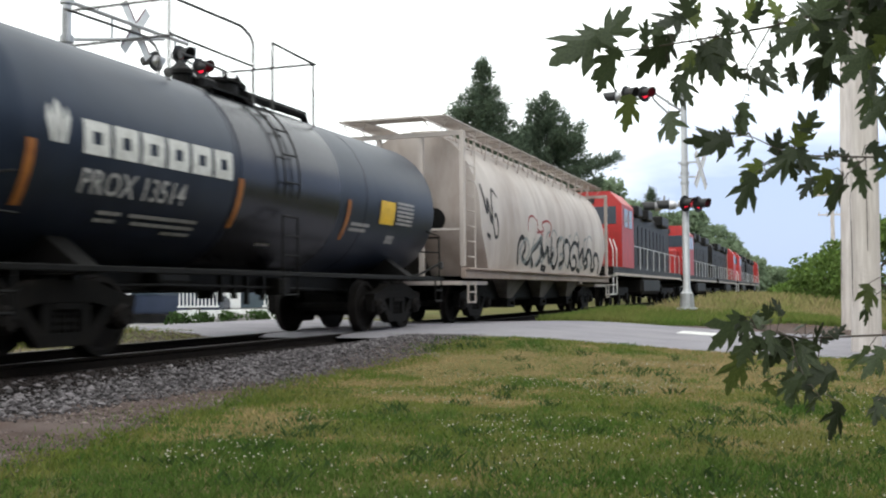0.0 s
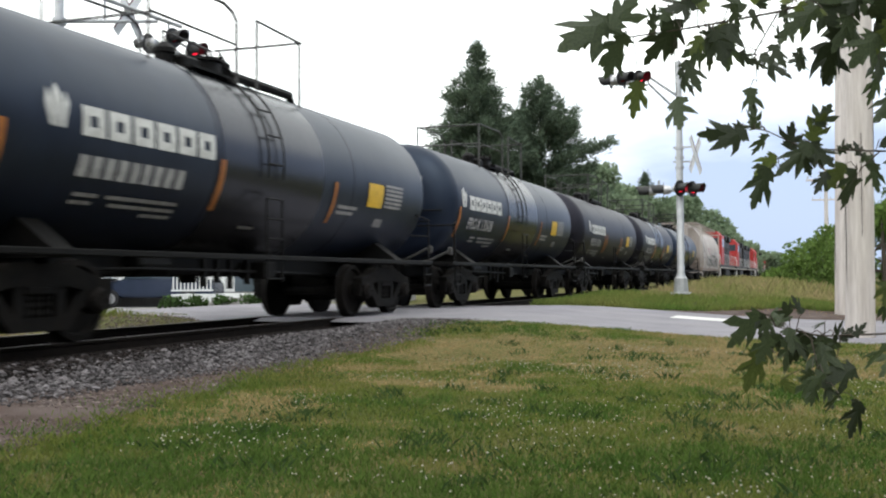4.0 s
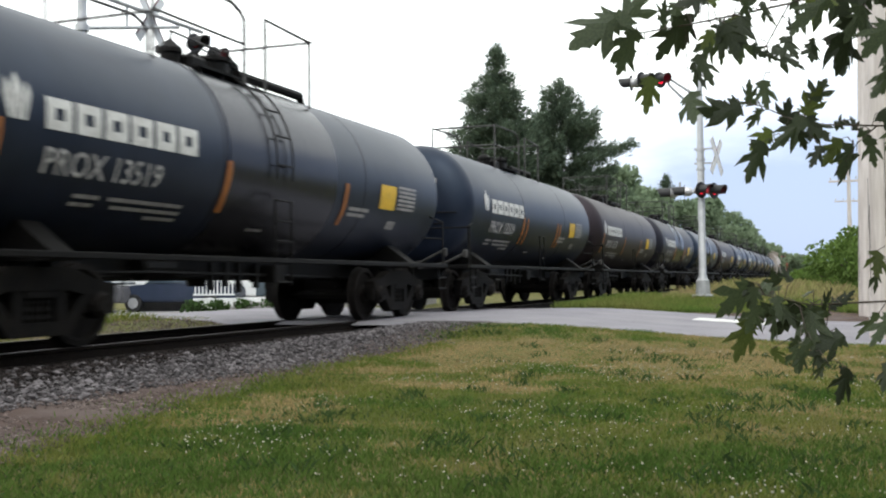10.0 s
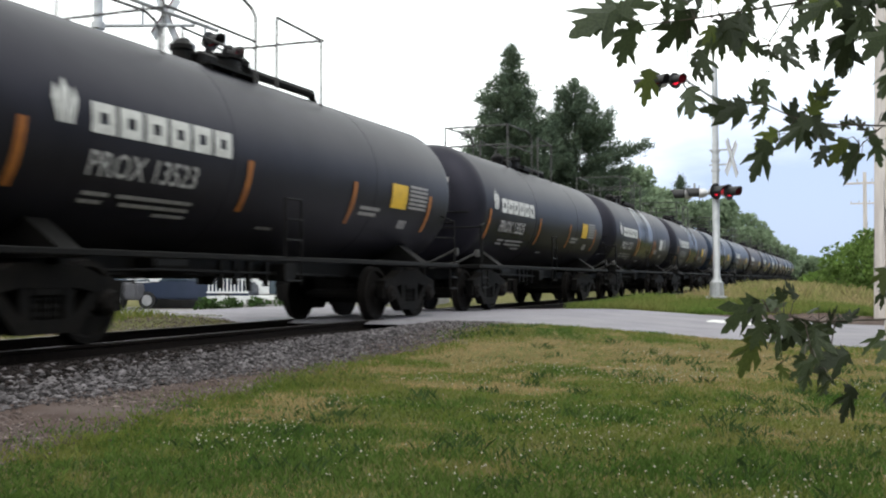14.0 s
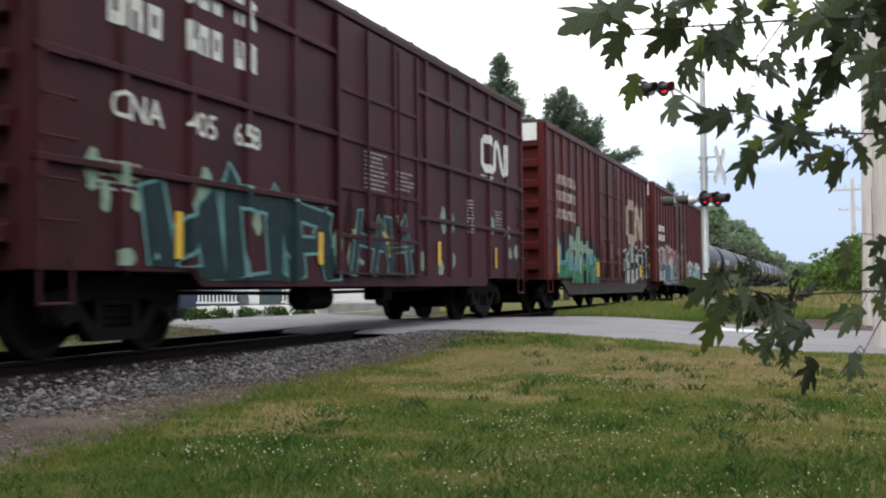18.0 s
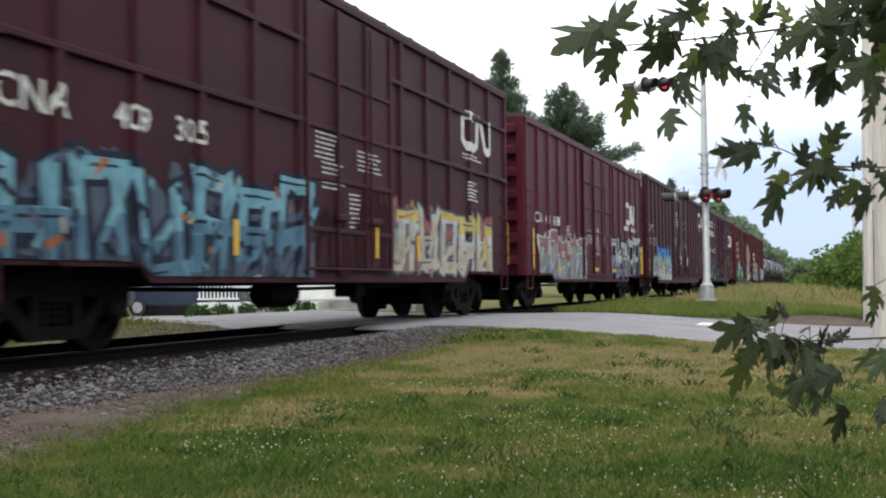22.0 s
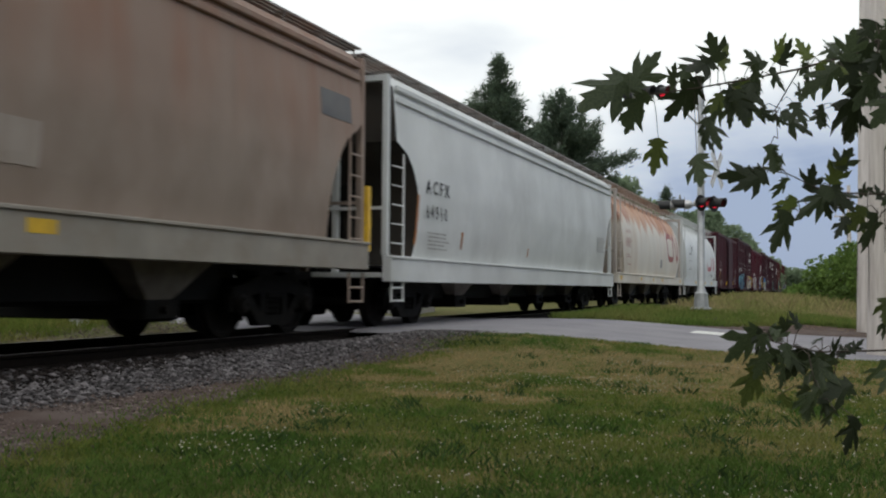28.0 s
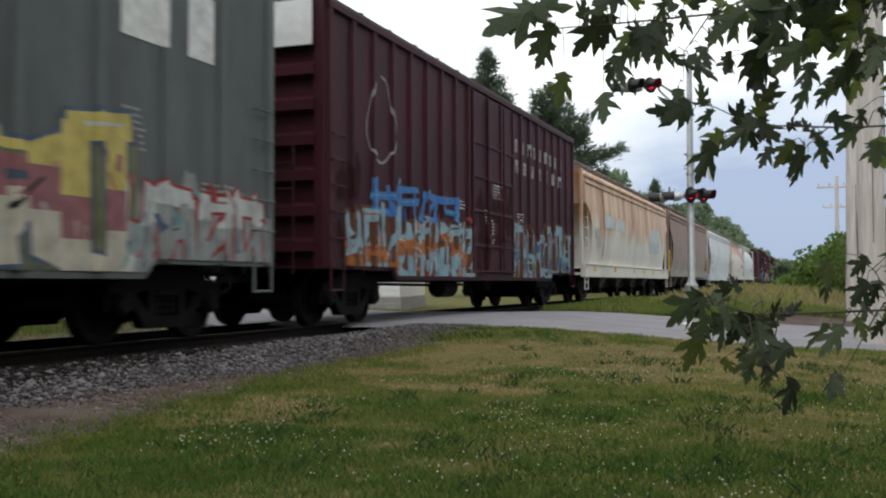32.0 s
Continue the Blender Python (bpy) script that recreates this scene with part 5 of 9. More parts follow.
def hopper(y, L, paint, label, top=4.62, rounded=True, sill=None, frame_paint=None, bays=3, rise=0.06, thin_sill=False):
    car = thing("covered_hopper", label, "hopper car", pose(0, y, 0), "freight cars of the train")
    fp = frame_paint or paint
    hw = 1.56
    inset = 1.4 if rounded else 0.68
    a, b = inset, L - inset
    wa, wb = 0.95, L - 0.95
    bm = bmesh.new()
    if rounded:
        prof = [(1.46, 1.18), (1.53, 1.5), (1.57, 1.9), (1.585, 2.3), (1.57, 2.7), (1.52, 3.1), (1.43, 3.45), (1.29, 3.78), (1.10, 4.08), (0.86, 4.32), (0.58, 4.49), (0.28, 4.59)]
    else:
        prof = [(1.45, 1.18), (1.54, 1.8), (1.60, 2.6), (1.58, 3.3), (1.53, 3.9), (1.50, 4.20), (1.38, 4.44), (0.7, 4.58)]
    k = top / 4.62
    zb = 1.02 + rise
    prof = [(px, zb + (pz - 1.18) * (top - zb) / (4.62 - 1.18)) for px, pz in prof]
    if not rounded:   # finer steps, so that the ends can be cut to a curve
        fine = [prof[0]]
        for p, q in zip(prof, prof[1:]):
            fine += [(p[0] + (q[0] - p[0]) * j / 4, p[1] + (q[1] - p[1]) * j / 4) for j in range(1, 5)]
        prof = fine
    ring = prof + [(-px, pz) for px, pz in prof[::-1]]
    # body with ends that slope inward below
    n = len(ring)
    loops = []
    zs = [p[1] for p in ring]
    def cutback(pz):
        """How far the side sheet is cut back from the end at a height: a rounded opening over the slope sheet."""
        if rounded:
            return max(0.0, 2.0 - pz) * 0.9
        return 1.05 * math.sqrt(max(0.0, 1 - ((pz - 1.75) / 1.35) ** 2))
    for yy, d in ((a, 1), (b, -1)):
        loops.append([bm.verts.new((px, yy + d * cutback(pz), pz)) for px, pz in ring])
    for i in range(n):
        bm.faces.new((loops[0][i], loops[0][(i + 1) % n], loops[1][(i + 1) % n], loops[1][i]))
    for k, lp in enumerate(loops):
        for i in range(n // 2 - 1):
            q = (lp[i], lp[i + 1], lp[n - 2 - i], lp[n - 1 - i])
            # end faces take the shade-dark colour; the rusty car's lit rear keeps its paint
            bm.faces.new(q if k else q[::-1]).material_index = 0 if rounded or (paint is HOPRUST and k == 0) else 1
    bmesh.ops.recalc_face_normals(bm, faces=bm.faces[:])
    body = part("body", bm, paint, car, smooth=True)
    body.data.materials.append(BAYM)
    SKIN[body.name] = prof
    # seams
    for q in range(1, 5):
        yy = a + (b - a) * q / 5
        if 2.9 < yy < L - 2.9:
            bm = bmesh.new()
            for (p0, p1) in zip(prof, prof[1:]):
                vs = [bm.verts.new((px * 1.002 + 0.002, yy + dy, pz + 0.002)) for (px, pz), dy in ((p0, -0.012), (p0, 0.012), (p1, 0.012), (p1, -0.012))]
                bm.faces.new(vs)
            part("seam", bm, paint, body)
    # roof rim on flat-sided cars
    if not rounded:
        zr = zb + (4.20 - 1.18) * (top - zb) / (4.62 - 1.18)
        for s in (-1, 1):
            for dz in (-0.22, -0.02):
                bm = bmesh.new()
                box(bm, s * 1.52 - 0.03, a + 0.05, zr + dz, s * 1.52 + 0.05, b - 0.05, zr + dz + 0.10, 0.015)
                part("roof_rim", bm, fp, body)
    # hatches and roof walk
    wp = fp if rounded else ROOF
    for s in (-1, 1):
        bm = bmesh.new()
        box(bm, s * 0.95 - 0.30, wa - 0.9, top + 0.05, s * 0.95 - 0.27, wb + 0.9, top + 0.10)
        rw = part("roof_walk", bm, wp, car, "open grating roof walk")
        for q in range(5):
            bm = bmesh.new()
            box(bm, s * 0.95 - 0.20 + q * 0.104, wa - 0.9, top + 0.06, s * 0.95 - 0.125 + q * 0.104, wb + 0.9, top + 0.09)
            part("slat", bm, wp, rw)
        bm = bmesh.new()
        for q in (-0.26, 0.26):
            tube(bm, [(q * 0.6, 0, -0.52), (q, 0, 0.06)], 0.02, 5)
        tube(bm, [(-0.27, 0, 0.05), (0.27, 0, 0.05)], 0.02, 5)
        for q in range(18):
            yy = wa - 0.7 + (wb - wa + 1.4) * q / 17
            m = pose(s * 0.95, yy, top) @ Matrix.Diagonal((1, 1, 1 if a < yy < b else 0.25, 1))
            st = part("walk_stay", bm, wp, rw, m=m) if q == 0 else share(st, m, rw)
    for yy in (wa - 0.6, wb + 0.6):
        bm = bmesh.new()
        box(bm, -0.66, yy - 0.25, top + 0.06, 0.66, yy + 0.25, top + 0.10)
        part("cross_walk", bm, wp, car)
    bm = bmesh.new()
    box(bm, -0.35, a + 0.6, top - 0.03, 0.35, b - 0.6, top + 0.10, 0.03)
    part("hatch_cover", bm, fp, car)
    # sills
    sp = sill or paint
    for s in (-1, 1):
        bm = bmesh.new()
        box(bm, s * 1.48 - 0.05, 0.45, (0.94 if thin_sill else 0.80 if rounded else 0.72) + rise, s * 1.48 + (0.06 if thin_sill else 0.12), L - 0.45, 1.13 + rise, 0.012)
        ss = part("side_sill", bm, sp, car)
        bm = bmesh.new()
        box(bm, s * 1.48 - 0.05, 0.45, 1.12 + rise, s * 1.48 + 0.15, L - 0.45, 1.165 + rise, 0.008)
        part("sill_flange", bm, sp, ss)
    # outlet bays
    for q in range(bays):
        yc = 3.6 + (L - 7.2) * (q + 0.5) / bays
        w = (L - 7.2) / bays * 0.30
        bm = bmesh.new()
        top_r = [(-1.35, yc - w, 1.04), (1.35, yc - w, 1.04), (1.35, yc + w, 1.04), (-1.35, yc + w, 1.04)]
        bot_r = [(-1.1, yc - 0.24, 0.46), (1.1, yc - 0.24, 0.46), (1.1, yc + 0.24, 0.46), (-1.1, yc + 0.24, 0.46)]
        vt, vb = [bm.verts.new(p) for p in top_r], [bm.verts.new(p) for p in bot_r]
        for i in range(4):
            bm.faces.new((vt[i], vt[(i + 1) % 4], vb[(i + 1) % 4], vb[i]))
        bm.faces.new(vb)
        bm.faces.new(vt[::-1])
        bmesh.ops.recalc_face_normals(bm, faces=bm.faces[:])
        bay = part("outlet_bay", bm, OUTLETM, car)
        bm = bmesh.new()
        box(bm, -1.15, yc - 0.34, 0.22, 1.15, yc + 0.34, 0.46, 0.02)
        for sx in (-1, 1):
            lathe(bm, [(-0.05, 0.05), (0.05, 0.05)], 8, "x", Matrix.Translation((sx * 1.18, yc, 0.34)))
        part("outlet_gate", bm, GREASE, bay)
    bm = bmesh.new()
    box(bm, -0.2, 0.5, 0.78, 0.2, L - 0.5, 1.0)
    part("centre_sill", bm, BLACK, car)
    bm = bmesh.new()   # one black box: sloping floor sheets and the dark shade between the bays
    box(bm, -0.9, 3.6, 0.40, 0.9, L - 3.6, 1.06, 0.05)
    part("floor_sheet", bm, BLACK, car)
    for y0, d in ((0.45, 1), (L - 0.45, -1)):
        bm = bmesh.new()
        box(bm, -1.42, min(y0, y0 + d * 1.9), 0.80 + rise, 1.42, max(y0, y0 + d * 1.9), 0.88 + rise)
        part("end_platform", bm, fp, car)
        for s in (-1, 1):
            bm = bmesh.new()
            box(bm, s * 1.46 - 0.05, min(y0, y0 + d * 0.12), 1.17, s * 1.46 + 0.05, max(y0, y0 + d * 0.12), top - 0.2, 0.01)
            part("end_post", bm, fp, car)
            bm = bmesh.new()
            ya, yb = y0 + d * 0.12, y0 + d * 0.62
            tube(bm, [(s * 1.55, yb, 1.1), (s * 1.55, yb, top - (0.4 if rounded else 1.5))], 0.022)
            for q in (ya, yb):
                tube(bm, [(s * 1.55, q, 0.85), (s * 1.55, q, 0.38)], 0.02)
            lad = part("ladder", bm, fp, car)
            for kk in range(9 if rounded else 5):
                rung(lad, fp, pose(s * 1.55, (ya + yb) / 2, 1.38 + kk * 0.33) @ Matrix.Diagonal((1, 1.14, 1, 1)))
            for zz in (0.40, 0.62):
                rung(lad, fp, pose(s * 1.55, (ya + yb) / 2, zz) @ Matrix.Diagonal((1.2, 1.14, 1.2, 1)))
        for s in (-0.5, 0.5):
            bm = bmesh.new()
            box(bm, s - 0.05, min(y0 + d * 0.05, y0 + d * 0.15), 0.88, s + 0.05, max(y0 + d * 0.05, y0 + d * 0.15), top - 0.3)
            part("end_upright", bm, fp, car)
        for za, zc in ((top - 0.3, top - 0.2), (1.95, 2.0)):
            bm = bmesh.new()
            box(bm, -1.41, min(y0 + d * 0.02, y0 + d * 0.1), za, 1.41, max(y0 + d * 0.02, y0 + d * 0.1), zc)
            part("end_beam", bm, fp, car)
        bm = bmesh.new()
        extrude(bm, [(y0 + d * 0.3, 0.88), (y0 + d * 2.2, 0.88), (y0 + d * 1.6, 2.2), (y0 + d * 0.6, 3.4), (y0 + d * 0.3, 3.4)], -0.06, 0.06, "x")
        tube(bm, [(0.35, y0 + d * 0.25, 1.6), (0.5, y0 + d * 0.25, 2.3), (0.5, y0 + d * 0.3, 2.9)], 0.03, 6)
        lathe(bm, [(-0.03, 0.2), (-0.02, 0.26), (0.02, 0.26), (0.03, 0.2)], 16, "y", Matrix.Translation((0.75, y0 + d * 0.2, 2.2)))
        # black in place of car paint, for the shade inside the end bay
        part("shear_plate", bm, BLACK, car)
    trucks_at(car, L, 2.5)
    return car, body


def locomotive(y, cab_rear, label, L=22.4):
    car = thing("locomotive", label, "locomotive", pose(0, y, 0), "locomotives of the train")
    def Y(v):
        return v if cab_rear else L - v
    def bx(bm, x0, y0, z0, x1, y1, z1, bev=0.0):
        box(bm, x0, min(Y(y0), Y(y1)), z0, x1, max(Y(y0), Y(y1)), z1, bev)
    bm = bmesh.new()
    bx(bm, -1.5, 0.7, 1.25, 1.5, L - 0.7, 1.55, 0.02)
    part("frame", bm, LOCOGREY, car)
    for s in (-1, 1):
        bm = bmesh.new()
        bx(bm, s * 1.5 - 0.02, 0.9, 1.22, s * 1.5 + 0.02, L - 0.9, 1.32)
        part("sill_stripe", bm, CREAMSTRIPE, car)
    bm = bmesh.new()   # nose
    bx(bm, -0.9, 0.9, 1.55, 0.9, 2.6, 3.1, 0.12)
    part("nose", bm, LOCORED, car)
    bm = bmesh.new()   # cab
    extrude(bm, [(-1.52, 1.55), (1.52, 1.55), (1.52, 4.05), (1.05, 4.55), (-1.05, 4.55), (-1.52, 4.05)], min(Y(2.5), Y(5.3)), max(Y(2.5), Y(5.3)))
    cab = part("cab", bm, LOCORED, car, "red cab")
    for s in (-1, 1):
        for q in (3.0, 4.05):
            bm = bmesh.new()
            bx(bm, s * 1.52 - 0.02, q, 3.15, s * 1.52 + 0.015, q + 0.85, 3.9, 0.01)
            part("window", bm, GLASS, cab)
        bm = bmesh.new()
        bx(bm, s * 0.75 - 0.55, 2.47, 3.25, s * 0.75 + 0.55, 2.53, 3.95, 0.01)
        part("windscreen", bm, GLASS, cab)
    bm = bmesh.new()
    bx(bm, -0.45, 2.38, 4.08, 0.45, 2.5, 4.36, 0.02)
    part("number_board", bm, LAMPBLACK, cab)
    bm = bmesh.new()
    extrude(bm, [(-0.95, 1.55), (0.95, 1.55), (0.95, 4.1), (0.7, 4.4), (-0.7, 4.4), (-0.95, 4.1)], min(Y(5.3), Y(L - 1.6)), max(Y(5.3), Y(L - 1.6)))
    hood = part("hood", bm, LOCOGREY, car, "dark grey hood")
    for q in range(11):
        bm = bmesh.new()
        bx(bm, 0.93, 6.2 + q * 1.22, 1.8, 0.985, 7.2 + q * 1.22, 3.6, 0.01)
        part("hood_door", bm, LOCOGREY, hood)
    for xs in (0.92, -0.975):
        bm = bmesh.new()
        bx(bm, xs, 5.35, 1.6, xs + 0.055, 6.05, 4.05)
        part("stripe", bm, CREAMSTRIPE, hood)
    for q, w, h in ((17.4, 2.6, 0.35), (12.0, 1.4, 0.3), (9.0, 1.2, 0.22)):
        bm = bmesh.new()
        bx(bm, -1.25, q - w / 2, 3.95, 1.25, q + w / 2, 4.35 + h * 0.4, 0.06)
        part("roof_housing", bm, LOCOGREY, hood)
    bm = bmesh.new()
    bx(bm, -1.45, 8.2, 0.45, 1.45, 13.6, 1.22, 0.15)
    part("fuel_tank", bm, LOCOGREY, car)
    for s in (-1, 1):
        bm = bmesh.new()
        tube(bm, [(s * 1.46, Y(5.4), 2.5), (s * 1.46, Y(L - 1.2), 2.5)], 0.022)
        for q in range(9):
            yy = Y(5.4 + q * (L - 6.6) / 8)
            tube(bm, [(s * 1.46, yy, 1.5), (s * 1.46, yy, 2.5)], 0.02)
        part("handrail", bm, WHITE, car)
        bm = bmesh.new()
        for q in (0.75, 1.5):
            tube(bm, [(s * 1.48, Y(q), 0.5), (s * 1.48, Y(q), 2.2), (s * 1.3, Y(q + 0.3), 2.6)], 0.025)
        for zz in (0.5, 0.85, 1.2):
            bx(bm, s * 1.35 - 0.12, 0.75, zz - 0.02, s * 1.35 + 0.12, 1.5, zz + 0.02)
        part("steps", bm, WHITE, car, "white edged boarding steps and rails")
    for c in (3.6, L - 3.6):
        tr = part("truck", _bolster(Y(c)), GREASE, car, m=pose(0, 0, RAIL_Z))
        for dy in (-1.95, 0, 1.95):
            for s in (-1, 1):
                share(WHEEL0, pose(s * 0.755, Y(c + dy), 0.457, 0, 0, 0 if s > 0 else 180), tr)
        bm = bmesh.new()
        for s in (-1, 1):
            bx(bm, s * 1.05 - 0.07, c - 2.5, 0.5, s * 1.05 + 0.07, c + 2.5, 0.85, 0.04)
            for dy in (-1.95, 0, 1.95):
                bx(bm, s * 1.1 - 0.09, c + dy - 0.2, 0.28, s * 1.1 + 0.09, c + dy + 0.2, 0.62, 0.03)
        part("side_frame", bm, GREASE, tr)
    couplers(car, L)
    return car


TRAIN = []
yfront = 36.2
for i, (lab, cr) in enumerate((("red and dark grey diesel locomotive coupled cab rearward", True), ("red and grimy grey diesel locomotive", True), ("dark grey diesel locomotive with a red nose end", False),
                               ("dark grey diesel locomotive", True), ("red nosed diesel locomotive leading the train", False))):
    TRAIN.append(locomotive(yfront + i * 23.0, cr, lab))
H0, h0b = hopper(19.0, 17.2, HOPGREY, "pale grey weathered cylindrical hopper with black graffiti tags", top=4.3, bays=3, thin_sill=True, sill=HOPBROWN, rise=-0.02)
TRAIN.append(H0)
TANKS = [("13514", TANK_BLUE, 1.4, 2), ("13500", TANK_BLACK, 1.2, 1), ("13501", TANK_BLACK, 0, 1), ("13508", TANK_BLUE, 1.3, 2), ("", TANK_BLUE, 1.3, 2), ("13501", TANK_BROWN, 0, 0), ("13534", TANK_BLUE, 1.5, 2),
         ("13518", TANK_BLACK, 1.3, 1), ("13527", TANK_BROWN, 0, 2), ("13509", TANK_BLUE, 0, 1), ("13519", TANK_BLUE, 1.4, 2), ("13505", TANK_BLACK, 1.2, 0), ("13529", TANK_BLACK, 1.3, 1), ("13525", TANK_BLACK, 0, 0), ("13523", TANK_BLACK, 0, 0)]
for k, (num, paint, band, st) in enumerate(TANKS):
    what = {TANK_BLACK: "black", TANK_BLUE: "faded blue-black", TANK_BROWN: "brownish black"}[paint]
    TRAIN.append(tank_car(19.0 - (k + 1) * TANK_L, num, paint, what + " tank car with white lettering and a railed top walkway", band, WHITE if num == "13529" else YELLOW, st))
yy = -184.8
BOX = []
BOXES = [
    (18.0, BOXRED2, "oxide red boxcar with pale graffiti along its sill", dict(ribs=21, top=4.98, door=(6.9, 10.7))),
    (17.4, BOXRED2, "bright oxide red boxcar with green and black graffiti", dict(ribs=19, door=(7.25, 10.9))),
    (17.8, BOXBROWN, "brownish red boxcar with panelled sides and a dark graffiti tag", dict(rails=(1.9, 2.96, 4.2), ribs=14, door=(7.1, 10.2))),
    (21.0, BOXBROWN, "long brownish oxide red boxcar with a blue graffiti piece", dict(ribs=21, door=(7.9, 12.7), skirt=0.60)),
    (17.7, BOXRED, "oxide red boxcar with pale red and black graffiti", dict(ribs=16, top=4.70, door=(6.95, 10.8))),
    (17.4, BOXBROWN, "dark oxide red boxcar with pale blue and yellow graffiti", dict(rails=(2.96, 4.1), ribs=14, door=(7.05, 9.95))),
    (17.4, BOXDARK, "dark brown boxcar with its corrugated side door half open", dict(open_door=True, skirt=0.74, door=(7.35, 8.25), corrugated=11.4, ribs=16, top=4.55)),
]
SLACK = (0, 0, 0.5, 0.38, 0.15, 0, 0)   # how far a car hangs back in its couplers
for (L, paint, lab, kw), slack in zip(BOXES, SLACK):
    yy -= L
    c, body = boxcar(yy - slack, L, paint, lab, **kw)
    TRAIN.append(c)
    BOX.append((c, body, L))
HOPSILL = mat("grey_taupe_sill_paint", (0.33, 0.30, 0.265), (0.27, 0.245, 0.215), 0.6, 2, dirt=(0.20, 0.15, 0.11), dscale=1.2, damt=0.5)
HOPS = [(17.7, HOPWHITE, "clean white cylindrical hopper with a faded pink emblem", dict(top=4.45)),
        (17.75, HOPCREAM, "cream cylindrical hopper with orange rust streaks", dict(top=4.4, frame_paint=HOPGREY)),
        (20.0, HOPWHITE, "white covered hopper with black lettering", dict(rounded=False, bays=4, top=4.45, rise=0.0)),
        (20.1, HOPBROWN, "grimy taupe covered hopper with yellow reflectors", dict(rounded=False, bays=4, top=4.5, rise=0.18, sill=HOPSILL)),
        (20.3, HOPRUST, "white covered hopper streaked with orange rust", dict(rounded=False, bays=4, top=4.45))]
HOP = []
for L, paint, lab, kw in HOPS:
    yy -= L
    c, body = hopper(yy, L, paint, lab, **kw)
    TRAIN.append(c)
    HOP.append((c, body, L))
for L, paint, lab, kw in ((18.4, BOXBROWN, "brownish red boxcar with blue and orange graffiti", dict(ribs=21, door=(7.75, 10.8))), (18.0, BOXGREY, "grey boxcar with yellow and white graffiti", dict(ribs=15, top=5.0, door=(7.2, 10.2)))):
    yy -= L
    c, body = boxcar(yy, L, paint, lab, **kw)
    TRAIN.append(c)
    BOX.append((c, body, L))


# ---- marks on the boxcars ----
def end_panel(car, tall, top=4.95):
    bm = bmesh.new()
    box(bm, -1.32, 0.665, top - tall, 1.32, 0.69, top - 0.02)
    part("end_panel", bm, SIGNWHITE, car, "white painted panel at the top of the end")


FADED = mat("faded_cream_paint", (0.42, 0.34, 0.28), (0.30, 0.22, 0.18), 0.65, 5)
b1, b2, b3, b4, b5, b6, b7, b8, b9 = [x[1] for x in BOX]
blocks(b1, 1.75, 3.5, 3.02, 0.26, 4)
blocks(b1, 1.75, 3.5, 2.62, 0.26, 4)
graffiti(b1, 1.8, 7.3, 0.72, 2.4, [(0.5, "slate"), (1, "rose")], "white", 4, ["pale_blue", "orange", "grey", "navy"], base="pale_blue", n=5, stem=0.24, rim=0.075, high="pale_blue")
graffiti(b1, 7.5, 10.6, 0.85, 2.2, [(1, "brown")], "grey", 5, ["white", "red"], n=4, stem=0.16, rim=0.03, marks=0.5)
graffiti(b1, 10.95, 16.2, 0.82, 1.95, [(0.5, "pale_blue"), (1, "white")], "slate", 6, ["red", "blue", "white"], base="grey", n=6, stem=0.26)
stencils(b1, [(9.4, 3.0, 0.9, 0.4), (8.3, 2.62, 2.2, 0.3), (5.2, 2.95, 0.4, 0.2)])
for z in (3.45, 3.0, 2.5):
    blocks(b2, 1.9, 4.3, z, 0.28, 7, FADED)
graffiti(b2, 1.95, 7.25, 0.45, 2.15, [(0.42, "green"), (0.62, "teal"), (1, "mint")], "navy", 11, ["mint", "slate", "lavender"], base="navy", n=4, stem=0.36, rim=0.06, high="lavender")
emblem(b2, 12.0, 2.25, 1.9, FADED, wide=0.95)
graffiti(b2, 11.15, 16.7, 0.6, 2.15, [(1, "black")], "white", 12, ["black", "white", "grey", "white", "mint"], n=6, stem=0.27, rim=0.06, high="grey", marks=2.2)
SILLM = mat("grimy_green_grey_sill", (0.050, 0.054, 0.047), (0.032, 0.034, 0.030), 0.75, 2.0, dirt=(0.05, 0.03, 0.025), dscale=1.1, damt=0.8, spec=0.2)
bm = bmesh.new()
extrude(bm, [(2.4, 0.80), (3.3, 0.43), (15.3, 0.43), (16.4, 0.62), (16.7, 0.80)], 1.42, 1.478, "x")
part("deep_side_sill", bm, SILLM, BOX[1][0], "grimy deep side sill")
bm = bmesh.new()
box(bm, 1.42, 3.3, 0.40, 1.53, 15.3, 0.428, 0.006)
part("sill_flange", bm, SILLM, BOX[1][0])
for y0, y1, key in ((3.4, 4.6, "green"), (4.7, 5.9, "teal"), (6.1, 7.1, "green"), (11.3, 12.1, "white"), (12.9, 13.9, "grey"), (15.2, 15.9, "white")):
    rect_marks(b2, [(y0, y1, 0.50, 0.72)], GRAF[key], "sill_paint", x=1.482)

rect_marks(b2, [(2.0, 2.14, 1.0, 1.75), (4.6, 4.74, 1.0, 1.45), (6.9, 7.04, 0.95, 1.4), (12.4, 12.52, 1.0, 1.45), (14.6, 14.72, 1.0, 1.45), (16.5, 16.62, 1.0, 1.6)], YELLOW, "reflector", x=1.508)
stencils(b2, [(8.9, 2.0, 0.5, 0.5), (10.1, 1.9, 0.4, 0.3)])
for z in (3.98, 3.42):
    for ya, yb, k in ((1.5, 2.5, 3), (2.88, 3.68, 3), (3.92, 4.5, 2)):
        blocks(b3, ya + 0.4, yb + 0.4, z, 0.36, k)
lettering(b3, "CNA", 0.42, 1.95, 2.44)
lettering(b3, "405", 0.42, 3.3, 2.44)
lettering(b3, "658", 0.42, 4.3, 2.44)
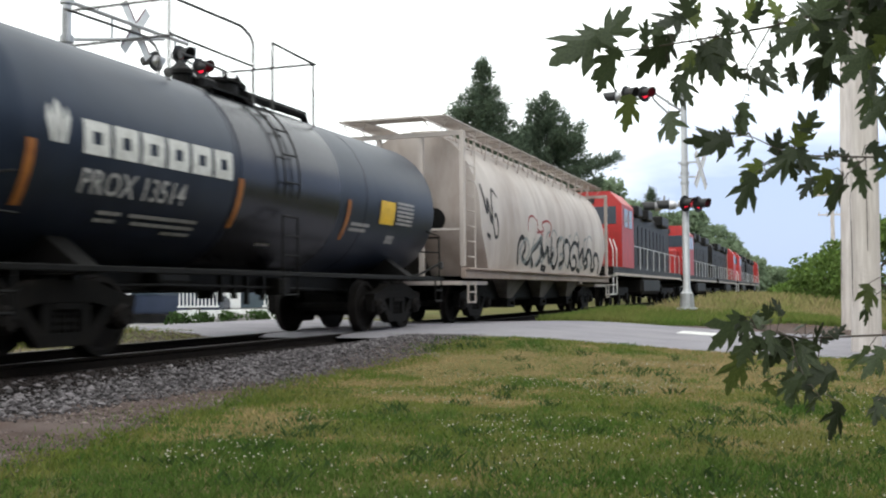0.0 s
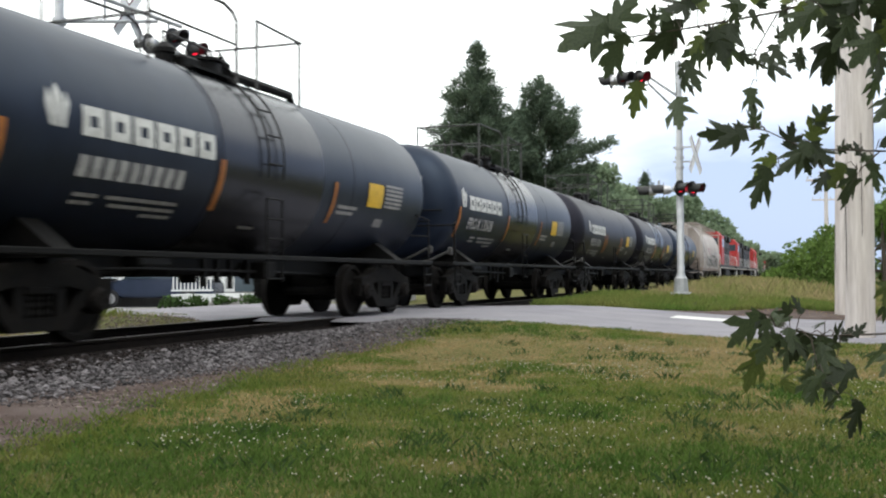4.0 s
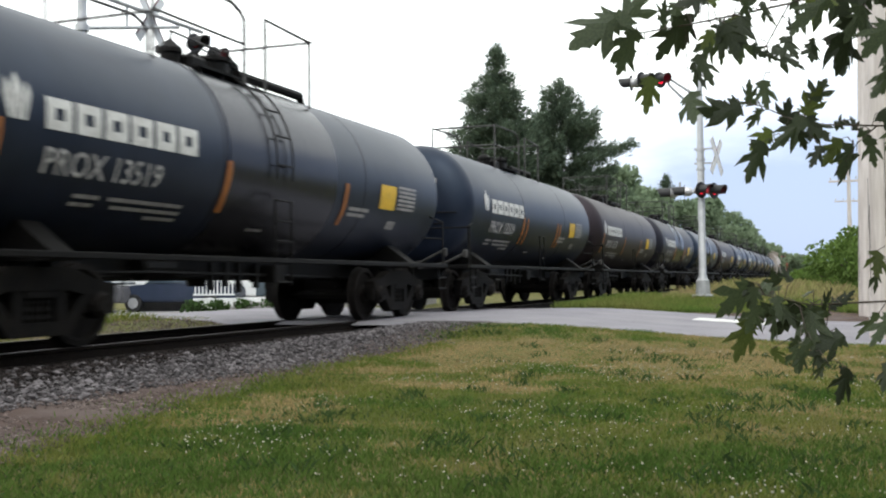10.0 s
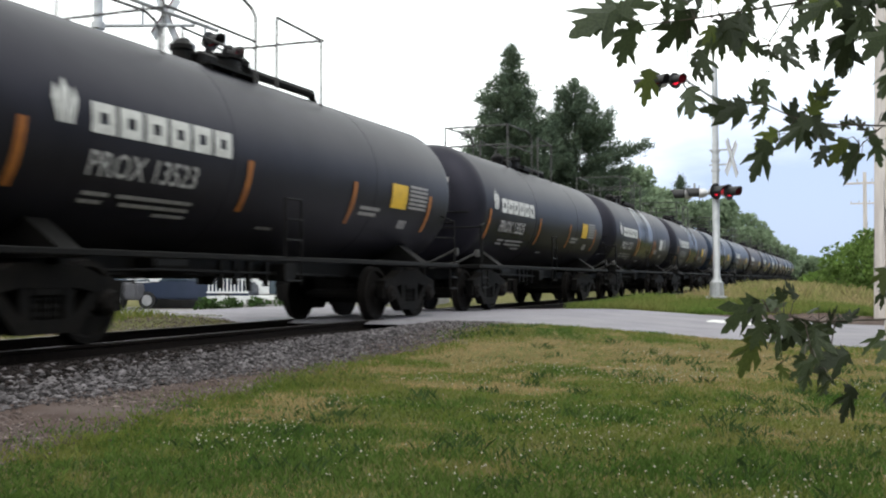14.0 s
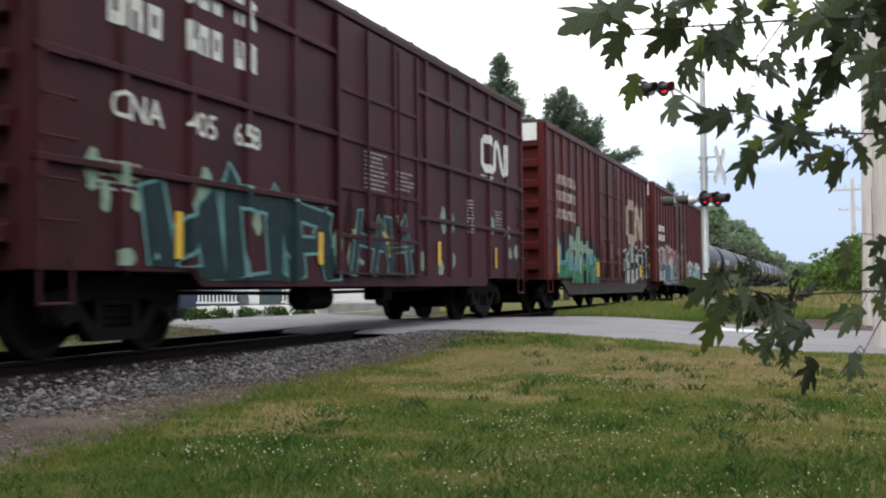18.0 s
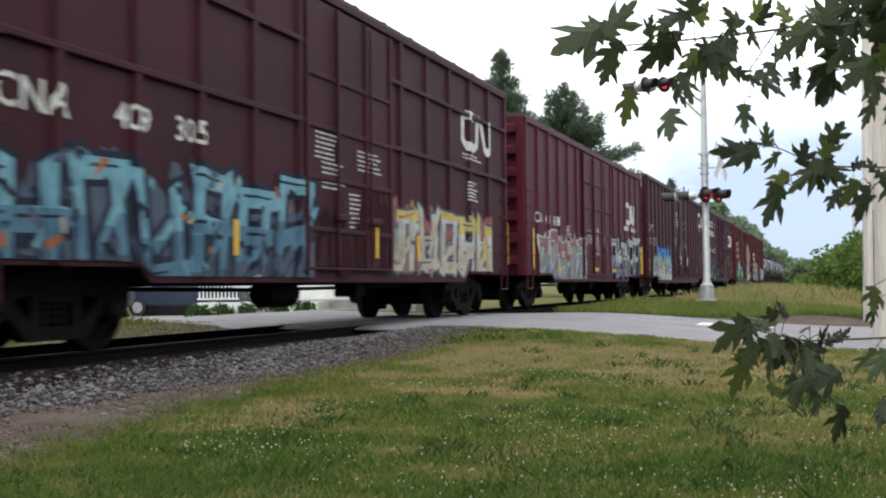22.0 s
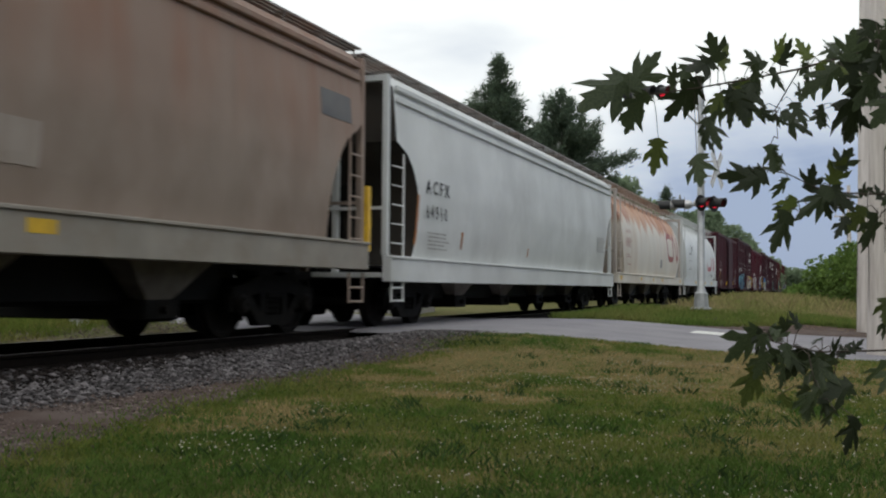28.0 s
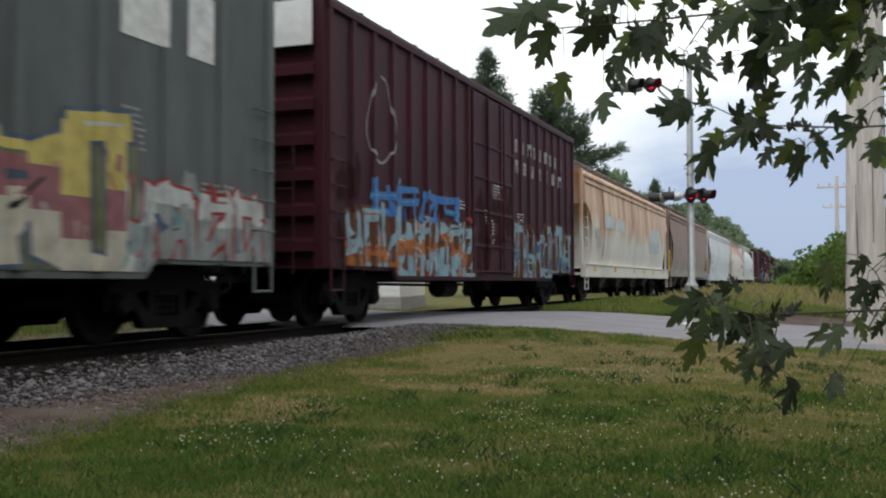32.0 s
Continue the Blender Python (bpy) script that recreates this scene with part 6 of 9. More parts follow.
graffiti(b3, 2.5, 7.05, 0.6, 1.95, [(1, "deep_teal")], "teal", 21, ["mint", "deep_teal", "deep_teal"], n=3, stem=0.30, rim=0.045, high="deep_teal", marks=0.4)
graffiti(b3, 7.5, 10.0, 0.85, 1.85, [(1, "deep_teal")], "teal", 22, ["mint", "yellow"], n=2, stem=0.16, rim=0.03, marks=0.7)
emblem(b3, 13.9, 3.15, 0.95)
rect_marks(b3, [(3.05, 3.19, 0.98, 1.52), (6.5, 6.64, 0.98, 1.45), (11.3, 11.44, 1.05, 1.5), (14.8, 14.92, 1.05, 1.5)], YELLOW, "reflector", x=1.508)
rnd = random.Random(3)
for k in range(20):   # splashes of paint
    y, z, w = rnd.uniform(1.2, 16.5), rnd.uniform(0.95, 2.0), rnd.uniform(0.07, 0.16)
    hh, ph = rnd.uniform(0.1, 0.24), rnd.uniform(0, 6)
    bm = bmesh.new()
    bm.faces.new([bm.verts.new((w * (1 + 0.2 * math.sin(3 * a + ph)) * math.cos(a), hh * (1 + 0.2 * math.sin(2 * a + ph)) * math.sin(a), 0)) for a in [j * 0.524 for j in range(12)]])
    part("paint_patch", drape(flat(bm, 1.489, y, z), b3), GRAF["mint"], b3, "pale mint paint splash")
stencils(b3, [(8.0, 2.8, 1.0, 0.6), (9.2, 2.6, 0.9, 0.3), (13.0, 2.4, 0.5, 0.7), (14.9, 2.3, 0.5, 0.5), (1.6, 1.95, 0.9, 0.3)])
stencils(b3, [(13.9, 3.02, 1.3, 0.1)], WHITE)
lettering(b4, "DW C", 0.44, 1.3, 2.72, GREYTXT)
lettering(b4, "793", 0.44, 1.36, 2.18, GREYTXT)
lettering(b4, "751", 0.44, 2.45, 2.18, GREYTXT)
graffiti(b4, 1.9, 7.3, 0.6, 1.85, [(0.45, "white"), (0.7, "lavender"), (1, "pale_blue")], "olive", 31, ["cyan", "yellow", "white"], base="teal", n=6, stem=0.3, rim=0.05)
graffiti(b4, 2.9, 7.1, 1.3, 2.25, [(0.4, "cyan"), (1, "blue")], "blue", 33, ["white", "cyan"], n=5, stem=0.3, rim=0.03, marks=0.5)
emblem(b4, 17.15, 3.68, 0.95, wide=1.15)
stencils(b4, [(17.2, 3.56, 1.5, 0.1)], WHITE)
rect_marks(b4, [(0.95, 1.09, 1.08, 1.58), (13.5, 13.64, 1.15, 1.62), (16.5, 16.62, 1.15, 1.6)], YELLOW, "reflector", x=1.508)
stencils(b4, [(8.6, 3.9, 1.0, 0.7), (11.2, 3.6, 0.9, 0.5), (8.2, 2.65, 0.8, 0.3), (9.4, 2.35, 0.8, 0.4), (11.0, 2.6, 0.7, 0.3), (11.6, 2.4, 0.8, 0.5), (17.4, 2.4, 0.4, 0.9), (18.4, 2.2, 0.5, 0.9)], WHITE)
rect_marks(b4, [(9.5, 9.8, 1.5, 1.9), (11.8, 12.1, 1.45, 1.85)], WHITE, "paint_patch", x=1.56)
lettering(b5, "CNA", 0.36, 1.75, 2.18)
lettering(b5, "412", 0.36, 2.75, 2.18)
lettering(b5, "668", 0.36, 3.55, 2.18)
graffiti(b5, 2.0, 7.2, 0.6, 2.02, [(0.35, "lavender"), (0.6, "grey"), (1, "rose")], "white", 41, ["mint", "cream", "rose", "slate"], base="grey", n=5, stem=0.33, rim=0.05)
graffiti(b5, 11.05, 16.5, 0.72, 2.3, [(0.4, "lavender"), (1, "white")], "navy", 42, ["navy", "cream", "navy", "olive", "white"], base="navy", n=7, stem=0.17, rim=0.06, high="navy", marks=2.5)
emblem(b5, 13.65, 2.75, 0.95)
blocks(b5, 13.5, 14.4, 2.5, 0.16, 3)
blocks(b5, 14.6, 15.7, 2.5, 0.14, 4)
rect_marks(b5, [(1.5, 1.64, 1.0, 2.0), (16.62, 16.76, 0.95, 2.0)], YELLOW, "reflector", x=1.508)
rect_marks(b5, [(y, y + 0.5, 0.98, 1.1) for y in (4.0, 6.4, 8.4, 11.2, 13.2, 15.0)], YELLOW, "sill_reflector", x=1.496)
stencils(b5, [(7.4, 2.2, 0.7, 0.4), (8.6, 2.3, 0.5, 0.8), (9.6, 2.1, 0.6, 0.3), (5.0, 2.2, 0.5, 0.3)], WHITE)
lettering(b6, "CNA", 0.46, 1.3, 2.28)
lettering(b6, "409", 0.40, 2.98, 2.3)
lettering(b6, "305", 0.40, 4.02, 2.3)
graffiti(b6, 1.3, 7.2, 0.58, 2.05, [(0.3, "slate"), (0.6, "steel_blue"), (1, "cyan")], "navy", 51, ["orange", "navy", "slate", "cyan", "navy", "cream", "navy"], base="slate", n=6, stem=0.21, rim=0.075, high="navy", marks=3.0)
graffiti(b6, 10.2, 15.5, 0.78, 2.1, [(0.65, "cream"), (0.85, "white"), (1, "yellow")], "slate", 52, ["yellow", "slate", "rose", "slate"], base="rose", n=5, stem=0.3, rim=0.045)
emblem(b6, 13.6, 3.4, 0.95)
stencils(b6, [(13.7, 3.26, 1.3, 0.1)], WHITE)
rect_marks(b6, [(16.5, 16.64, 1.05, 2.0), (9.3, 9.42, 1.05, 1.55), (11.2, 11.32, 1.05, 1.5), (14.9, 15.02, 1.1, 1.6), (5.2, 5.32, 1.0, 1.45)], YELLOW, "reflector", x=1.508)
stencils(b6, [(7.3, 2.9, 0.8, 0.5), (7.5, 2.4, 0.8, 0.4), (8.7, 2.7, 0.9, 0.3), (8.4, 2.0, 0.5, 0.6), (9.0, 1.7, 0.5, 0.3), (14.0, 2.7, 0.6, 0.4)], WHITE)
lettering(b7, "GT W", 0.40, 2.65, 2.34)
lettering(b7, "597 903", 0.40, 2.62, 1.9, squeeze=0.86)
rect_marks(b7, [(2.5, 2.62, 1.1, 2.0), (5.15, 5.27, 1.05, 1.5), (7.0, 7.1, 1.05, 1.25), (12.3, 12.4, 1.05, 1.4), (14.8, 14.92, 1.1, 1.9)], YELLOW, "reflector", x=1.508)
stencils(b7, [(2.9, 1.3, 0.5, 0.3), (3.5, 1.25, 0.7, 0.3), (13.6, 1.5, 0.4, 0.3), (14.3, 1.5, 0.4, 0.5), (15.2, 2.3, 0.4, 1.0), (13.4, 2.45, 0.6, 0.1), (12.9, 1.4, 0.3, 0.1)], GREYTXT)
for z, k in ((3.86, 9), (3.34, 7)):
    blocks(b8, 11.2, 16.4, z, 0.32, k, GREYTXT, thick=0.36)
graffiti(b8, 1.5, 7.8, 0.6, 2.0, [(0.3, "pale_blue"), (0.5, "orange"), (1, "pale_blue")], "brown", 61, ["orange", "cream", "brown", "pale_blue", "red", "brown"], base="brown", n=9, stem=0.24, rim=0.06, marks=2.5)
graffiti(b8, 2.4, 7.0, 1.75, 2.45, [(1, "blue")], "slate", 63, ["cyan"], n=4, stem=0.13, rim=0.02, marks=0.3)
graffiti(b8, 11.0, 17.2, 0.6, 2.15, [(0.35, "pale_blue"), (0.55, "steel_blue"), (1, "pale_blue")], "brown", 62, ["orange", "blue", "brown", "brown", "pale_blue", "slate"], base="brown", n=10, stem=0.19, rim=0.06, marks=2.5)
part("chalk_ring", drape(flat(stroke([(2.9 + 0.55 * math.sin(a) * (1 + 0.2 * math.cos(3 * a)), 3.4 + 0.75 * math.cos(a)) for a in [k * 0.33 for k in range(18)]], 0.04), 1.488, 0, 0), b8), GREYTXT, b8, "chalked loop")
stencils(b8, [(9.2, 2.9, 0.8, 0.4), (8.3, 2.2, 0.5, 0.3), (7.0, 2.3, 0.4, 0.2), (9.0, 2.0, 0.3, 0.6), (11.4, 2.3, 0.4, 0.3)], WHITE)
graffiti(b9, 8.6, 14.2, 0.62, 2.35, [(0.4, "cream"), (0.65, "rose"), (1, "yellow")], "slate", 71, ["black", "white", "olive"], base="olive", n=5, stem=0.34, rim=0.05)
graffiti(b9, 13.8, 17.0, 0.62, 1.9, [(0.5, "grey"), (1, "white")], "red", 72, ["rose", "teal", "slate"], base="grey", n=4, stem=0.3, rim=0.04)
rect_marks(b9, [(13.95, 14.75, 3.3, 4.3), (15.2, 15.75, 3.3, 4.1)], WHITE, "paint_patch", x=1.489)
stencils(b9, [(15.5, 1.8, 0.8, 0.5), (14.0, 2.5, 0.4, 0.5)], GREYTXT)
def grime(body, y0, y1, z0, z1, seed, n=10, x=1.488):
    """Ragged brown-black dirt that clings to a side."""
    rnd = random.Random(seed)
    for k in range(n):
        cy, cz, w, h = rnd.uniform(y0, y1), rnd.uniform(z0, z1), rnd.uniform(0.04, 0.16), rnd.uniform(0.12, 0.5)
        ph = rnd.uniform(0, 6)
        bm = bmesh.new()
        bm.faces.new([bm.verts.new((w * (1 + 0.3 * math.sin(3 * a + ph) + 0.15 * math.sin(7 * a)) * math.cos(a), h * (1 + 0.3 * math.sin(2 * a + ph) + 0.12 * math.sin(6 * a + ph)) * math.sin(a), 0)) for a in [j * 0.3142 for j in range(20)]])
        part("grime_patch", drape(flat(bm, x + 0.0002 * k, cy, cz), body), SOOT, body)


for body, y0, y1, z0, z1, k in ((b4, 7.9, 12.7, 1.0, 2.3, 44), (b3, 7.2, 10.2, 1.0, 1.9, 14), (b6, 7.1, 10.0, 0.95, 1.9, 20), (b8, 7.7, 10.8, 1.0, 2.6, 30), (b8, 0.9, 2.0, 1.0, 2.6, 10), (b2, 7.2, 11.0, 0.95, 1.5, 18)):
    grime(body, y0, y1, z0, z1, int(y0 * 10) + k, k)
for i in (0, 1, 3, 7):
    end_panel(BOX[i][0], 0.72 if i == 7 else 0.48)

# ---- marks on the hoppers ----
h1, h2, h3, h4, h5 = [x[1] for x in HOP]
k1, k2, k3, k4, k5 = [on_skin(x[1]) for x in HOP]
for pts in ([(11.65, 2.25), (11.62, 2.05), (11.8, 1.92), (12.5, 1.92), (13.5, 1.95), (13.75, 2.05), (13.8, 2.7)], [(14.6, 2.6), (14.9, 2.1), (15.15, 1.95), (15.4, 2.1), (15.5, 2.7)]):
    bm = finely(stroke(pts, 0.27), 0.07)
    for v in bm.verts:
        v.co = Vector((k1(v.co.y), v.co.x, v.co.y))
    part("emblem", bm, PINK, h1, "faded pink emblem stroke")
SMUDGE = mat("grey_overspray", (0.50, 0.52, 0.51), (0.58, 0.60, 0.59), 0.6, 3)
rect_marks(h1, [(8.1, 8.95, 1.5, 1.95), (9.25, 10.3, 1.42, 1.98), (10.35, 10.7, 1.42, 1.6)], SMUDGE, "overspray", x=k1)
blocks(h1, 12.2, 13.8, 1.42, 0.3, 3, SMUDGE, x=1.56)
stencils(h1, [(2.6, 2.6, 1.2, 0.1), (2.6, 2.2, 1.0, 0.1), (2.6, 1.8, 1.1, 0.1), (3.2, 3.0, 0.9, 0.3)], LAMPBLACK, x=1.595)
rect_marks(h1, [(13.95, 14.35, 1.42, 1.62)], LAMPBLACK, "data_plate", x=k1)
MAROON = mat("maroon_emblem_paint", (0.30, 0.06, 0.06), (0.34, 0.12, 0.10), 0.6, 4)
c2 = [(0.62, 0.92), (0.22, 0.92), (0.08, 0.80), (0.08, 0.22), (0.22, 0.08), (0.60, 0.08), (0.72, 0.16), (0.76, 0.86), (0.86, 0.92), (0.95, 0.80), (1.12, 0.18), (1.22, 0.08), (1.30, 0.18), (1.30, 0.96)]
bm = finely(stroke([(12.3 + a * 2.7, 1.95 + b * 1.3) for a, b in c2], 0.26), 0.07)
for v in bm.verts:
    v.co = Vector((k2(v.co.y), v.co.x, v.co.y))
part("emblem", bm, MAROON, h2, "maroon ribbon emblem")
RUSTM = mat("orange_rust_stain", (0.36, 0.14, 0.055), (0.26, 0.09, 0.04), 0.85, 5, dirt=(0.50, 0.33, 0.22), dscale=3.0, damt=0.7)
RUSTP = mat("pale_rust_wash", (0.40, 0.24, 0.15), (0.46, 0.33, 0.24), 0.8, 3, dirt=(0.30, 0.13, 0.07), dscale=1.6, damt=0.7, stretch=(1, 1, 0.3))
rnd = random.Random(8)
stencils(h2, [(1.9, 2.8, 1.0, 0.1), (1.9, 2.5, 1.1, 0.3), (2.0, 1.9, 1.0, 0.1), (2.1, 1.55, 0.9, 0.05)], MAROON, x=1.60)
rect_marks(h2, [(10.3, 10.8, 1.6, 1.95)], GREYTXT, "data_plate", x=k2)
lettering(h3, "A C F X", 0.36, 2.0, 2.36, LAMPBLACK, x=1.612)
lettering(h3, "6 4 9 1 0", 0.36, 2.0, 1.9, LAMPBLACK, x=1.612, squeeze=0.85)
stencils(h3, [(2.1, 1.62, 1.3, 0.3), (16.8, 2.25, 1.4, 0.5), (18.0, 1.6, 0.3, 0.2)], GREYTXT, x=1.608)
rect_marks(h3, [(1.62, 1.72, 1.4, 2.3), (4.1, 4.2, 1.4, 1.75), (9.0, 9.1, 1.4, 1.6)], ORANGE, "reflector", x=k3)
rect_marks(h4, [(11.65, 12.4, 1.72, 2.15)], HOPGREY, "paint_patch", x=k4)
rect_marks(h4, [(18.0, 19.0, 3.15, 3.55)], TANK_GREY, "paint_patch", x=k4)
BLUEP = mat("pale_blue_overpaint", (0.54, 0.59, 0.60), (0.45, 0.49, 0.49), 0.6, 3)
for k in range(7):
    tongue(h5, h5, 3.4 + k * 2.0 + rnd.uniform(-0.3, 0.3), 4.05, 2.7 + rnd.uniform(-0.4, 0.5), rnd.uniform(0.06, 0.16), RUSTP, "rust_stain", seed=90 + k, lift=0.007)
for k, q in enumerate(((3.6, 5.25, 2.5, 2.98), (5.75, 7.7, 2.5, 2.9), (13.9, 16.9, 1.9, 2.95))):
    splotch(h5, h5, *q, BLUEP, "overpaint", 400 + k)
tongue(h5, h5, 3.6, 4.1, 1.35, 0.22, RUSTM, "rust_stain", seed=200, lift=0.012)
stencils(h5, [(2.0, 2.4, 0.9, 0.3), (2.4, 2.1, 0.8, 0.3)], GREYTXT, x=1.61)
for (c, body, L), ys, w in zip(HOP, ((9.9, 13.3, 5.2), (0.8, 5.0, 8.0, 10.5, 16.4), (), (2.7, 6.4, 9.2, 12.2), (1.7, 5.3, 9.4, 12.0, 14.6, 17.6, 19.2)), (0.5, 0.35, 0, 0.4, 0.45)):
    dz = 0.18 if c is HOP[3][0] else 0.06
    rect_marks(c, [(y, y + w, 0.92 + dz, 1.06 + dz) for y in ys], YELLOW, "sill_reflector", x=1.604)
for (c, body, L), i in zip(HOP, range(5)):
    if i in (3,):
        for yc in (0.32, L - 0.44):
            bm = bmesh.new()
            box(bm, 1.50, yc, 1.2, 1.57, yc + 0.12, 2.25)
            part("corner_reflector", bm, YELLOW, c, "yellow corner marker")
# tags on the leading hopper
kk = on_skin(h0b, 0.007)
tag_scrawl(h0b, 4.4, 14.6, 1.15, 2.2, "black", 81, kk, 9, 0.15)
tag_scrawl(h0b, 4.6, 13.4, 1.2, 2.5, "grey", 84, kk, 9, 0.07)
tag_scrawl(h0b, 5.2, 7.6, 2.1, 2.75, "red", 85, kk, 2, 0.06)
tag_scrawl(h0b, 1.7, 2.7, 1.7, 3.2, "black", 82, kk, 2, 0.09)
for o in (WHEEL0, AXLE0, FRAME0, BEAM0, CAP0, SPRING0):
    bpy.data.objects.remove(o)

# ---- stones, grass and flowers ----
def soup(name, verts, faces, material, label, category, parent=None, kind="stuff"):
    """A mesh of many small pieces from numpy arrays; faces all of one size."""
    me = bpy.data.meshes.new(name)
    nv, nf, k = len(verts), len(faces), faces.shape[1]
    me.vertices.add(nv)
    me.vertices.foreach_set("co", np.ascontiguousarray(verts, dtype=np.float32).ravel())
    me.loops.add(nf * k)
    me.loops.foreach_set("vertex_index", np.ascontiguousarray(faces, dtype=np.int32).ravel())
    me.polygons.add(nf)
    me.polygons.foreach_set("loop_start", np.arange(0, nf * k, k, dtype=np.int32))
    me.polygons.foreach_set("loop_total", np.full(nf, k, dtype=np.int32))
    me.update(calc_edges=True)
    me.materials.append(material)
    ob = new(name, me)
    ob.parent = parent
    return tagged(ob, label, category, kind=kind)


rng = np.random.default_rng(7)
OCT_V = np.array([(1, 0, 0), (-1, 0, 0), (0, 1, 0), (0, -1, 0), (0, 0, 1), (0, 0, -1)], float)
OCT_F = np.array([(0, 2, 4), (2, 1, 4), (1, 3, 4), (3, 0, 4), (2, 0, 5), (1, 2, 5), (3, 1, 5), (0, 3, 5)])


def lumps(places, size, squash=0.5):
    """Uneven eight-sided lumps at places (n x 3) with sizes (n)."""
    n = len(places)
    a = rng.uniform(0, 2 * np.pi, n)
    v = OCT_V[None] * np.array([1.15, 0.8, 1.0]) * (1 + rng.uniform(-0.4, 0.4, (n, 6, 1))) + rng.uniform(-0.25, 0.25, (n, 6, 3))
    v[:, :, 2] *= squash
    c, s = np.cos(a)[:, None], np.sin(a)[:, None]
    x, y = v[:, :, 0] * c - v[:, :, 1] * s, v[:, :, 0] * s + v[:, :, 1] * c
    v = np.stack([x, y, v[:, :, 2]], -1) * size[:, None, None] + places[:, None]
    f = OCT_F[None] + 6 * np.arange(n)[:, None, None]
    return v.reshape(-1, 3), f.reshape(-1, 3)


def on_ground(x, y):
    return np.array([ground_z(a, b) for a, b in zip(x, y)])


def patch(x, y, s=0.5, off=0.0):
    return np.array([noise.noise((a * s + off, b * s, 2.0)) for a, b in zip(x, y)])


n = 27000
sy = rng.uniform(1.5, 15.9, n)
far = np.clip((sy - 7.5) / 5.0, 0, 1)
reach = (1 - far) * 2.75 + far * np.maximum(2.9, np.array([lawn_edge(b) for b in sy]))
sx = 0.93 + (reach - 0.93) * rng.beta(1.15, 1.35, n) + rng.normal(0, 0.06, n)
k = sx > 0.9
sx, sy = sx[k], sy[k]
n = len(sx)
size = (rng.uniform(0.009, 0.023, n) + 0.020 * rng.random(n) ** 4) * (1 - 0.35 * np.clip((sx - 2.1) / 0.9, 0, 1))
# stones near the rail get a darker colour for the train's shade, besides oil
shaded = sx + 0.13 * rng.normal(0, 1, n) < np.clip(2.0 - 0.1 * (sy - 6), 1.2, 2.05)
for k, m, nm, lab in ((shaded, mat("rusty_oily_shaded_stone", (0.031, 0.0245, 0.023), (0.014, 0.0112, 0.0105), 0.85, 9, vary=0.6, spec=0.15), "oily_ballast", "rust-brown oily stone beside the rail, darkened for the train's shade"), (~shaded, STONE, "ballast", "loose grey crushed stone along the track")):
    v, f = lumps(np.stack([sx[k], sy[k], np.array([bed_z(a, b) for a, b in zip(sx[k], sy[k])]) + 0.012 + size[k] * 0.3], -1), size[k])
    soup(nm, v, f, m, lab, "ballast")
n = 9000
sx, sy = rng.uniform(-1.65, 0.95, n), rng.uniform(3, 30, n)
keep = ((sy < ROAD_Y0 - 0.2) | (sy > ROAD_Y1 + 0.2)) & (np.abs(np.abs(sx) - 0.755) > 0.09)
sx, sy = sx[keep], sy[keep]
size = rng.uniform(0.018, 0.036, len(sx))
v, f = lumps(np.stack([sx, sy, on_ground(sx, sy) + 0.015], -1), size)
# oil and the shade under the cars, both in the stone colour
OILSHADESTONE = mat("oily_shaded_stone", (0.022, 0.020, 0.019), (0.012, 0.011, 0.010), 0.8, 9, vary=0.4, spec=0.2)
soup("ballast_between_rails", v, f, OILSHADESTONE, "oily grey crushed stone between the ties, darkened for the train's shade", "ballast")
n = 30000
sx, sy = rng.uniform(2.2, 5.2, n), rng.uniform(1.5, 15.5, n)
k = sx < np.array([lawn_edge(b) for b in sy]) + 0.12 * rng.normal(0, 1, n)
k &= patch(sx, sy, 1.4, 55) + 0.35 * rng.random(n) > -0.05
sx, sy = sx[k], sy[k]
size = rng.uniform(0.004, 0.013, len(sx)) + 0.016 * rng.random(len(sx)) ** 5
v, f = lumps(np.stack([sx, sy, on_ground(sx, sy) + 0.008], -1), size)
PEBBLE = mat("brown_and_grey_pebbles", (0.20, 0.165, 0.155), (0.085, 0.062, 0.055), 0.9, 7, vary=0.6, spec=0.15)
soup("path_pebbles", v, f, PEBBLE, "scattered pebbles on the dirt path", "pebbles")
# gravel strewn where the path meets the road
n = 4200
sx, sy = 1.4 + 2.4 * rng.beta(1.2, 2.2, n), rng.uniform(13.0, 16.9, n)
size = rng.uniform(0.005, 0.014, n)
v, f = lumps(np.stack([sx, sy, np.where(sy > ROAD_Y0, np.array([road_z(a) for a in sx]), on_ground(sx, sy)) + 0.004], -1), size)
EDGESTONE = mat("pale_roadside_gravel", (0.30, 0.28, 0.265), (0.16, 0.145, 0.135), 0.9, 9, vary=0.5, spec=0.15)
soup("roadside_gravel", v, f, EDGESTONE, "pale gravel strewn where the path meets the road", "gravel")
n = 5200
sx, sy = -(1.7 + 5.8 * rng.beta(1.0, 1.6, n)), 8 + 8 * rng.beta(1.7, 1.0, n)
size = rng.uniform(0.008, 0.024, n)
v, f = lumps(np.stack([sx, sy, on_ground(sx, sy) + 0.008], -1), size)
soup("far_gravel", v, f, PEBBLE, "grey gravel on the far side of the track", "gravel")
# a few of the larger stones lie singly
bed = bpy.data.objects["ballast_bed"]
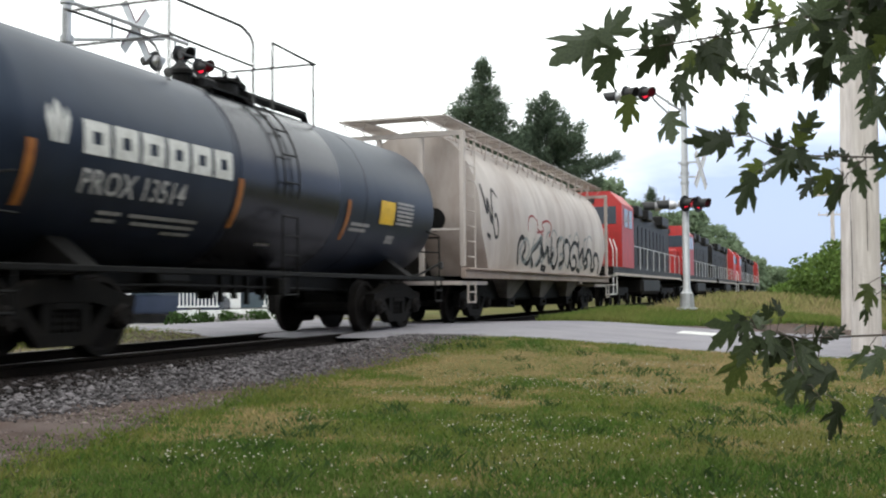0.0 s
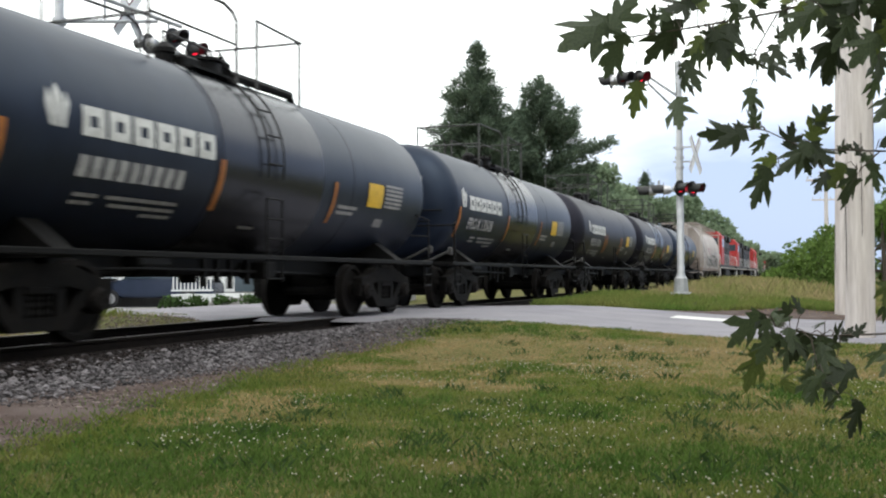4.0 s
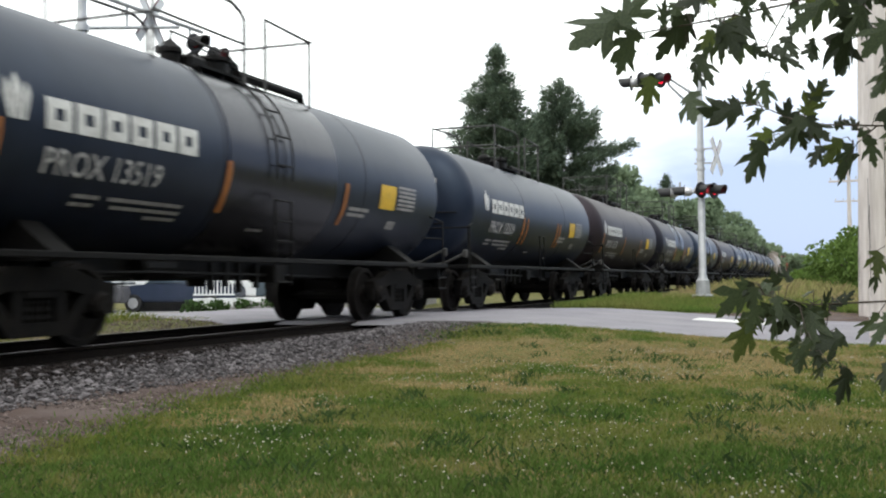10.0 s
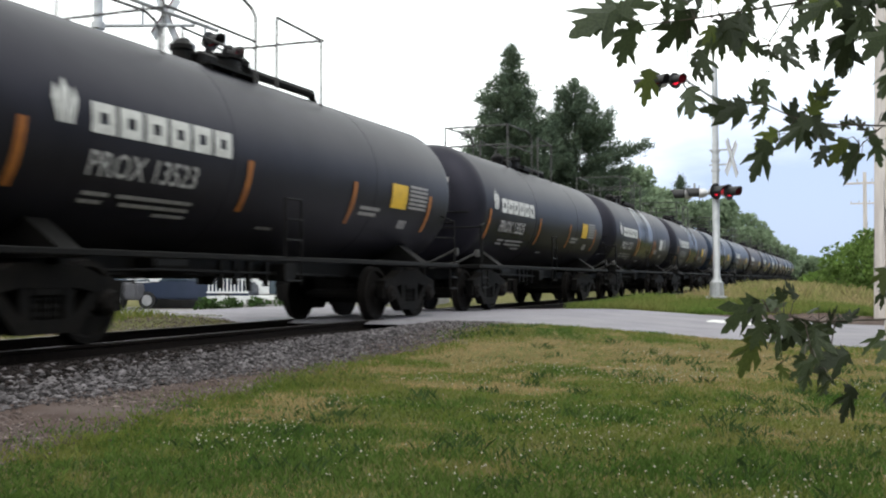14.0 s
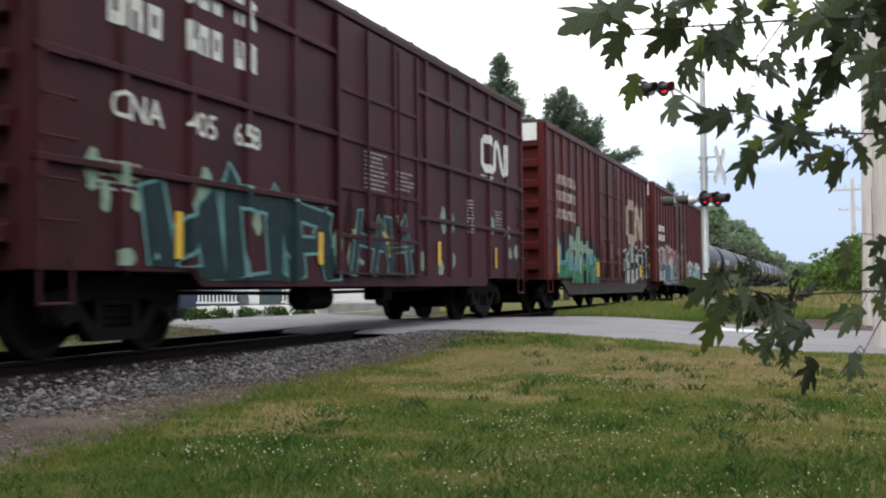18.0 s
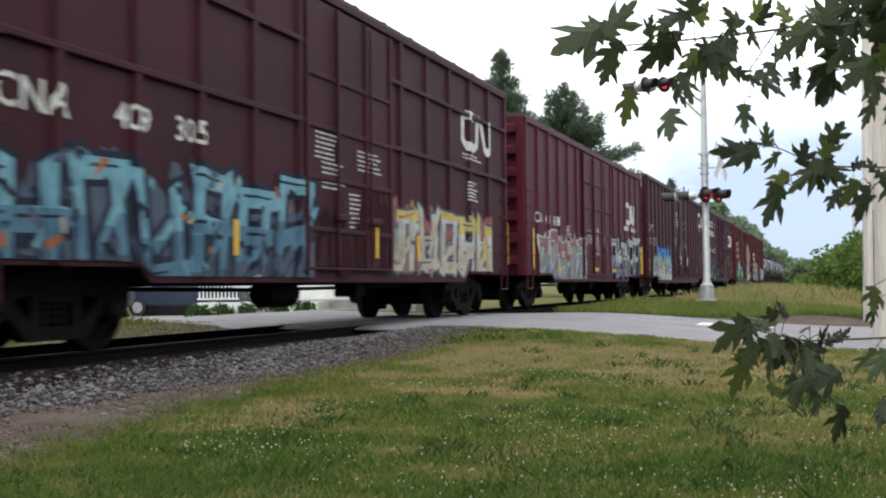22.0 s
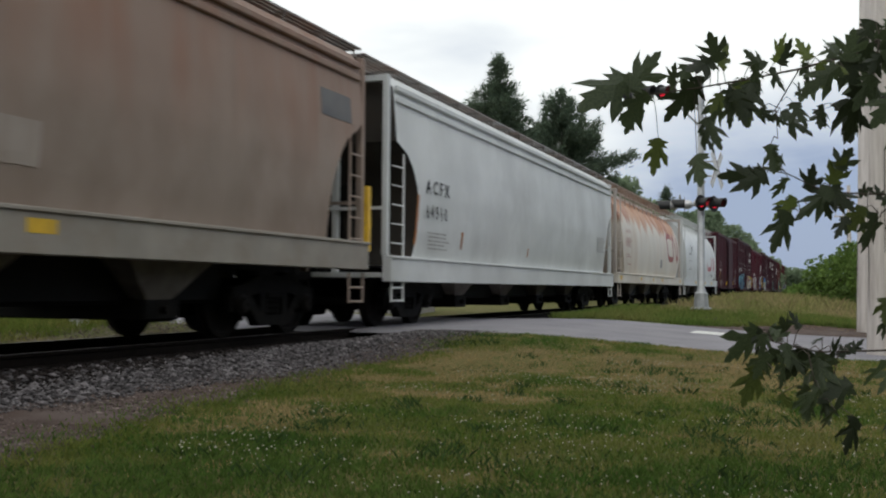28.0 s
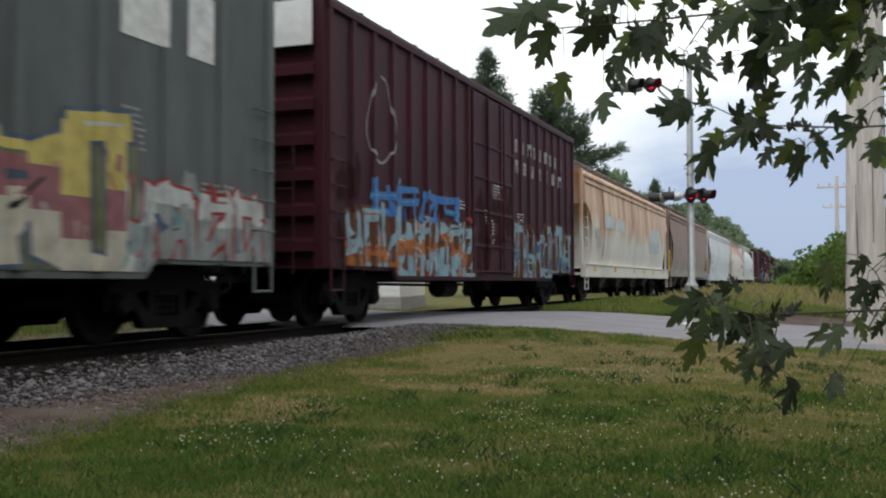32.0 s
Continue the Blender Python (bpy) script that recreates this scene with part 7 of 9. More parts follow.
for k in range(220):
    x, y = 1.1 + 1.6 * rng.random(), 3.0 + 9 * rng.random()
    if k < 4:
        v, f = lumps(np.zeros((1, 3)), np.array([0.046]))
        so = mesh_part("stone", v.tolist(), f.tolist(), STONE, bed)
        stones = [so] if k == 0 else stones + [so]
        so.matrix_basis = pose(x, y, bed_z(x, y) + 0.025, 0, 0, k * 40)
    else:
        share(stones[k % 4], pose(x, y, bed_z(x, y) + 0.025, rng.uniform(-20, 20), rng.uniform(-20, 20), rng.uniform(0, 360)), bed)


def blades(x, y, h, w, lean=0.45, z=None, tip=0.0):
    n = len(x)
    a = rng.uniform(0, 2 * np.pi, n)
    d = rng.uniform(0, 2 * np.pi, n)
    z = on_ground(x, y) if z is None else z
    base = np.stack([x, y, z], -1)
    side = np.stack([np.cos(a), np.sin(a), np.zeros(n)], -1) * (w / 2)[:, None]
    bend = np.stack([np.cos(d), np.sin(d), np.zeros(n)], -1) * (h * lean * rng.random(n))[:, None]
    up = np.stack([np.zeros(n), np.zeros(n), h], -1)
    v = np.stack([base - side, base + side, base + up * 0.6 + bend * 0.35 + side * 0.7, base + up + bend], 1).reshape(-1, 3)
    f = np.array([(0, 1, 2), (0, 2, 3)])[None] + 4 * np.arange(n)[:, None, None]
    return v, f.reshape(-1, 3)


def in_lawn(x, y, soft=0.25):
    e = np.array([lawn_edge(b) for b in y])
    ed = np.array([ROAD_Y0 - 0.03 + 0.22 * noise.noise((a * 1.3, 0, 5)) for a in x])
    return (x > e + rng.normal(0, 1, len(x)) * soft * 0.6) & (y < ed) & ((x > 3.9) | (y < 15.2))


n = 290000
gy_ = 3.0 + 13.2 * rng.random(n)
gx_ = 2.9 + rng.random(n) * (4.0 + 0.55 * gy_)
k = in_lawn(gx_, gy_, 0.5)
gx_, gy_ = gx_[k], gy_[k]
p1 = patch(gx_, gy_, 0.55)
dry = 0.45 * p1 + 0.5 * patch(gx_, gy_, 1.6, 9) + 0.35 * patch(gx_, gy_, 3.7, 15) - 0.02
for px, py, sx_, sy_, amt in ((4.0, 12.4, 1.1, 1.1, 1.0), (7.0, 12.8, 1.7, 2.4, 0.8), (5.4, 8.8, 0.9, 0.8, 0.7), (4.3, 7.2, 0.5, 1.4, 0.6), (5.3, 11.0, 0.5, 0.8, -0.5), (9.5, 13.0, 1.5, 1.6, 0.3), (3.6, 9.6, 0.5, 1.2, 0.35)):
    dry += amt * np.exp(-((gx_ - px) / sx_) ** 2 - ((gy_ - py) / sy_) ** 2)
h = rng.uniform(0.014, 0.042, len(gx_)) * (1 - 0.3 * np.clip(dry * 2, 0, 1))
w = rng.uniform(0.004, 0.009, len(gx_))
DRYM = mat("dry_straw_grass", (0.42, 0.30, 0.155), (0.31, 0.23, 0.11), 0.85, 1.5, vary=0.25, spec=0.05, thin=0.2)
dry = dry * 1.15 + 0.12 * np.clip((gy_ - 8.5) / 3, -1, 1) - 0.02
green = dry + rng.normal(0, 0.2, len(dry)) < 0.42
straw = ~green
lush = patch(gx_, gy_, 0.8, 61) + 0.6 * patch(gx_, gy_, 2.6, 71) + rng.normal(0, 0.16, len(dry)) - 0.5 * np.clip(dry, 0, 1) + 0.3 * np.clip((8.0 - gy_) / 2.5, -0.6, 1)
deep = green & (lush > 0.16)
h = h * (1 + 0.35 * deep)
DEEPM = mat("deep_green_grass_blades", (0.066, 0.128, 0.026), (0.098, 0.155, 0.036), 0.75, 1.2, vary=0.3, spec=0.05, thin=0.3)
v, f = blades(gx_[deep], gy_[deep], h[deep], w[deep] * 1.2, 1.0)
soup("deep_green_grass", v, f, DEEPM, "deeper green grass in tufts and patches", "grass")
green &= ~deep
v, f = blades(gx_[green], gy_[green], h[green], w[green], 1.1)
soup("lawn_grass", v, f, GRASSM, "short mown green grass", "grass")
# rank grass along the edge of the path
n = 6500
ey = 2.5 + 12.5 * rng.random(n)
ex = np.array([lawn_edge(b) for b in ey]) + rng.normal(0.14, 0.2, n)
k = patch(ex, ey, 1.8, 81) > -0.15
ex, ey = ex[k], ey[k]
v, f = blades(ex, ey, rng.uniform(0.02, 0.07, len(ex)), rng.uniform(0.005, 0.011, len(ex)), 1.0)
soup("edge_grass", v, f, GRASSM, "ragged grass along the edge of the path", "grass")
v, f = blades(gx_[straw], gy_[straw], h[straw] * 0.8, w[straw], 0.9)
soup("dry_grass", v, f, DRYM, "dry tan straw patches in the lawn", "grass")
# thinner, coarser grass over the rest of the lawn
n = 60000
ox, oy = rng.uniform(3.5, 17, n), rng.uniform(-6, 15.8, n)
k = in_lawn(ox, oy) & ((oy < 3.1) | (ox > 6.8 + 0.55 * oy))
ox, oy = ox[k], oy[k]
v, f = blades(ox, oy, rng.uniform(0.02, 0.05, len(ox)), rng.uniform(0.008, 0.018, len(ox)), 1.0)
soup("outer_lawn_grass", v, f, GRASSM, "short grass over the outer lawn", "grass")
# tufts of taller grass and plantain
n = 130
ux, uy = 4.2 + 7.5 * rng.random(n), 4.6 + 9.5 * rng.random(n)
k = in_lawn(ux, uy) & (ux > 4.6)
ux, uy = np.repeat(ux[k], 34), np.repeat(uy[k], 34)
ux, uy = ux + rng.normal(0, 0.07, len(ux)), uy + rng.normal(0, 0.09, len(uy))
v, f = blades(ux, uy, rng.uniform(0.03, 0.085, len(ux)), rng.uniform(0.006, 0.016, len(ux)), 1.3)
soup("grass_tufts", v, f, WEEDM, "bluish green tufts of taller grass in the lawn", "grass")
# ragged weeds along the road edge and the tip of the lawn
n = 1700
wx, wy = 2.5 + 1.5 * rng.random(n) ** 1.4, 12.9 + 2.6 * rng.random(n)
k = in_lawn(wx, wy, 0.5) & (patch(wx, wy, 0.9, 4) > -0.12)
wx, wy = wx[k], wy[k]
v, f = blades(wx, wy, rng.uniform(0.03, 0.07, len(wx)), rng.uniform(0.015, 0.035, len(wx)), 1.6)
soup("edge_weeds", v, f, WEEDM, "low green weeds at the lawn's edge", "weeds")
n = 20000
wx, wy = 3.6 + 8.4 * rng.random(n), 3.2 + 11.3 * rng.random(n) ** 1.25
k = in_lawn(wx, wy) & (patch(wx, wy, 0.9, 14) + 0.5 * patch(wx, wy, 3.0, 17) + 0.25 * (wy < 7.5) > 0.26)
wx, wy = wx[k], wy[k]
v, f = blades(wx, wy, rng.uniform(0.015, 0.04, len(wx)), rng.uniform(0.008, 0.02, len(wx)), 1.8)
soup("clover_leaves", v, f, WEEDM, "dark green clover among the grass", "clover")
n = 8500
cx_, cy_ = 4.4 + rng.random(n) * 8.5, 4.5 + 9 * rng.random(n) ** 1.2
k = in_lawn(cx_, cy_) & (patch(cx_, cy_, 0.7, 21) + rng.normal(0, 0.2, n) > 0.16) & (cx_ > 5.2 - 0.1 * cy_)
cx_, cy_ = cx_[k], cy_[k]
size = rng.uniform(0.004, 0.0085, len(cx_))
v, f = lumps(np.stack([cx_, cy_, on_ground(cx_, cy_) + rng.uniform(0.03, 0.06, len(cx_))], -1), size, 0.9)
soup("clover_blossoms", v, f, CLOVER, "small white clover blossoms in the lawn", "clover")
# far side strip of grass, verge and tall meadow beyond the road
n = 34000
tx, ty = -rng.uniform(1.9, 12, n), rng.uniform(8, 16.4, n)
k = patch(tx, ty, 0.5, 3) + 0.25 * np.clip(-4 - tx, -2, 1) > -0.05
v, f = blades(tx[k], ty[k], rng.uniform(0.02, 0.06, k.sum()), rng.uniform(0.008, 0.015, k.sum()), 1.2)
k2 = 2 * (len(f) * 2 // 5)
soup("far_dry_grass", v, f[k2:], DRYM, "dry thin grass on the far side of the track", "grass")
soup("far_verge_grass", v, f[:k2], GRASSM, "thin grass on the far side of the track", "grass")
n = 16000
tx, ty = -rng.uniform(3.2, 14.0, n), rng.uniform(10.5, 15.9, n)
k = patch(tx, ty, 0.9, 33) > -0.3
tx, ty = tx[k], ty[k]
v, f = blades(tx, ty, (0.06 + 0.32 * np.clip((-2.6 - tx) / 4.5, 0, 1) * np.clip((ty - 10) / 3.5, 0.1, 1)) * rng.uniform(0.5, 1.25, len(tx)), rng.uniform(0.01, 0.022, len(tx)), 0.9)
soup("far_rank_grass", v, f, GRASSM, "rank uncut grass on the far side of the track", "grass")
n = 26000
tx = rng.uniform(2.2, 12.5, n)
ty = ROAD_Y1 + 0.25 + 2.2 * np.clip((tx - 5.5) / 2.5, 0, 1) + 6 * rng.random(n) ** 1.4
v, f = blades(tx, ty, rng.uniform(0.06, 0.2, n), rng.uniform(0.012, 0.025, n), 0.8)
soup("verge_grass", v, f, VERGEM, "green verge grass beside the road", "grass")
n = 42000
ty = ROAD_Y1 + 3.2 + 60 * rng.random(n) ** 1.7
tx = 3.4 + rng.random(n) * (9.5 + 0.05 * ty)
k = (ty > ROAD_Y1 + 3.4 + 1.6 * np.sin(tx * 0.9) + 1.4 * patch(tx, ty, 0.4, 31)) & (tx > 4.4 - 0.02 * (ty - 27))
tx, ty = tx[k], ty[k]
tall = (0.16 + 0.34 * np.clip((ty - ROAD_Y1 - 3) / 9, 0, 1)) * (1 + 0.5 * patch(tx, ty, 0.35, 41))
v, f = blades(tx, ty, tall * rng.uniform(0.6, 1.25, len(tx)), rng.uniform(0.014, 0.035, len(tx)), 0.7)
soup("meadow_grass", v, f, TALLM, "tall seeding meadow grass beside the track", "grass")
n = 9000
tx, ty = rng.uniform(5.5, 13, n), ROAD_Y1 + 0.7 + 2.2 * rng.random(n)
v, f = blades(tx, ty, rng.uniform(0.01, 0.03, n), rng.uniform(0.02, 0.05, n), 2.0)
soup("straw_litter", v, f, DRYM, "dry cuttings along the road's edge", "straw")
sheet("road_shoulder", steps((5.5, 14, 0.5)), [ROAD_Y1 - 0.02, ROAD_Y1 + 0.4, ROAD_Y1 + 0.9, ROAD_Y1 + 1.8, ROAD_Y1 + 2.9], lambda x, y: max(ground_z(x, y), road_z(x) - 0.01) + 0.02, PATHM, "sandy brown shoulder of the road", category="shoulder")


# ---- trees ----
def foliage(centres, radii, per, size, material, name, parent, aspect=1.0, droop=0.0, squash=0.8, label="", slim=0.55):
    """A crown of many small leaf faces in uneven clumps."""
    P = []
    for c, r in zip(centres, radii):
        n = max(6, int(per * r * r))
        d = rng.normal(0, 1, (n, 3))
        d /= np.linalg.norm(d, axis=1)[:, None]
        rad = r * rng.uniform(0.45, 1.08, n) ** 0.6
        q = np.array(c)[None] + d * rad[:, None] * np.array([1, 1, squash])
        P.append(q)
    P = np.concatenate(P)
    n = len(P)
    a = rng.normal(0, 1, (n, 3))
    a /= np.linalg.norm(a, axis=1)[:, None]
    b = np.cross(a, rng.normal(0, 1, (n, 3)))
    b /= np.linalg.norm(b, axis=1)[:, None]
    s = size * rng.uniform(0.6, 1.35, n)
    a, b = a * (s * aspect)[:, None], b * (s * slim)[:, None]
    a[:, 2] -= droop * s
    v = np.stack([P - a, P + b, P + a, P - b], 1).reshape(-1, 3)
    f = (np.arange(4)[None] + 4 * np.arange(n)[:, None])
    ob = soup(name, v, f, material, label, "", parent, kind="")
    return ob


def trunk(parent, h, r, lean=(0, 0), limbs=()):
    bm = bmesh.new()
    tube(bm, [(lean[0] * k / 6, lean[1] * k / 6, h * k / 6 - 0.1) for k in range(7)], r, 9, r * 0.25)
    part("trunk", bm, BARKM, parent, smooth=True)
    for p0, p1, rr in limbs:
        bm = bmesh.new()
        mid = (Vector(p0) + Vector(p1)) / 2 + Vector((0, 0, 0.1 * (Vector(p1) - Vector(p0)).length))
        tube(bm, [p0, mid, p1], rr, 6, rr * 0.3)
        part("limb", bm, BARKM, parent)


def broadleaf(x, y, h, w, seed, material=CROWN, label="dense green broadleaf tree in full leaf", low=0.25, name="tree", leaf=0.28, group="trees along the track"):
    rnd = random.Random(seed)
    t = thing(name, label, name, pose(x, y, ground_z(x, y)), group)
    cs, rs, limbs = [], [], []
    for k in range(16):
        zz = h * (low + (1 - low) * rnd.random() ** 0.9)
        e = (zz / h - low) / (1 - low)
        ww = w / 2 * math.sqrt(max(0.05, 1 - (2 * e - 0.9) ** 2 * 0.8))
        a = rnd.uniform(0, 6.28)
        r = rnd.uniform(0.16, 0.26) * w
        c = (ww * 0.72 * math.cos(a), ww * 0.72 * math.sin(a), min(zz, h - r * 0.7))
        cs.append(c)
        rs.append(r)
        if k < 5:
            limbs.append(((0, 0, h * (0.2 + 0.1 * k)), c, 0.03 * w / 2))
    cs.append((0, 0, h - 0.2 * w))
    rs.append(0.2 * w)
    trunk(t, h * 0.85, 0.035 * h, (rnd.uniform(-0.3, 0.3), rnd.uniform(-0.3, 0.3)), limbs)
    foliage(cs, rs, 105 / (leaf * 3.2) ** 1.2, leaf, material, "crown", t)
    return t


def pine(x, y, h, w, seed, label, whorls=22, sparse=0.0, tip=0.35, up=0.15, full=2.0):
    """A conifer: a straight trunk, whorls of limbs and tufts of needles along each."""
    rnd = random.Random(seed)
    t = thing("pine_tree", label, "pine tree", pose(x, y, ground_z(x, y)), "pine trees behind the track")
    bm = bmesh.new()
    tube(bm, [(0, 0, -0.1), (0.05, 0, h * 0.5), (0, 0, h)], 0.26, 9, 0.03)
    part("trunk", bm, BARKM, t, smooth=True)
    bm = bmesh.new()
    cs, rs, ds = [], [], []
    for k in range(whorls):
        e = (k + 0.5 + rnd.uniform(-0.3, 0.3)) / whorls
        zz = h * (0.12 + 0.86 * e)
        L = w / 2 * (min(1.0, (1 - e) * full) ** 0.72 + tip * 0.10) * rnd.uniform(0.75, 1.12)
        n = 7 if e < 0.8 else 5
        a0 = rnd.uniform(0, 6.28)
        for j in range(n):
            if rnd.random() < sparse:
                continue
            a = a0 + j * 6.28 / n + rnd.uniform(-0.25, 0.25)
            Lj = L * rnd.uniform(0.65, 1.15)
            p1 = Vector((Lj * math.cos(a), Lj * math.sin(a), zz + Lj * up * rnd.uniform(0.3, 1.6)))
            tube(bm, [(0, 0, zz), (p1.x * 0.5, p1.y * 0.5, zz + Lj * up * 0.25), p1], 0.045, 4, 0.012, caps=False)
            m = max(3, int(Lj / 0.24))
            for i in range(m):
                q = (i + 0.8) / m
                if q < 0.2 and e < 0.8:
                    continue
                cs.append((p1.x * q + rnd.uniform(-0.12, 0.12), p1.y * q + rnd.uniform(-0.12, 0.12), zz + (p1.z - zz) * q * q + rnd.uniform(-0.2, 0.25)))
                rs.append(rnd.uniform(0.3, 0.5) * (1.0 if e < 0.85 else 0.8))
                ds.append((math.cos(a), math.sin(a), up + 0.35))
    for q in range(6):
        cs.append((0, 0, h - 0.1 * q))
        rs.append(0.3)
        ds.append((0, 0, 1.2))
    part("limbs", bm, BARKM, t, "thin dark limbs")
    # sprays of needles: thin blades that fan outward from each tuft
    C, D = np.array(cs), np.array(ds)
    m = 42
    n = len(C) * m
    c, d = np.repeat(C, m, 0), np.repeat(D, m, 0)
    v = d + rng.normal(0, 0.55, (n, 3))
    v /= np.linalg.norm(v, axis=1)[:, None]
    ln = rng.uniform(0.22, 0.5, n) * np.repeat(np.array(rs), m) / 0.4
    p0 = c + rng.normal(0, 0.2, (n, 3))
    w = np.cross(v, rng.normal(0, 1, (n, 3)))
    w *= (0.035 * rng.uniform(0.7, 1.4, n) / np.linalg.norm(w, axis=1))[:, None]
    p1 = p0 + v * ln[:, None]
    q = np.stack([p0 - w, p0 + w, p1 + w * 0.35, p1 - w * 0.35], 1).reshape(-1, 3)
    soup("needles", q, np.arange(4)[None] + 4 * np.arange(n)[:, None], NEEDLE, "", "", t, kind="")
    return t


pine(-14.1, 71.2, 18.0, 6.7, 3, "tall dense dark green spruce behind the track", whorls=26)
pine(-10.9, 77.6, 16.4, 9.6, 5, "tall ragged white pine with spreading limbs", whorls=23, sparse=0.08, up=0.3, full=2.3)
pine(-15.6, 75.0, 13.0, 6.4, 8, "dark spruce close behind a taller one", whorls=20)
pine(-8.8, 119.0, 12.6, 3.2, 11, "small dark spruce among broadleaf trees", whorls=14)
# far broadleaf trees wear the foliage colour paled for haze
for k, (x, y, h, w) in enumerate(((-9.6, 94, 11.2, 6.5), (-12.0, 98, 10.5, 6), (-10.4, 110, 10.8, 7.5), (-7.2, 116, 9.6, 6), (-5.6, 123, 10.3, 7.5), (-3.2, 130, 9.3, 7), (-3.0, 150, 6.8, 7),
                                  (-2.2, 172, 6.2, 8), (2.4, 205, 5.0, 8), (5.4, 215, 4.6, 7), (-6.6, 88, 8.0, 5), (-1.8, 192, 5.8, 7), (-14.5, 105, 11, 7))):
    broadleaf(x, y, h, w, 20 + k, HAZECROWN, leaf=0.30 if y < 140 else 0.45)
for k, (x, y, h, w, m, lab) in enumerate(((8.75, 49, 2.5, 2.6, BUSHM, "bright green leafy bush beside the meadow"), (9.7, 46, 3.0, 2.9, BUSHM, "large bright green bush behind a utility pole"), (11.4, 43, 4.0, 4.0, BUSHM, "tall green bush beside the road"),
                                          (7.2, 70, 1.2, 2.6, BUSHM, "low green scrub near the track"), (6.4, 86, 1.2, 2.6, BUSHM, "low green scrub near the track"), (8.6, 62, 1.7, 3.0, BUSHM, "green scrub behind the meadow"), (13.6, 46, 5.5, 5.0, CROWN, "green broadleaf shrub near the road"), (8.0, 98, 1.8, 4.0, CROWN, "far green scrub beside the track"), (7.4, 120, 2.0, 4, CROWN, "far green scrub beside the track"))):
    broadleaf(x, y, h, w, 60 + k, m, lab, low=0.05, name="bush", leaf=0.105 if y < 60 else 0.25, group="bushes by the meadow")
# the maple beside the camera; three of its limbs reach to the boughs
BOUGH_ROOTS = [((9.0, 2.63, 1.46), 0.03), ((8.95, 2.68, 0.98), 0.022), ((8.84, 2.50, 0.57), 0.022)]
maple = thing("maple_tree", "large green maple standing over the lawn", "tree", pose(11.6, 1.4, ground_z(11.6, 1.4)))
rnd = random.Random(12)
cs, rs, limbs = [], [], []
for k in range(34):
    a, q = rnd.uniform(0, 6.28), rnd.random() ** 0.6
    c = (3.6 * q * math.cos(a) + 0.8, 3.0 * q * math.sin(a) - 2.6, 4.2 + 4.6 * rnd.random() * (1.1 - 0.5 * q))
    cs.append(c)
    rs.append(rnd.uniform(0.8, 1.3))
    if k < 8:
        limbs.append(((0, 0, 2.2 + 0.3 * k), c, 0.06))
for p1, r in BOUGH_ROOTS:
    limbs.append(((0.02, -0.03, 1.2 if p1[2] < 1.6 else 1.9), tuple(p1[i] - maple.matrix_basis.translation[i] for i in range(3)), r))
trunk(maple, 7.0, 0.24, (0.2, -0.3), limbs)
foliage(cs, rs, 190, 0.13, CROWN, "crown", maple)
# trees that close the place behind the camera
for k in range(16):
    a = k / 15
    broadleaf(21 + 6 * math.sin(k * 2.1) ** 2 + 4 * a, 30 - 95 * a, 9 + 3 * math.sin(k * 1.7), 9, 200 + k, label="green garden tree behind the lawn", leaf=0.7, low=0.02, group="trees behind the lawn")
# woods that close the distance
rnd = random.Random(4)
cs, rs = [], []
for k in range(420):
    a = k / 420
    x = -420 + 840 * a
    y = 330 + 40 * rnd.random() + 0.0006 * x * x
    if abs(x) < 7:
        continue
    hh = rnd.uniform(5, 11) if x < -8 else rnd.uniform(2.5, 5.5)
    cs += [(x, y, hh * 0.4), (x + rnd.uniform(-3, 3), y, hh * 0.8)]
    rs += [hh * 0.45, hh * 0.3]
# the woods' haze is in the leaf colour too
ob = foliage(cs, rs, 4.0, 1.0, HAZECROWN, "far_woods", None)
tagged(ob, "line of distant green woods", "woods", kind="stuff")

# ---- crossing signals ----
def flasher(parent, p, az, lit, size=0.21):
    """One lamp: housing, black background disc, red lens and hood, facing the heading az (degrees)."""
    m = Matrix.Translation(p) @ pose(0, 0, 0, 0, 0, az)      # local +x is the way it faces
    bm = bmesh.new()
    lathe(bm, [(-0.20, 0.03), (-0.19, 0.08), (-0.12, 0.115), (-0.02, 0.125), (0.0, 0.125)], 18, "x")
    head = part("lamp_housing", bm, ALU, parent, m=m, smooth=True, label="silver cast lamp housing")
    bm = bmesh.new()
    lathe(bm, [(0.0, 0.02), (0.0, size), (0.012, size), (0.012, 0.02)], 28, "x")
    part("background_disc", bm, LAMPBLACK, head, "round black background")
    bm = bmesh.new()
    lathe(bm, [(0.012, 0.105), (0.03, 0.10), (0.045, 0.07), (0.05, 0.01)], 18, "x")
    part("lens", bm, REDLIT if lit else REDDIM, head, "glowing red lens" if lit else "dark red lens")
    bm = bmesh.new()
    k = 18
    for i in range(k):
        a0, a1 = radians(-40 + 260 * i / k), radians(-40 + 260 * (i + 1) / k)
        q = []
        for r in (0.125, 0.137):
            for a in (a0, a1):
                for d in (0.012, 0.30):
                    dd = d if d < 0.1 else 0.30 + 0.05 * math.sin((a0 + a1) / 2)
                    q.append(bm.verts.new((dd, r * math.cos(a), r * math.sin(a))))
        for fc in ((0, 1, 3, 2), (4, 6, 7, 5), (1, 5, 7, 3), (0, 2, 6, 4)):
            bm.faces.new([q[j] for j in fc])
    bmesh.ops.remove_doubles(bm, verts=bm.verts[:], dist=0.0005)
    part("hood", bm, LAMPBLACK, head, "black visor hood")
    return head


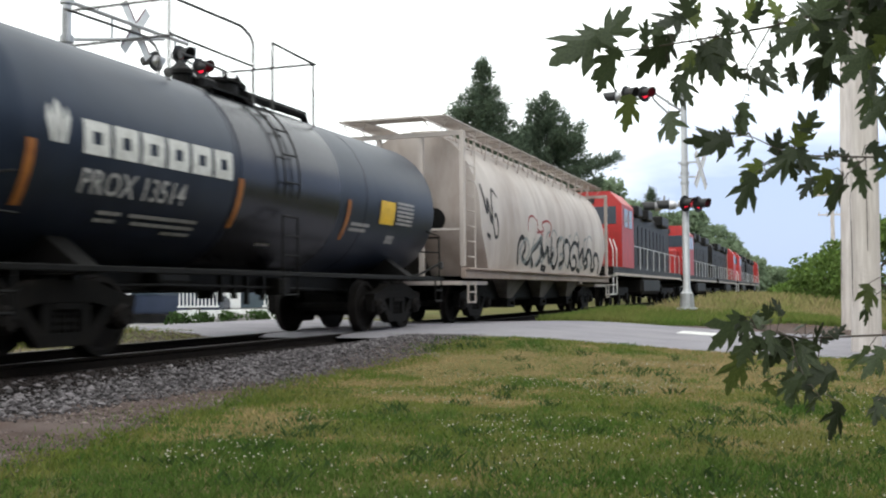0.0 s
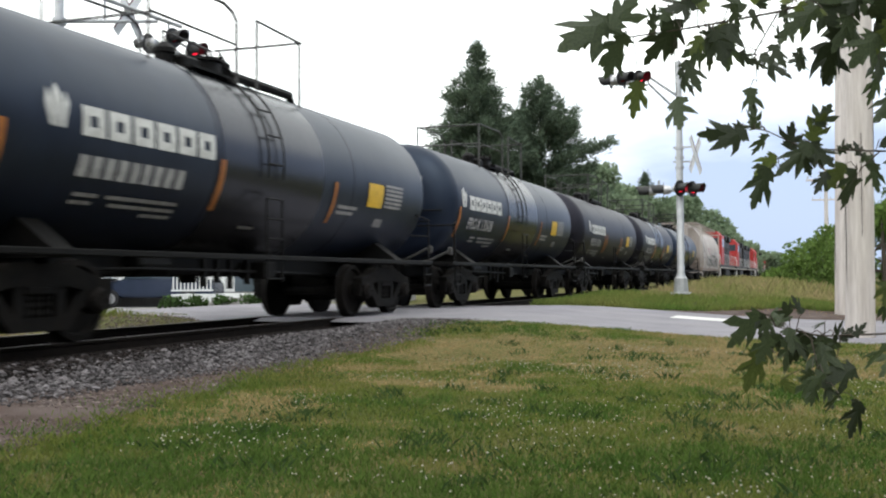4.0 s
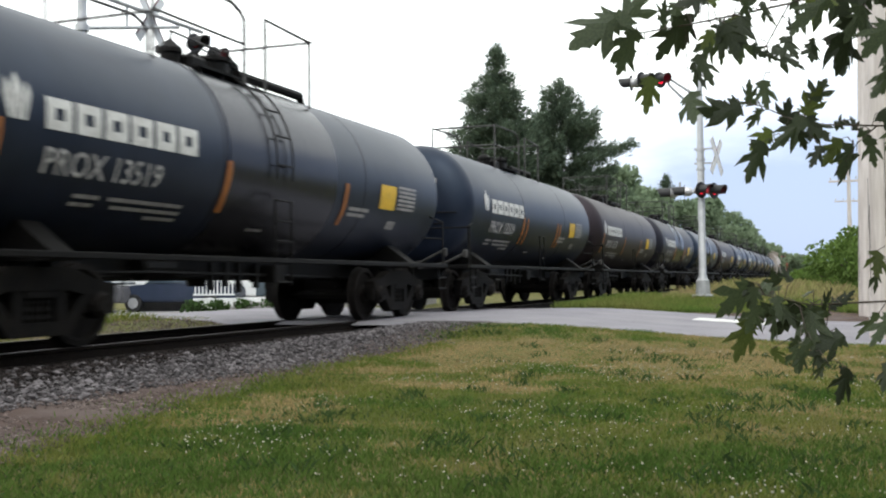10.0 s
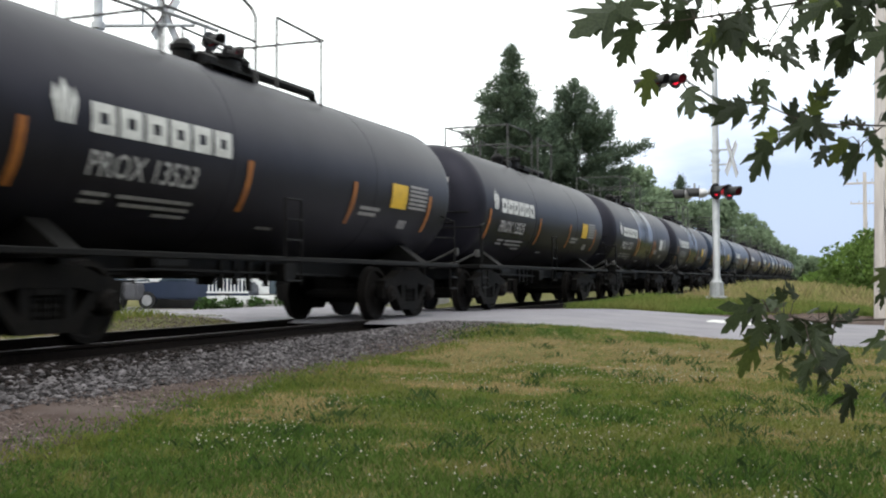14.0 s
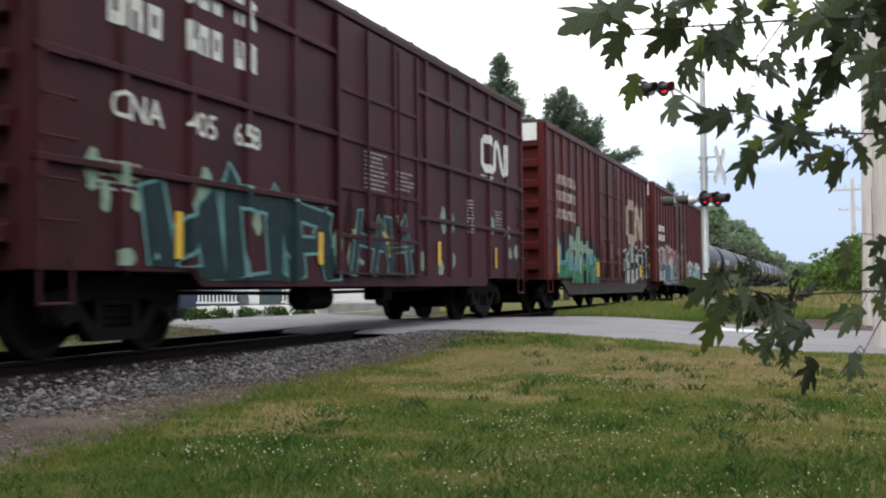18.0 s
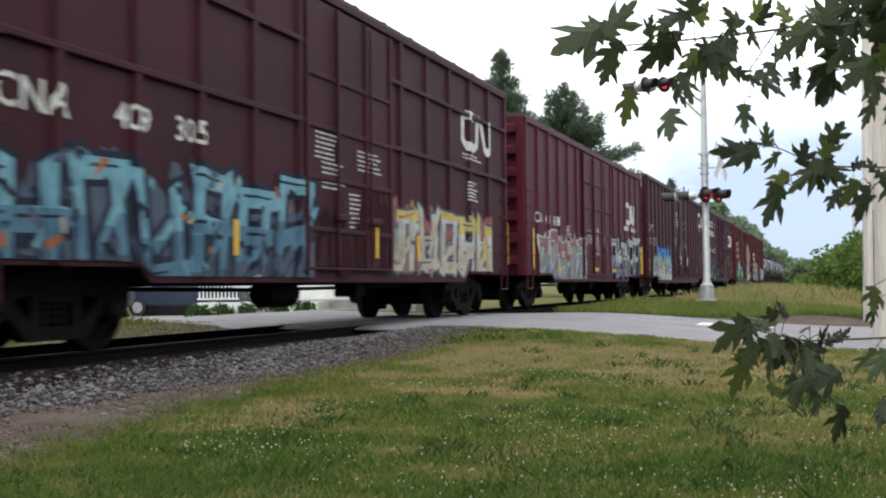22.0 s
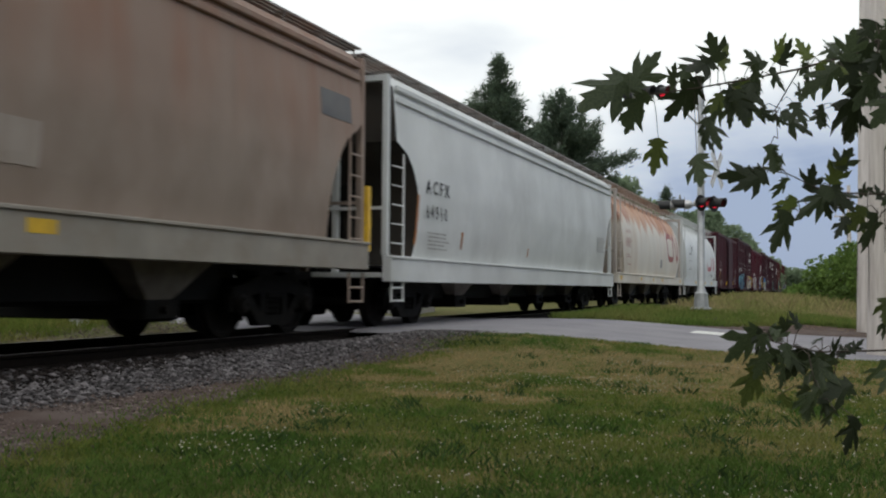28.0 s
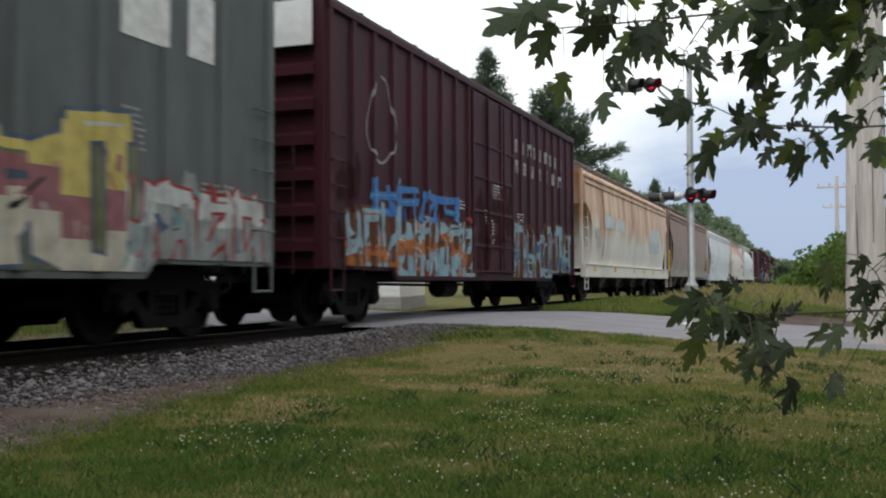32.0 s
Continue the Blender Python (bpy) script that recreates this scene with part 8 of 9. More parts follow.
def crossbuck(parent, p, az, size=1.15, tilt=0):
    m = Matrix.Translation(p) @ pose(0, 0, 0, 0, 0, az)
    for s, d in ((50, 0.0), (-50, 0.016)):
        bm = bmesh.new()
        box(bm, -0.006, -size / 2, -0.11, 0.006, size / 2, 0.11, 0.003)
        bd = part("crossbuck_board", bm, SIGNWHITE, parent, m=m @ Matrix.Translation((d, 0, 0)) @ pose(0, 0, 0, s, 0, 0))
        bm = bmesh.new()
        for sx in (-1, 1):
            box(bm, sx * 0.007 - 0.001, -size / 2 + 0.04, 0.07, sx * 0.007 + 0.001, size / 2 - 0.04, 0.095)
        part("red_band", bm, REDDIM, bd)


def signal(x, y, z, h, label, lamp_z, cross_z, arm, lit, az0):
    s = thing("crossing_signal", label, "crossing signal", pose(x, y, z), "level crossing signals")
    bm = bmesh.new()
    lathe(bm, [(0, 0.20), (0.06, 0.20), (0.08, 0.13), (0.5, 0.12), (0.55, 0.095), (h * 0.62, 0.09), (h * 0.62 + 0.03, 0.085), (h, 0.075), (h + 0.02, 0.02)], 18, "z")
    part("mast", bm, GALV, s, "galvanised steel mast", smooth=True)
    bm = bmesh.new()
    box(bm, -0.24, -0.24, 0.0, 0.24, 0.24, 0.05, 0.01)
    lathe(bm, [(0.05, 0.19), (0.42, 0.165), (0.46, 0.12)], 12, "z")
    part("base", bm, GALV, s)
    for zz in (0.62 * h, 0.62 * h - 0.25, 0.62 * h - 0.5):
        bm = bmesh.new()
        lathe(bm, [(zz, 0.10), (zz, 0.115), (zz + 0.06, 0.115), (zz + 0.06, 0.10)], 16, "z")
        part("band_clamp", bm, GALV, s)
    # lower or only cluster of lamps on cross arms
    if lamp_z:
        bm = bmesh.new()
        tube(bm, [(-0.95, 0.15, lamp_z), (0.42, -0.12, lamp_z)], 0.035, 8)
        box(bm, -0.1, -0.12, lamp_z - 0.09, 0.1, 0.12, lamp_z + 0.14, 0.02)
        tube(bm, [(-0.55, 0.08, lamp_z), (-0.55, 0.08, lamp_z + 0.28)], 0.03, 8)
        part("cross_arm", bm, GALV, s)
        flasher(s, (0.34, -0.18, lamp_z), az0, lit[0])
        flasher(s, (0.02, -0.20, lamp_z + 0.03), az0 - 8, lit[1])
        flasher(s, (-0.42, 0.05, lamp_z + 0.02), az0 + 215, False)
        flasher(s, (-0.80, 0.10, lamp_z + 0.0), az0 + 215, False)
    if cross_z:
        for zz in (cross_z - 0.16, cross_z + 0.22):
            bm = bmesh.new()
            box(bm, -0.16, -0.03, zz - 0.02, 0.36, 0.03, zz + 0.02)
            part("sign_bracket", bm, GALV, s)
        crossbuck(s, (0.40, -0.02, cross_z), -15)
    if arm:
        (dx, dy), za, zb = arm
        bm = bmesh.new()
        tube(bm, [(0, 0, za + 0.42), (dx * 0.55, dy * 0.55, zb + 0.12), (dx, dy, zb + 0.10)], 0.035, 8)
        tube(bm, [(0, 0, za), (dx * 0.5, dy * 0.5, zb - 0.12), (dx * 0.55, dy * 0.55, zb + 0.1)], 0.03, 8)
        tube(bm, [(dx * 0.55, dy * 0.55, zb + 0.12), (dx * 0.5, dy * 0.5, zb - 0.12)], 0.03, 8)
        part("cantilever_arm", bm, GALV, s)
        for k, (q, a, l) in enumerate(((0.70, az0 - 12, lit[2]), (1.0, az0, lit[3]))):
            flasher(s, (dx * q + 0.08, dy * q - 0.12, zb), a, l)
        for q in (0.86, 1.08):
            flasher(s, (dx * q - 0.1, dy * q + 0.12, zb - 0.02), az0 + 205, False)
    return s


signal(5.40, 27.1, 0.12, 6.1, "tall galvanised crossing signal mast with red flashing lamps and crossbuck", 2.72, 3.62, ((-1.45, -0.62), 4.75, 5.62), (True, True, True, False), -28)
s2 = signal(-4.0, 14.7, -0.36, 7.2, "crossing signal beyond the track with a cantilever, red lamps and crossbuck", 0, 0, None, (), -28)
bm = bmesh.new()
tube(bm, [(0, 0, 6.26), (0, 3.75, 6.33)], 0.045, 8)
tube(bm, [(0, 0, 5.56), (0, 2.9, 6.24)], 0.036, 8)
for y, z0, z1 in ((1.25, 5.86, 6.27), (3.3, 5.95, 6.32), (4.04, 5.84, 6.33)):
    tube(bm, [(0, y, z0), (0, y, z1)], 0.024, 6)
tube(bm, [(0, 3.5, 6.0), (0, 4.1, 5.92)], 0.03, 6)
for z in (5.5, 6.2):
    lathe(bm, [(z, 0.10), (z, 0.125), (z + 0.12, 0.125), (z + 0.12, 0.10)], 16, "z")
part("cantilever_arm", bm, GALV, s2)
flasher(s2, (0.12, 3.30, 5.98), -12, False)
flasher(s2, (0.12, 4.04, 5.86), -12, True)
flasher(s2, (-0.15, 2.85, 5.78), 172, False)
flasher(s2, (-0.15, 3.65, 5.70), 172, False)
crossbuck(s2, (-0.1, 2.1, 6.24), 0, 1.25)


# ---- utility poles ----
def utility_pole(x, y, h, r, label, lean=(0, 0), arm=False):
    z = ground_z(x, y)
    p = thing("utility_pole", label, "utility pole", pose(x, y, z), "wooden utility poles")
    bm = bmesh.new()
    tube(bm, [(lean[0] * k / 8, lean[1] * k / 8, -0.2 + (h + 0.2) * k / 8) for k in range(9)], r, 20, r * 0.72)
    part("shaft", bm, POLEWOOD, p, smooth=True)
    for k in range(5):
        bm = bmesh.new()
        a = 3.6 + 1.2 * k
        z0, ln = 0.5 + 1.1 * k % 4.2, 1.6
        rr = r * (1 - 0.28 * (z0 + ln / 2) / h) + 0.002
        ax = (lean[0] * (z0 + ln / 2) / h, lean[1] * (z0 + ln / 2) / h)
        tube(bm, [(ax[0] + rr * math.cos(a), ax[1] + rr * math.sin(a), z0), (ax[0] + rr * math.cos(a + 0.02), ax[1] + rr * math.sin(a + 0.02), z0 + ln)], 0.006, 4)
        part("check_crack", bm, TIE, p, "dark drying crack")
    if arm:
        bm = bmesh.new()
        box(bm, -1.1, -0.06, h - 0.7, 1.1, 0.06, h - 0.58, 0.01)
        part("crossarm", bm, POLEWOOD, p)
        for q in (-1.0, -0.4, 0.4, 1.0):
            bm = bmesh.new()
            lathe(bm, [(h - 0.58, 0.02), (h - 0.5, 0.02), (h - 0.48, 0.05), (h - 0.42, 0.05), (h - 0.38, 0.02)], 8, "z", Matrix.Translation((q, 0, 0)))
            part("insulator", bm, GALV, p)
    return p


utility_pole(9.24, 17.2, 10.5, 0.225, "thick weathered grey wooden utility pole at the roadside", (0.12, 0.0))
utility_pole(9.3, 25.6, 10.0, 0.215, "second weathered wooden utility pole across the road", (0.1, 0.1))
utility_pole(9.7, 64, 7.2, 0.14, "distant pale utility pole with a crossarm", (0, 0), True)
utility_pole(10.2, 92, 8.0, 0.14, "far utility pole with a crossarm", (0, 0), True)

# ---- across the track: a white house, a drive and parked cars ----
SIDING = mat("white_clapboard_paint", (0.74, 0.75, 0.74), (0.66, 0.67, 0.67), 0.6, 3, dirt=(0.5, 0.5, 0.48), dscale=0.8, damt=0.3)
SHINGLE = mat("grey_roof_shingles", (0.13, 0.125, 0.12), (0.09, 0.088, 0.085), 0.9, 5, bump=0.4)
CONCRETE = mat("pale_concrete", (0.30, 0.29, 0.28), (0.24, 0.235, 0.23), 0.85, 3, bump=0.2)


def house(x, y, az):
    h = thing("house", "white clapboard house with a railed porch", "house", pose(x, y, ground_z(x, y), 0, 0, az))
    bm = bmesh.new()
    box(bm, -5, 0, 0.5, 5, 7, 3.1)
    wall = part("wall", bm, SIDING, h)
    for k in range(13):
        bm = bmesh.new()
        extrude(bm, [(0.0, 0.55 + k * 0.195), (-0.022, 0.55 + k * 0.195), (-0.006, 0.74 + k * 0.195), (0.0, 0.74 + k * 0.195)], -5, 5, "x")
        part("clapboard", bm, SIDING, wall)
    bm = bmesh.new()
    box(bm, -5.05, -0.02, -0.2, 5.05, 7.05, 0.5)
    part("foundation", bm, CONCRETE, h)
    bm = bmesh.new()
    extrude(bm, [(-0.5, 3.0), (3.5, 4.3), (7.5, 3.0), (7.5, 3.12), (3.5, 4.45), (-0.5, 3.12)], -5.4, 5.4, "x")
    extrude(bm, [(0.02, 3.08), (3.5, 4.25), (6.98, 3.08)], -4.98, 4.98, "x")
    part("roof", bm, SHINGLE, h)
    for wx in (-3.2, 2.6):
        bm = bmesh.new()
        box(bm, wx - 0.6, -0.06, 1.3, wx + 0.6, 0.02, 2.5, 0.01)
        fr = part("window", bm, WHITE, h)
        bm = bmesh.new()
        box(bm, wx - 0.5, -0.075, 1.4, wx + 0.5, -0.05, 2.4)
        part("pane", bm, GLASS, fr)
    bm = bmesh.new()
    box(bm, -0.5, -0.05, 0.5, 0.45, 0.02, 2.55, 0.01)
    part("door", bm, GLASS, h, "dark front door")
    bm = bmesh.new()
    box(bm, -2.2, -1.7, 0.1, 2.0, -0.05, 0.45, 0.01)
    part("porch_floor", bm, SIDING, h)
    for k in range(3):
        bm = bmesh.new()
        box(bm, -0.7, -2.0 - 0.28 * k, -0.1, 0.7, -1.7 - 0.28 * k, 0.33 - 0.14 * k, 0.01)
        part("step", bm, CONCRETE, h)
    for a, b in ((-2.2, -0.75), (0.75, 2.0)):
        bm = bmesh.new()
        box(bm, a, -1.68, 1.25, b, -1.6, 1.33)
        box(bm, a, -1.67, 0.55, b, -1.61, 0.61)
        rail = part("porch_rail", bm, SIDING, h)
        for k in range(int((b - a) / 0.13)):
            bm = bmesh.new()
            box(bm, a + 0.05 + k * 0.13, -1.66, 0.6, a + 0.09 + k * 0.13, -1.62, 1.26)
            part("baluster", bm, SIDING, rail)
    return h


def parked_car(x, y, az, paint, label):
    c = thing("car", label, "car", pose(x, y, ground_z(x, y), 0, 0, az), "parked cars")
    bm = bmesh.new()
    extrude(bm, [(-2.2, 0.35), (-2.25, 0.7), (-2.1, 0.86), (-1.1, 0.96), (1.7, 0.98), (2.2, 0.92), (2.28, 0.6), (2.2, 0.32)], -0.85, 0.85, "y")
    bmesh.ops.bevel(bm, geom=bm.edges[:], offset=0.07, segments=2, affect="EDGES", clamp_overlap=True)
    body = part("body", bm, paint, c, smooth=True)
    bm = bmesh.new()
    extrude(bm, [(-1.15, 0.94), (-0.35, 1.42), (1.0, 1.44), (1.75, 0.96)], -0.72, 0.72, "y")
    bmesh.ops.bevel(bm, geom=bm.edges[:], offset=0.06, segments=2, affect="EDGES", clamp_overlap=True)
    part("cabin", bm, GLASS, c, "dark windows", smooth=True)
    bm = bmesh.new()
    extrude(bm, [(-0.42, 1.41), (1.05, 1.43), (1.0, 1.47), (-0.3, 1.46)], -0.68, 0.68, "y")
    part("roof", bm, paint, c)
    for s in (-1, 1):
        bm = bmesh.new()
        box(bm, -2.27, s * 0.6 - 0.2, 0.62, -2.15, s * 0.6 + 0.2, 0.78, 0.03)
        part("headlight", bm, ALU, c)
        for wx in (-1.4, 1.4):
            bm = bmesh.new()
            lathe(bm, [(-0.1, 0.2), (-0.1, 0.31), (0.1, 0.31), (0.1, 0.2)], 18, "y", Matrix.Translation((wx, s * 0.8, 0.31)))
            w = part("wheel", bm, LAMPBLACK, c)
            bm = bmesh.new()
            lathe(bm, [(-0.105, 0.05), (-0.105, 0.19), (0.105, 0.19), (0.105, 0.05)], 14, "y", Matrix.Translation((wx, s * 0.8, 0.31)))
            part("hubcap", bm, ALU, w)
    bm = bmesh.new()
    box(bm, -2.29, -0.45, 0.42, -2.2, 0.45, 0.6, 0.02)
    part("grille", bm, LAMPBLACK, c)
    return c


CARSILVER = mat("silver_car_paint", (0.20, 0.24, 0.30), (0.17, 0.20, 0.26), 0.25, 3, metal=0.5)
CARBLUE = mat("dark_blue_car_paint", (0.025, 0.035, 0.06), (0.03, 0.04, 0.07), 0.25, 3)
CARRED = mat("grey_car_paint", (0.10, 0.10, 0.11), (0.12, 0.12, 0.13), 0.3, 3)
house(-10.0, 31.5, 14)
parked_car(-14.7, 26.4, 141, CARSILVER, "silver sedan parked across the track")
parked_car(-13.0, 30.5, 12, CARBLUE, "dark blue car parked beside the house")
parked_car(-16.5, 30.0, -5, CARRED, "dark grey car parked on the drive")
sheet("driveway", steps((-22, -4, 1.5)), steps((23.4, 31.2, 1.3)), lambda x, y: max(road_z(x), ground_z(x, y)), CONCRETE, "pale concrete drive before the house", category="driveway", lift=0.012)
for k in range(5):
    broadleaf(-11.5 + k * 0.9, 29.0 + 0.2 * k, 0.42, 0.8, 90 + k, WEEDM, "small green shrub before the house", low=0.05, name="shrub", leaf=0.07, group="shrubs before the house")

# ---- maple boughs beside the camera ----
def leaf_mesh(seed):
    """A toothed five-lobed maple leaf, folded a little along its ribs; base at 0, tip at y = 1."""
    rnd = random.Random(seed)
    half = [(0.0, 0.0), (0.06, -0.02), (0.14, 0.02), (0.40, 0.08), (0.28, 0.15), (0.36, 0.25), (0.18, 0.27), (0.30, 0.38), (0.44, 0.46), (0.55, 0.76), (0.37, 0.67), (0.17, 0.53), (0.17, 0.62), (0.25, 0.82), (0.12, 0.82), (0.11, 0.95), (0.04, 1.02), (0.0, 1.15)]
    bm = bmesh.new()
    spine = [bm.verts.new((0, y, 0)) for y in (0.0, 0.25, 0.5, 0.78, 1.06)]
    for s in (-1, 1):
        vs = [bm.verts.new((s * x * rnd.uniform(0.85, 1.1), y + rnd.uniform(-0.02, 0.02), -0.28 * x * x + 0.10 * x * math.sin(7 * y + seed))) for x, y in half[1:-1]]
        runs = ((spine[0], spine[1], vs[0:6]), (spine[1], spine[2], vs[5:11]), (spine[2], spine[3], vs[10:14]), (spine[3], spine[4], vs[13:16]))
        for a, b, ring in runs:
            for i in range(len(ring) - 1):
                bm.faces.new((a, ring[i], ring[i + 1]) if s > 0 else (a, ring[i + 1], ring[i]))
            bm.faces.new((a, ring[-1], b) if s > 0 else (a, b, ring[-1]))
    return bm


LEAVES = []
LEAF_T = mat("sunlit_maple_leaf", (0.070, 0.092, 0.044), (0.042, 0.060, 0.029), 0.45, 18, vary=0.6, spec=0.4, thin=0.38)
LEAF_Y = mat("young_maple_leaf", (0.15, 0.185, 0.05), (0.10, 0.135, 0.036), 0.45, 18, vary=0.4, spec=0.4, thin=0.5)
for k in range(6):
    LEAVES.append(part("leaf", leaf_mesh(k), LEAF_T if k < 5 else LEAF_Y))


def bough(name, label, depth, twigs, leaves, seed, extra=0, size=1.0):
    """Leaves as (base x, base y, tip x, tip y) in hundredths of a metre from the bough's origin, right and down; twigs as polylines in the same units."""
    rnd = random.Random(seed)
    b = thing(name, label, "branch", None, "maple boughs beside the camera")
    u = 0.01
    for pts, r in twigs:
        bm = bmesh.new()
        tube(bm, [(x * u, rnd.uniform(-0.02, 0.02), -y * u) for x, y in pts], r, 7, r * 0.35)
        part("twig", bm, BARKM, b, smooth=True)
    more = [(x0 + rnd.uniform(-3, 3), y0 + rnd.uniform(-2.5, 2.5), x1 + rnd.uniform(-4, 4), y1 + rnd.uniform(-2, 1.5)) for x0, y0, x1, y1 in leaves[::extra]] if extra else []
    for k, (x0, y0, x1, y1) in enumerate(leaves + more):
        p0, p1 = Vector((x0 * u, rnd.uniform(-0.10, 0.10), -y0 * u)), Vector((x1 * u, 0, -y1 * u))
        p1.y = p0.y + rnd.uniform(-0.05, 0.05)
        d = p1 - p0
        L = d.length * 0.9 * size
        d.normalize()
        face = Vector((rnd.uniform(-0.9, 0.9), -1, rnd.uniform(-0.6, 0.9)))
        z = (face - d * face.dot(d)).normalized()
        x = d.cross(z)
        m = Matrix((x, d, z)).transposed().to_4x4()
        m.translation = p0
        lf = share(LEAVES[5 if k % 8 == 3 else k % 5], m @ Matrix.Diagonal((L * rnd.uniform(0.5, 0.95), L * 0.95, L, 1)), b)
        # its stalk reaches back to the nearest twig
        best = min((Vector((x * u, 0, -y * u)) for pts, r in twigs for x, y in dense(pts)), key=lambda q: (q - Vector((p0.x, 0, p0.z))).length)
        bm = bmesh.new()
        mid = (p0 + best) / 2 + Vector((0, 0, 0.012))
        tube(bm, [best, mid, p0], 0.0012, 4, 0.0009)
        part("stalk", bm, BARKM, b)
    return b


def dense(pts):
    out = []
    for (a, b), (c, d) in zip(pts, pts[1:]):
        out += [(a + (c - a) * k / 6, b + (d - b) * k / 6) for k in range(7)]
    return out


# units: hundredths of a metre, right and down from the sway origin of each bough
UP_TWIGS = [([(90, -52), (62, -46), (50, -42), (36, -32), (22, -28), (9, -25), (-2, -23), (-13, -22)], 0.0045), ([(40, -36), (38, -24), (33, -16)], 0.003), ([(22, -28), (17, -19), (17, -12)], 0.002), ([(52, -26), (40, -21), (32, -18)], 0.003)]
UP_A = [(-18, -24, -27, -16.5), (-18, -22, -11, -30), (-13, -22, -19, -14), (-10, -12, -11, -2.5), (-8, -23, -7, -29), (-2, -24, -9, -15), (-2, -30, -4, -23), (0, -27, -1, -18), (1, -17, 4, -8), (0, -9, 0, 0), (5, -22, 2, -16), (5, -29, 8, -36)]
UP_B = [(9, -27, 11, -21), (12, -23, 13, -15), (15, -20, 18, -16), (17, -11.5, 17.5, -3.5), (20, -20, 22, -13), (24, -22, 22, -26), (27, -20, 28, -14), (30, -25, 27, -29), (34, -22, 34, -10), (37, -26, 31, -16), (40, -27, 44, -17), (38, -30, 33, -24), (44, -28, 49, -21)]
UP_C = [(14, -28, 9, -33), (18, -29, 21, -36), (26, -31, 24, -38), (33, -31, 29, -37), (2, -28, -1, -35), (38, -20, 36, -12), (47, -20, 45, -11), (50, -14, 46, -7), (31, -30, 36, -22), (42, -34, 46, -28), (24, -28, 27, -22), (36, -33, 41, -25), (40, -40, 37, -32), (45, -38, 42, -30), (49, -36, 53, -28), (46, -42, 51, -36), (34, -36, 30, -30), (52, -30, 49, -22), (44, -24, 41, -16)]


def spray(seed, n, twigs):
    """More leaves along some twigs, hanging down and back."""
    rnd = random.Random(seed)
    out = []
    for k in range(n):
        pts = dense(rnd.choice(twigs)[0])
        x, y = rnd.choice(pts)
        x, y = x + rnd.uniform(-4, 4), y + rnd.uniform(-3, 4)
        out.append((x, y, x + rnd.uniform(-6, 3), y + rnd.uniform(5, 10)))
    return out


UP_MORE = [([(90, -52), (62, -46), (50, -42)], 0.0045), ([(62, -46), (59, -34), (55, -22)], 0.003), ([(78, -49), (72, -36), (67, -20)], 0.003)]
MID_MORE = [([(60, -16), (38, -12), (24, -11.4)], 0.003), ([(38, -12), (33, -22), (29, -32)], 0.002), ([(50, -14), (45, -4), (41, 4)], 0.002)]
LOW_MORE = [([(60, -18), (42, -16), (26, -15.5)], 0.003), ([(42, -16), (37, -8), (33, 0)], 0.002), ([(44, -16), (41, -24), (37, -28)], 0.0015), ([(20, -15), (19, -6), (17, 1)], 0.0015)]
bough_up = bough("maple_bough", "upper maple bough with dark green lobed leaves", 2.3, UP_TWIGS + UP_MORE[1:], UP_A + UP_B + UP_C + spray(21, 52, UP_MORE) + spray(31, 22, UP_TWIGS[:1]), 3, 2)
MID_TWIGS = [([(60, -16), (38, -12), (24, -11.4), (7, -12), (0.3, -13), (-6.3, -16.4), (-13, -17)], 0.003), ([(7, -12), (2, -9), (-4, -7)], 0.0015), ([(20, -11.5), (14, -7), (12, -3)], 0.0018)]
MID_L = [(-12.5, -17.5, -20.5, -17), (-14, -15.5, -21, -11.6), (-7, -17.5, -7.5, -21), (-5, -10.5, -11.5, -5), (-2.3, -10.5, -6.5, -5.5), (-9.5, -6.8, -14.5, 3.8), (0.3, -12.5, 2.3, -20.5), (3.5, -17, 8.3, -23), (1, -11.6, 3, -6.5), (3, -5.5, 0, 0),
         (12, -12.2, 16.5, -14), (13, -9, 8.8, -2), (16, -5.5, 12.7, 2.8), (-9, -14.5, -12, -9.5), (17, -11, 22, -8), (19, -9, 20, -1), (5, -11, 9, -9), (-1, -11, 2, -4.5)]
bough_mid = bough("maple_bough", "slender maple bough with narrow dark leaves", 2.35, MID_TWIGS + MID_MORE[1:], MID_L + spray(22, 30, MID_MORE), 5, 2)
LOW_TWIGS = [([(60, -18), (42, -16), (26, -15.5), (16.5, -15), (9, -16.4), (6, -17.2)], 0.003), ([(14, -15), (14, -10), (16, -5)], 0.0018), ([(9, -16), (6, -12), (5, -9)], 0.0015)]
LOW_L = [(9.8, -19.5, 6.7, -23.4), (5, -19.5, -5, -10.4), (3, -20, 0.5, -13), (5, -11.6, 0, 0), (6.7, -14, 4.2, -6), (14, -14, 11, -8), (17.7, -14, 20.7, -20), (16, -14, 15.3, -3), (12.8, -8, 8.5, -3.7), (15.3, -5.5, 14, 1.8), (16.7, -5.5, 16.7, 1.8), (20, -8, 23, -9),
         (12, -5.5, 10.4, 0.6), (16.5, -18.3, 14.6, -16.5), (10, -15, 7, -8.5), (12, -15, 15, -8), (8, -17, 11, -22), (20, -14, 24, -18), (19, -15, 18, -7)]
bough_low = bough("maple_bough", "low maple bough with drooping dark leaves", 2.2, LOW_TWIGS + LOW_MORE[1:], LOW_L + spray(23, 18, LOW_MORE), 9, 2, 0.9)
for o in LEAVES:
    bpy.data.objects.remove(o)


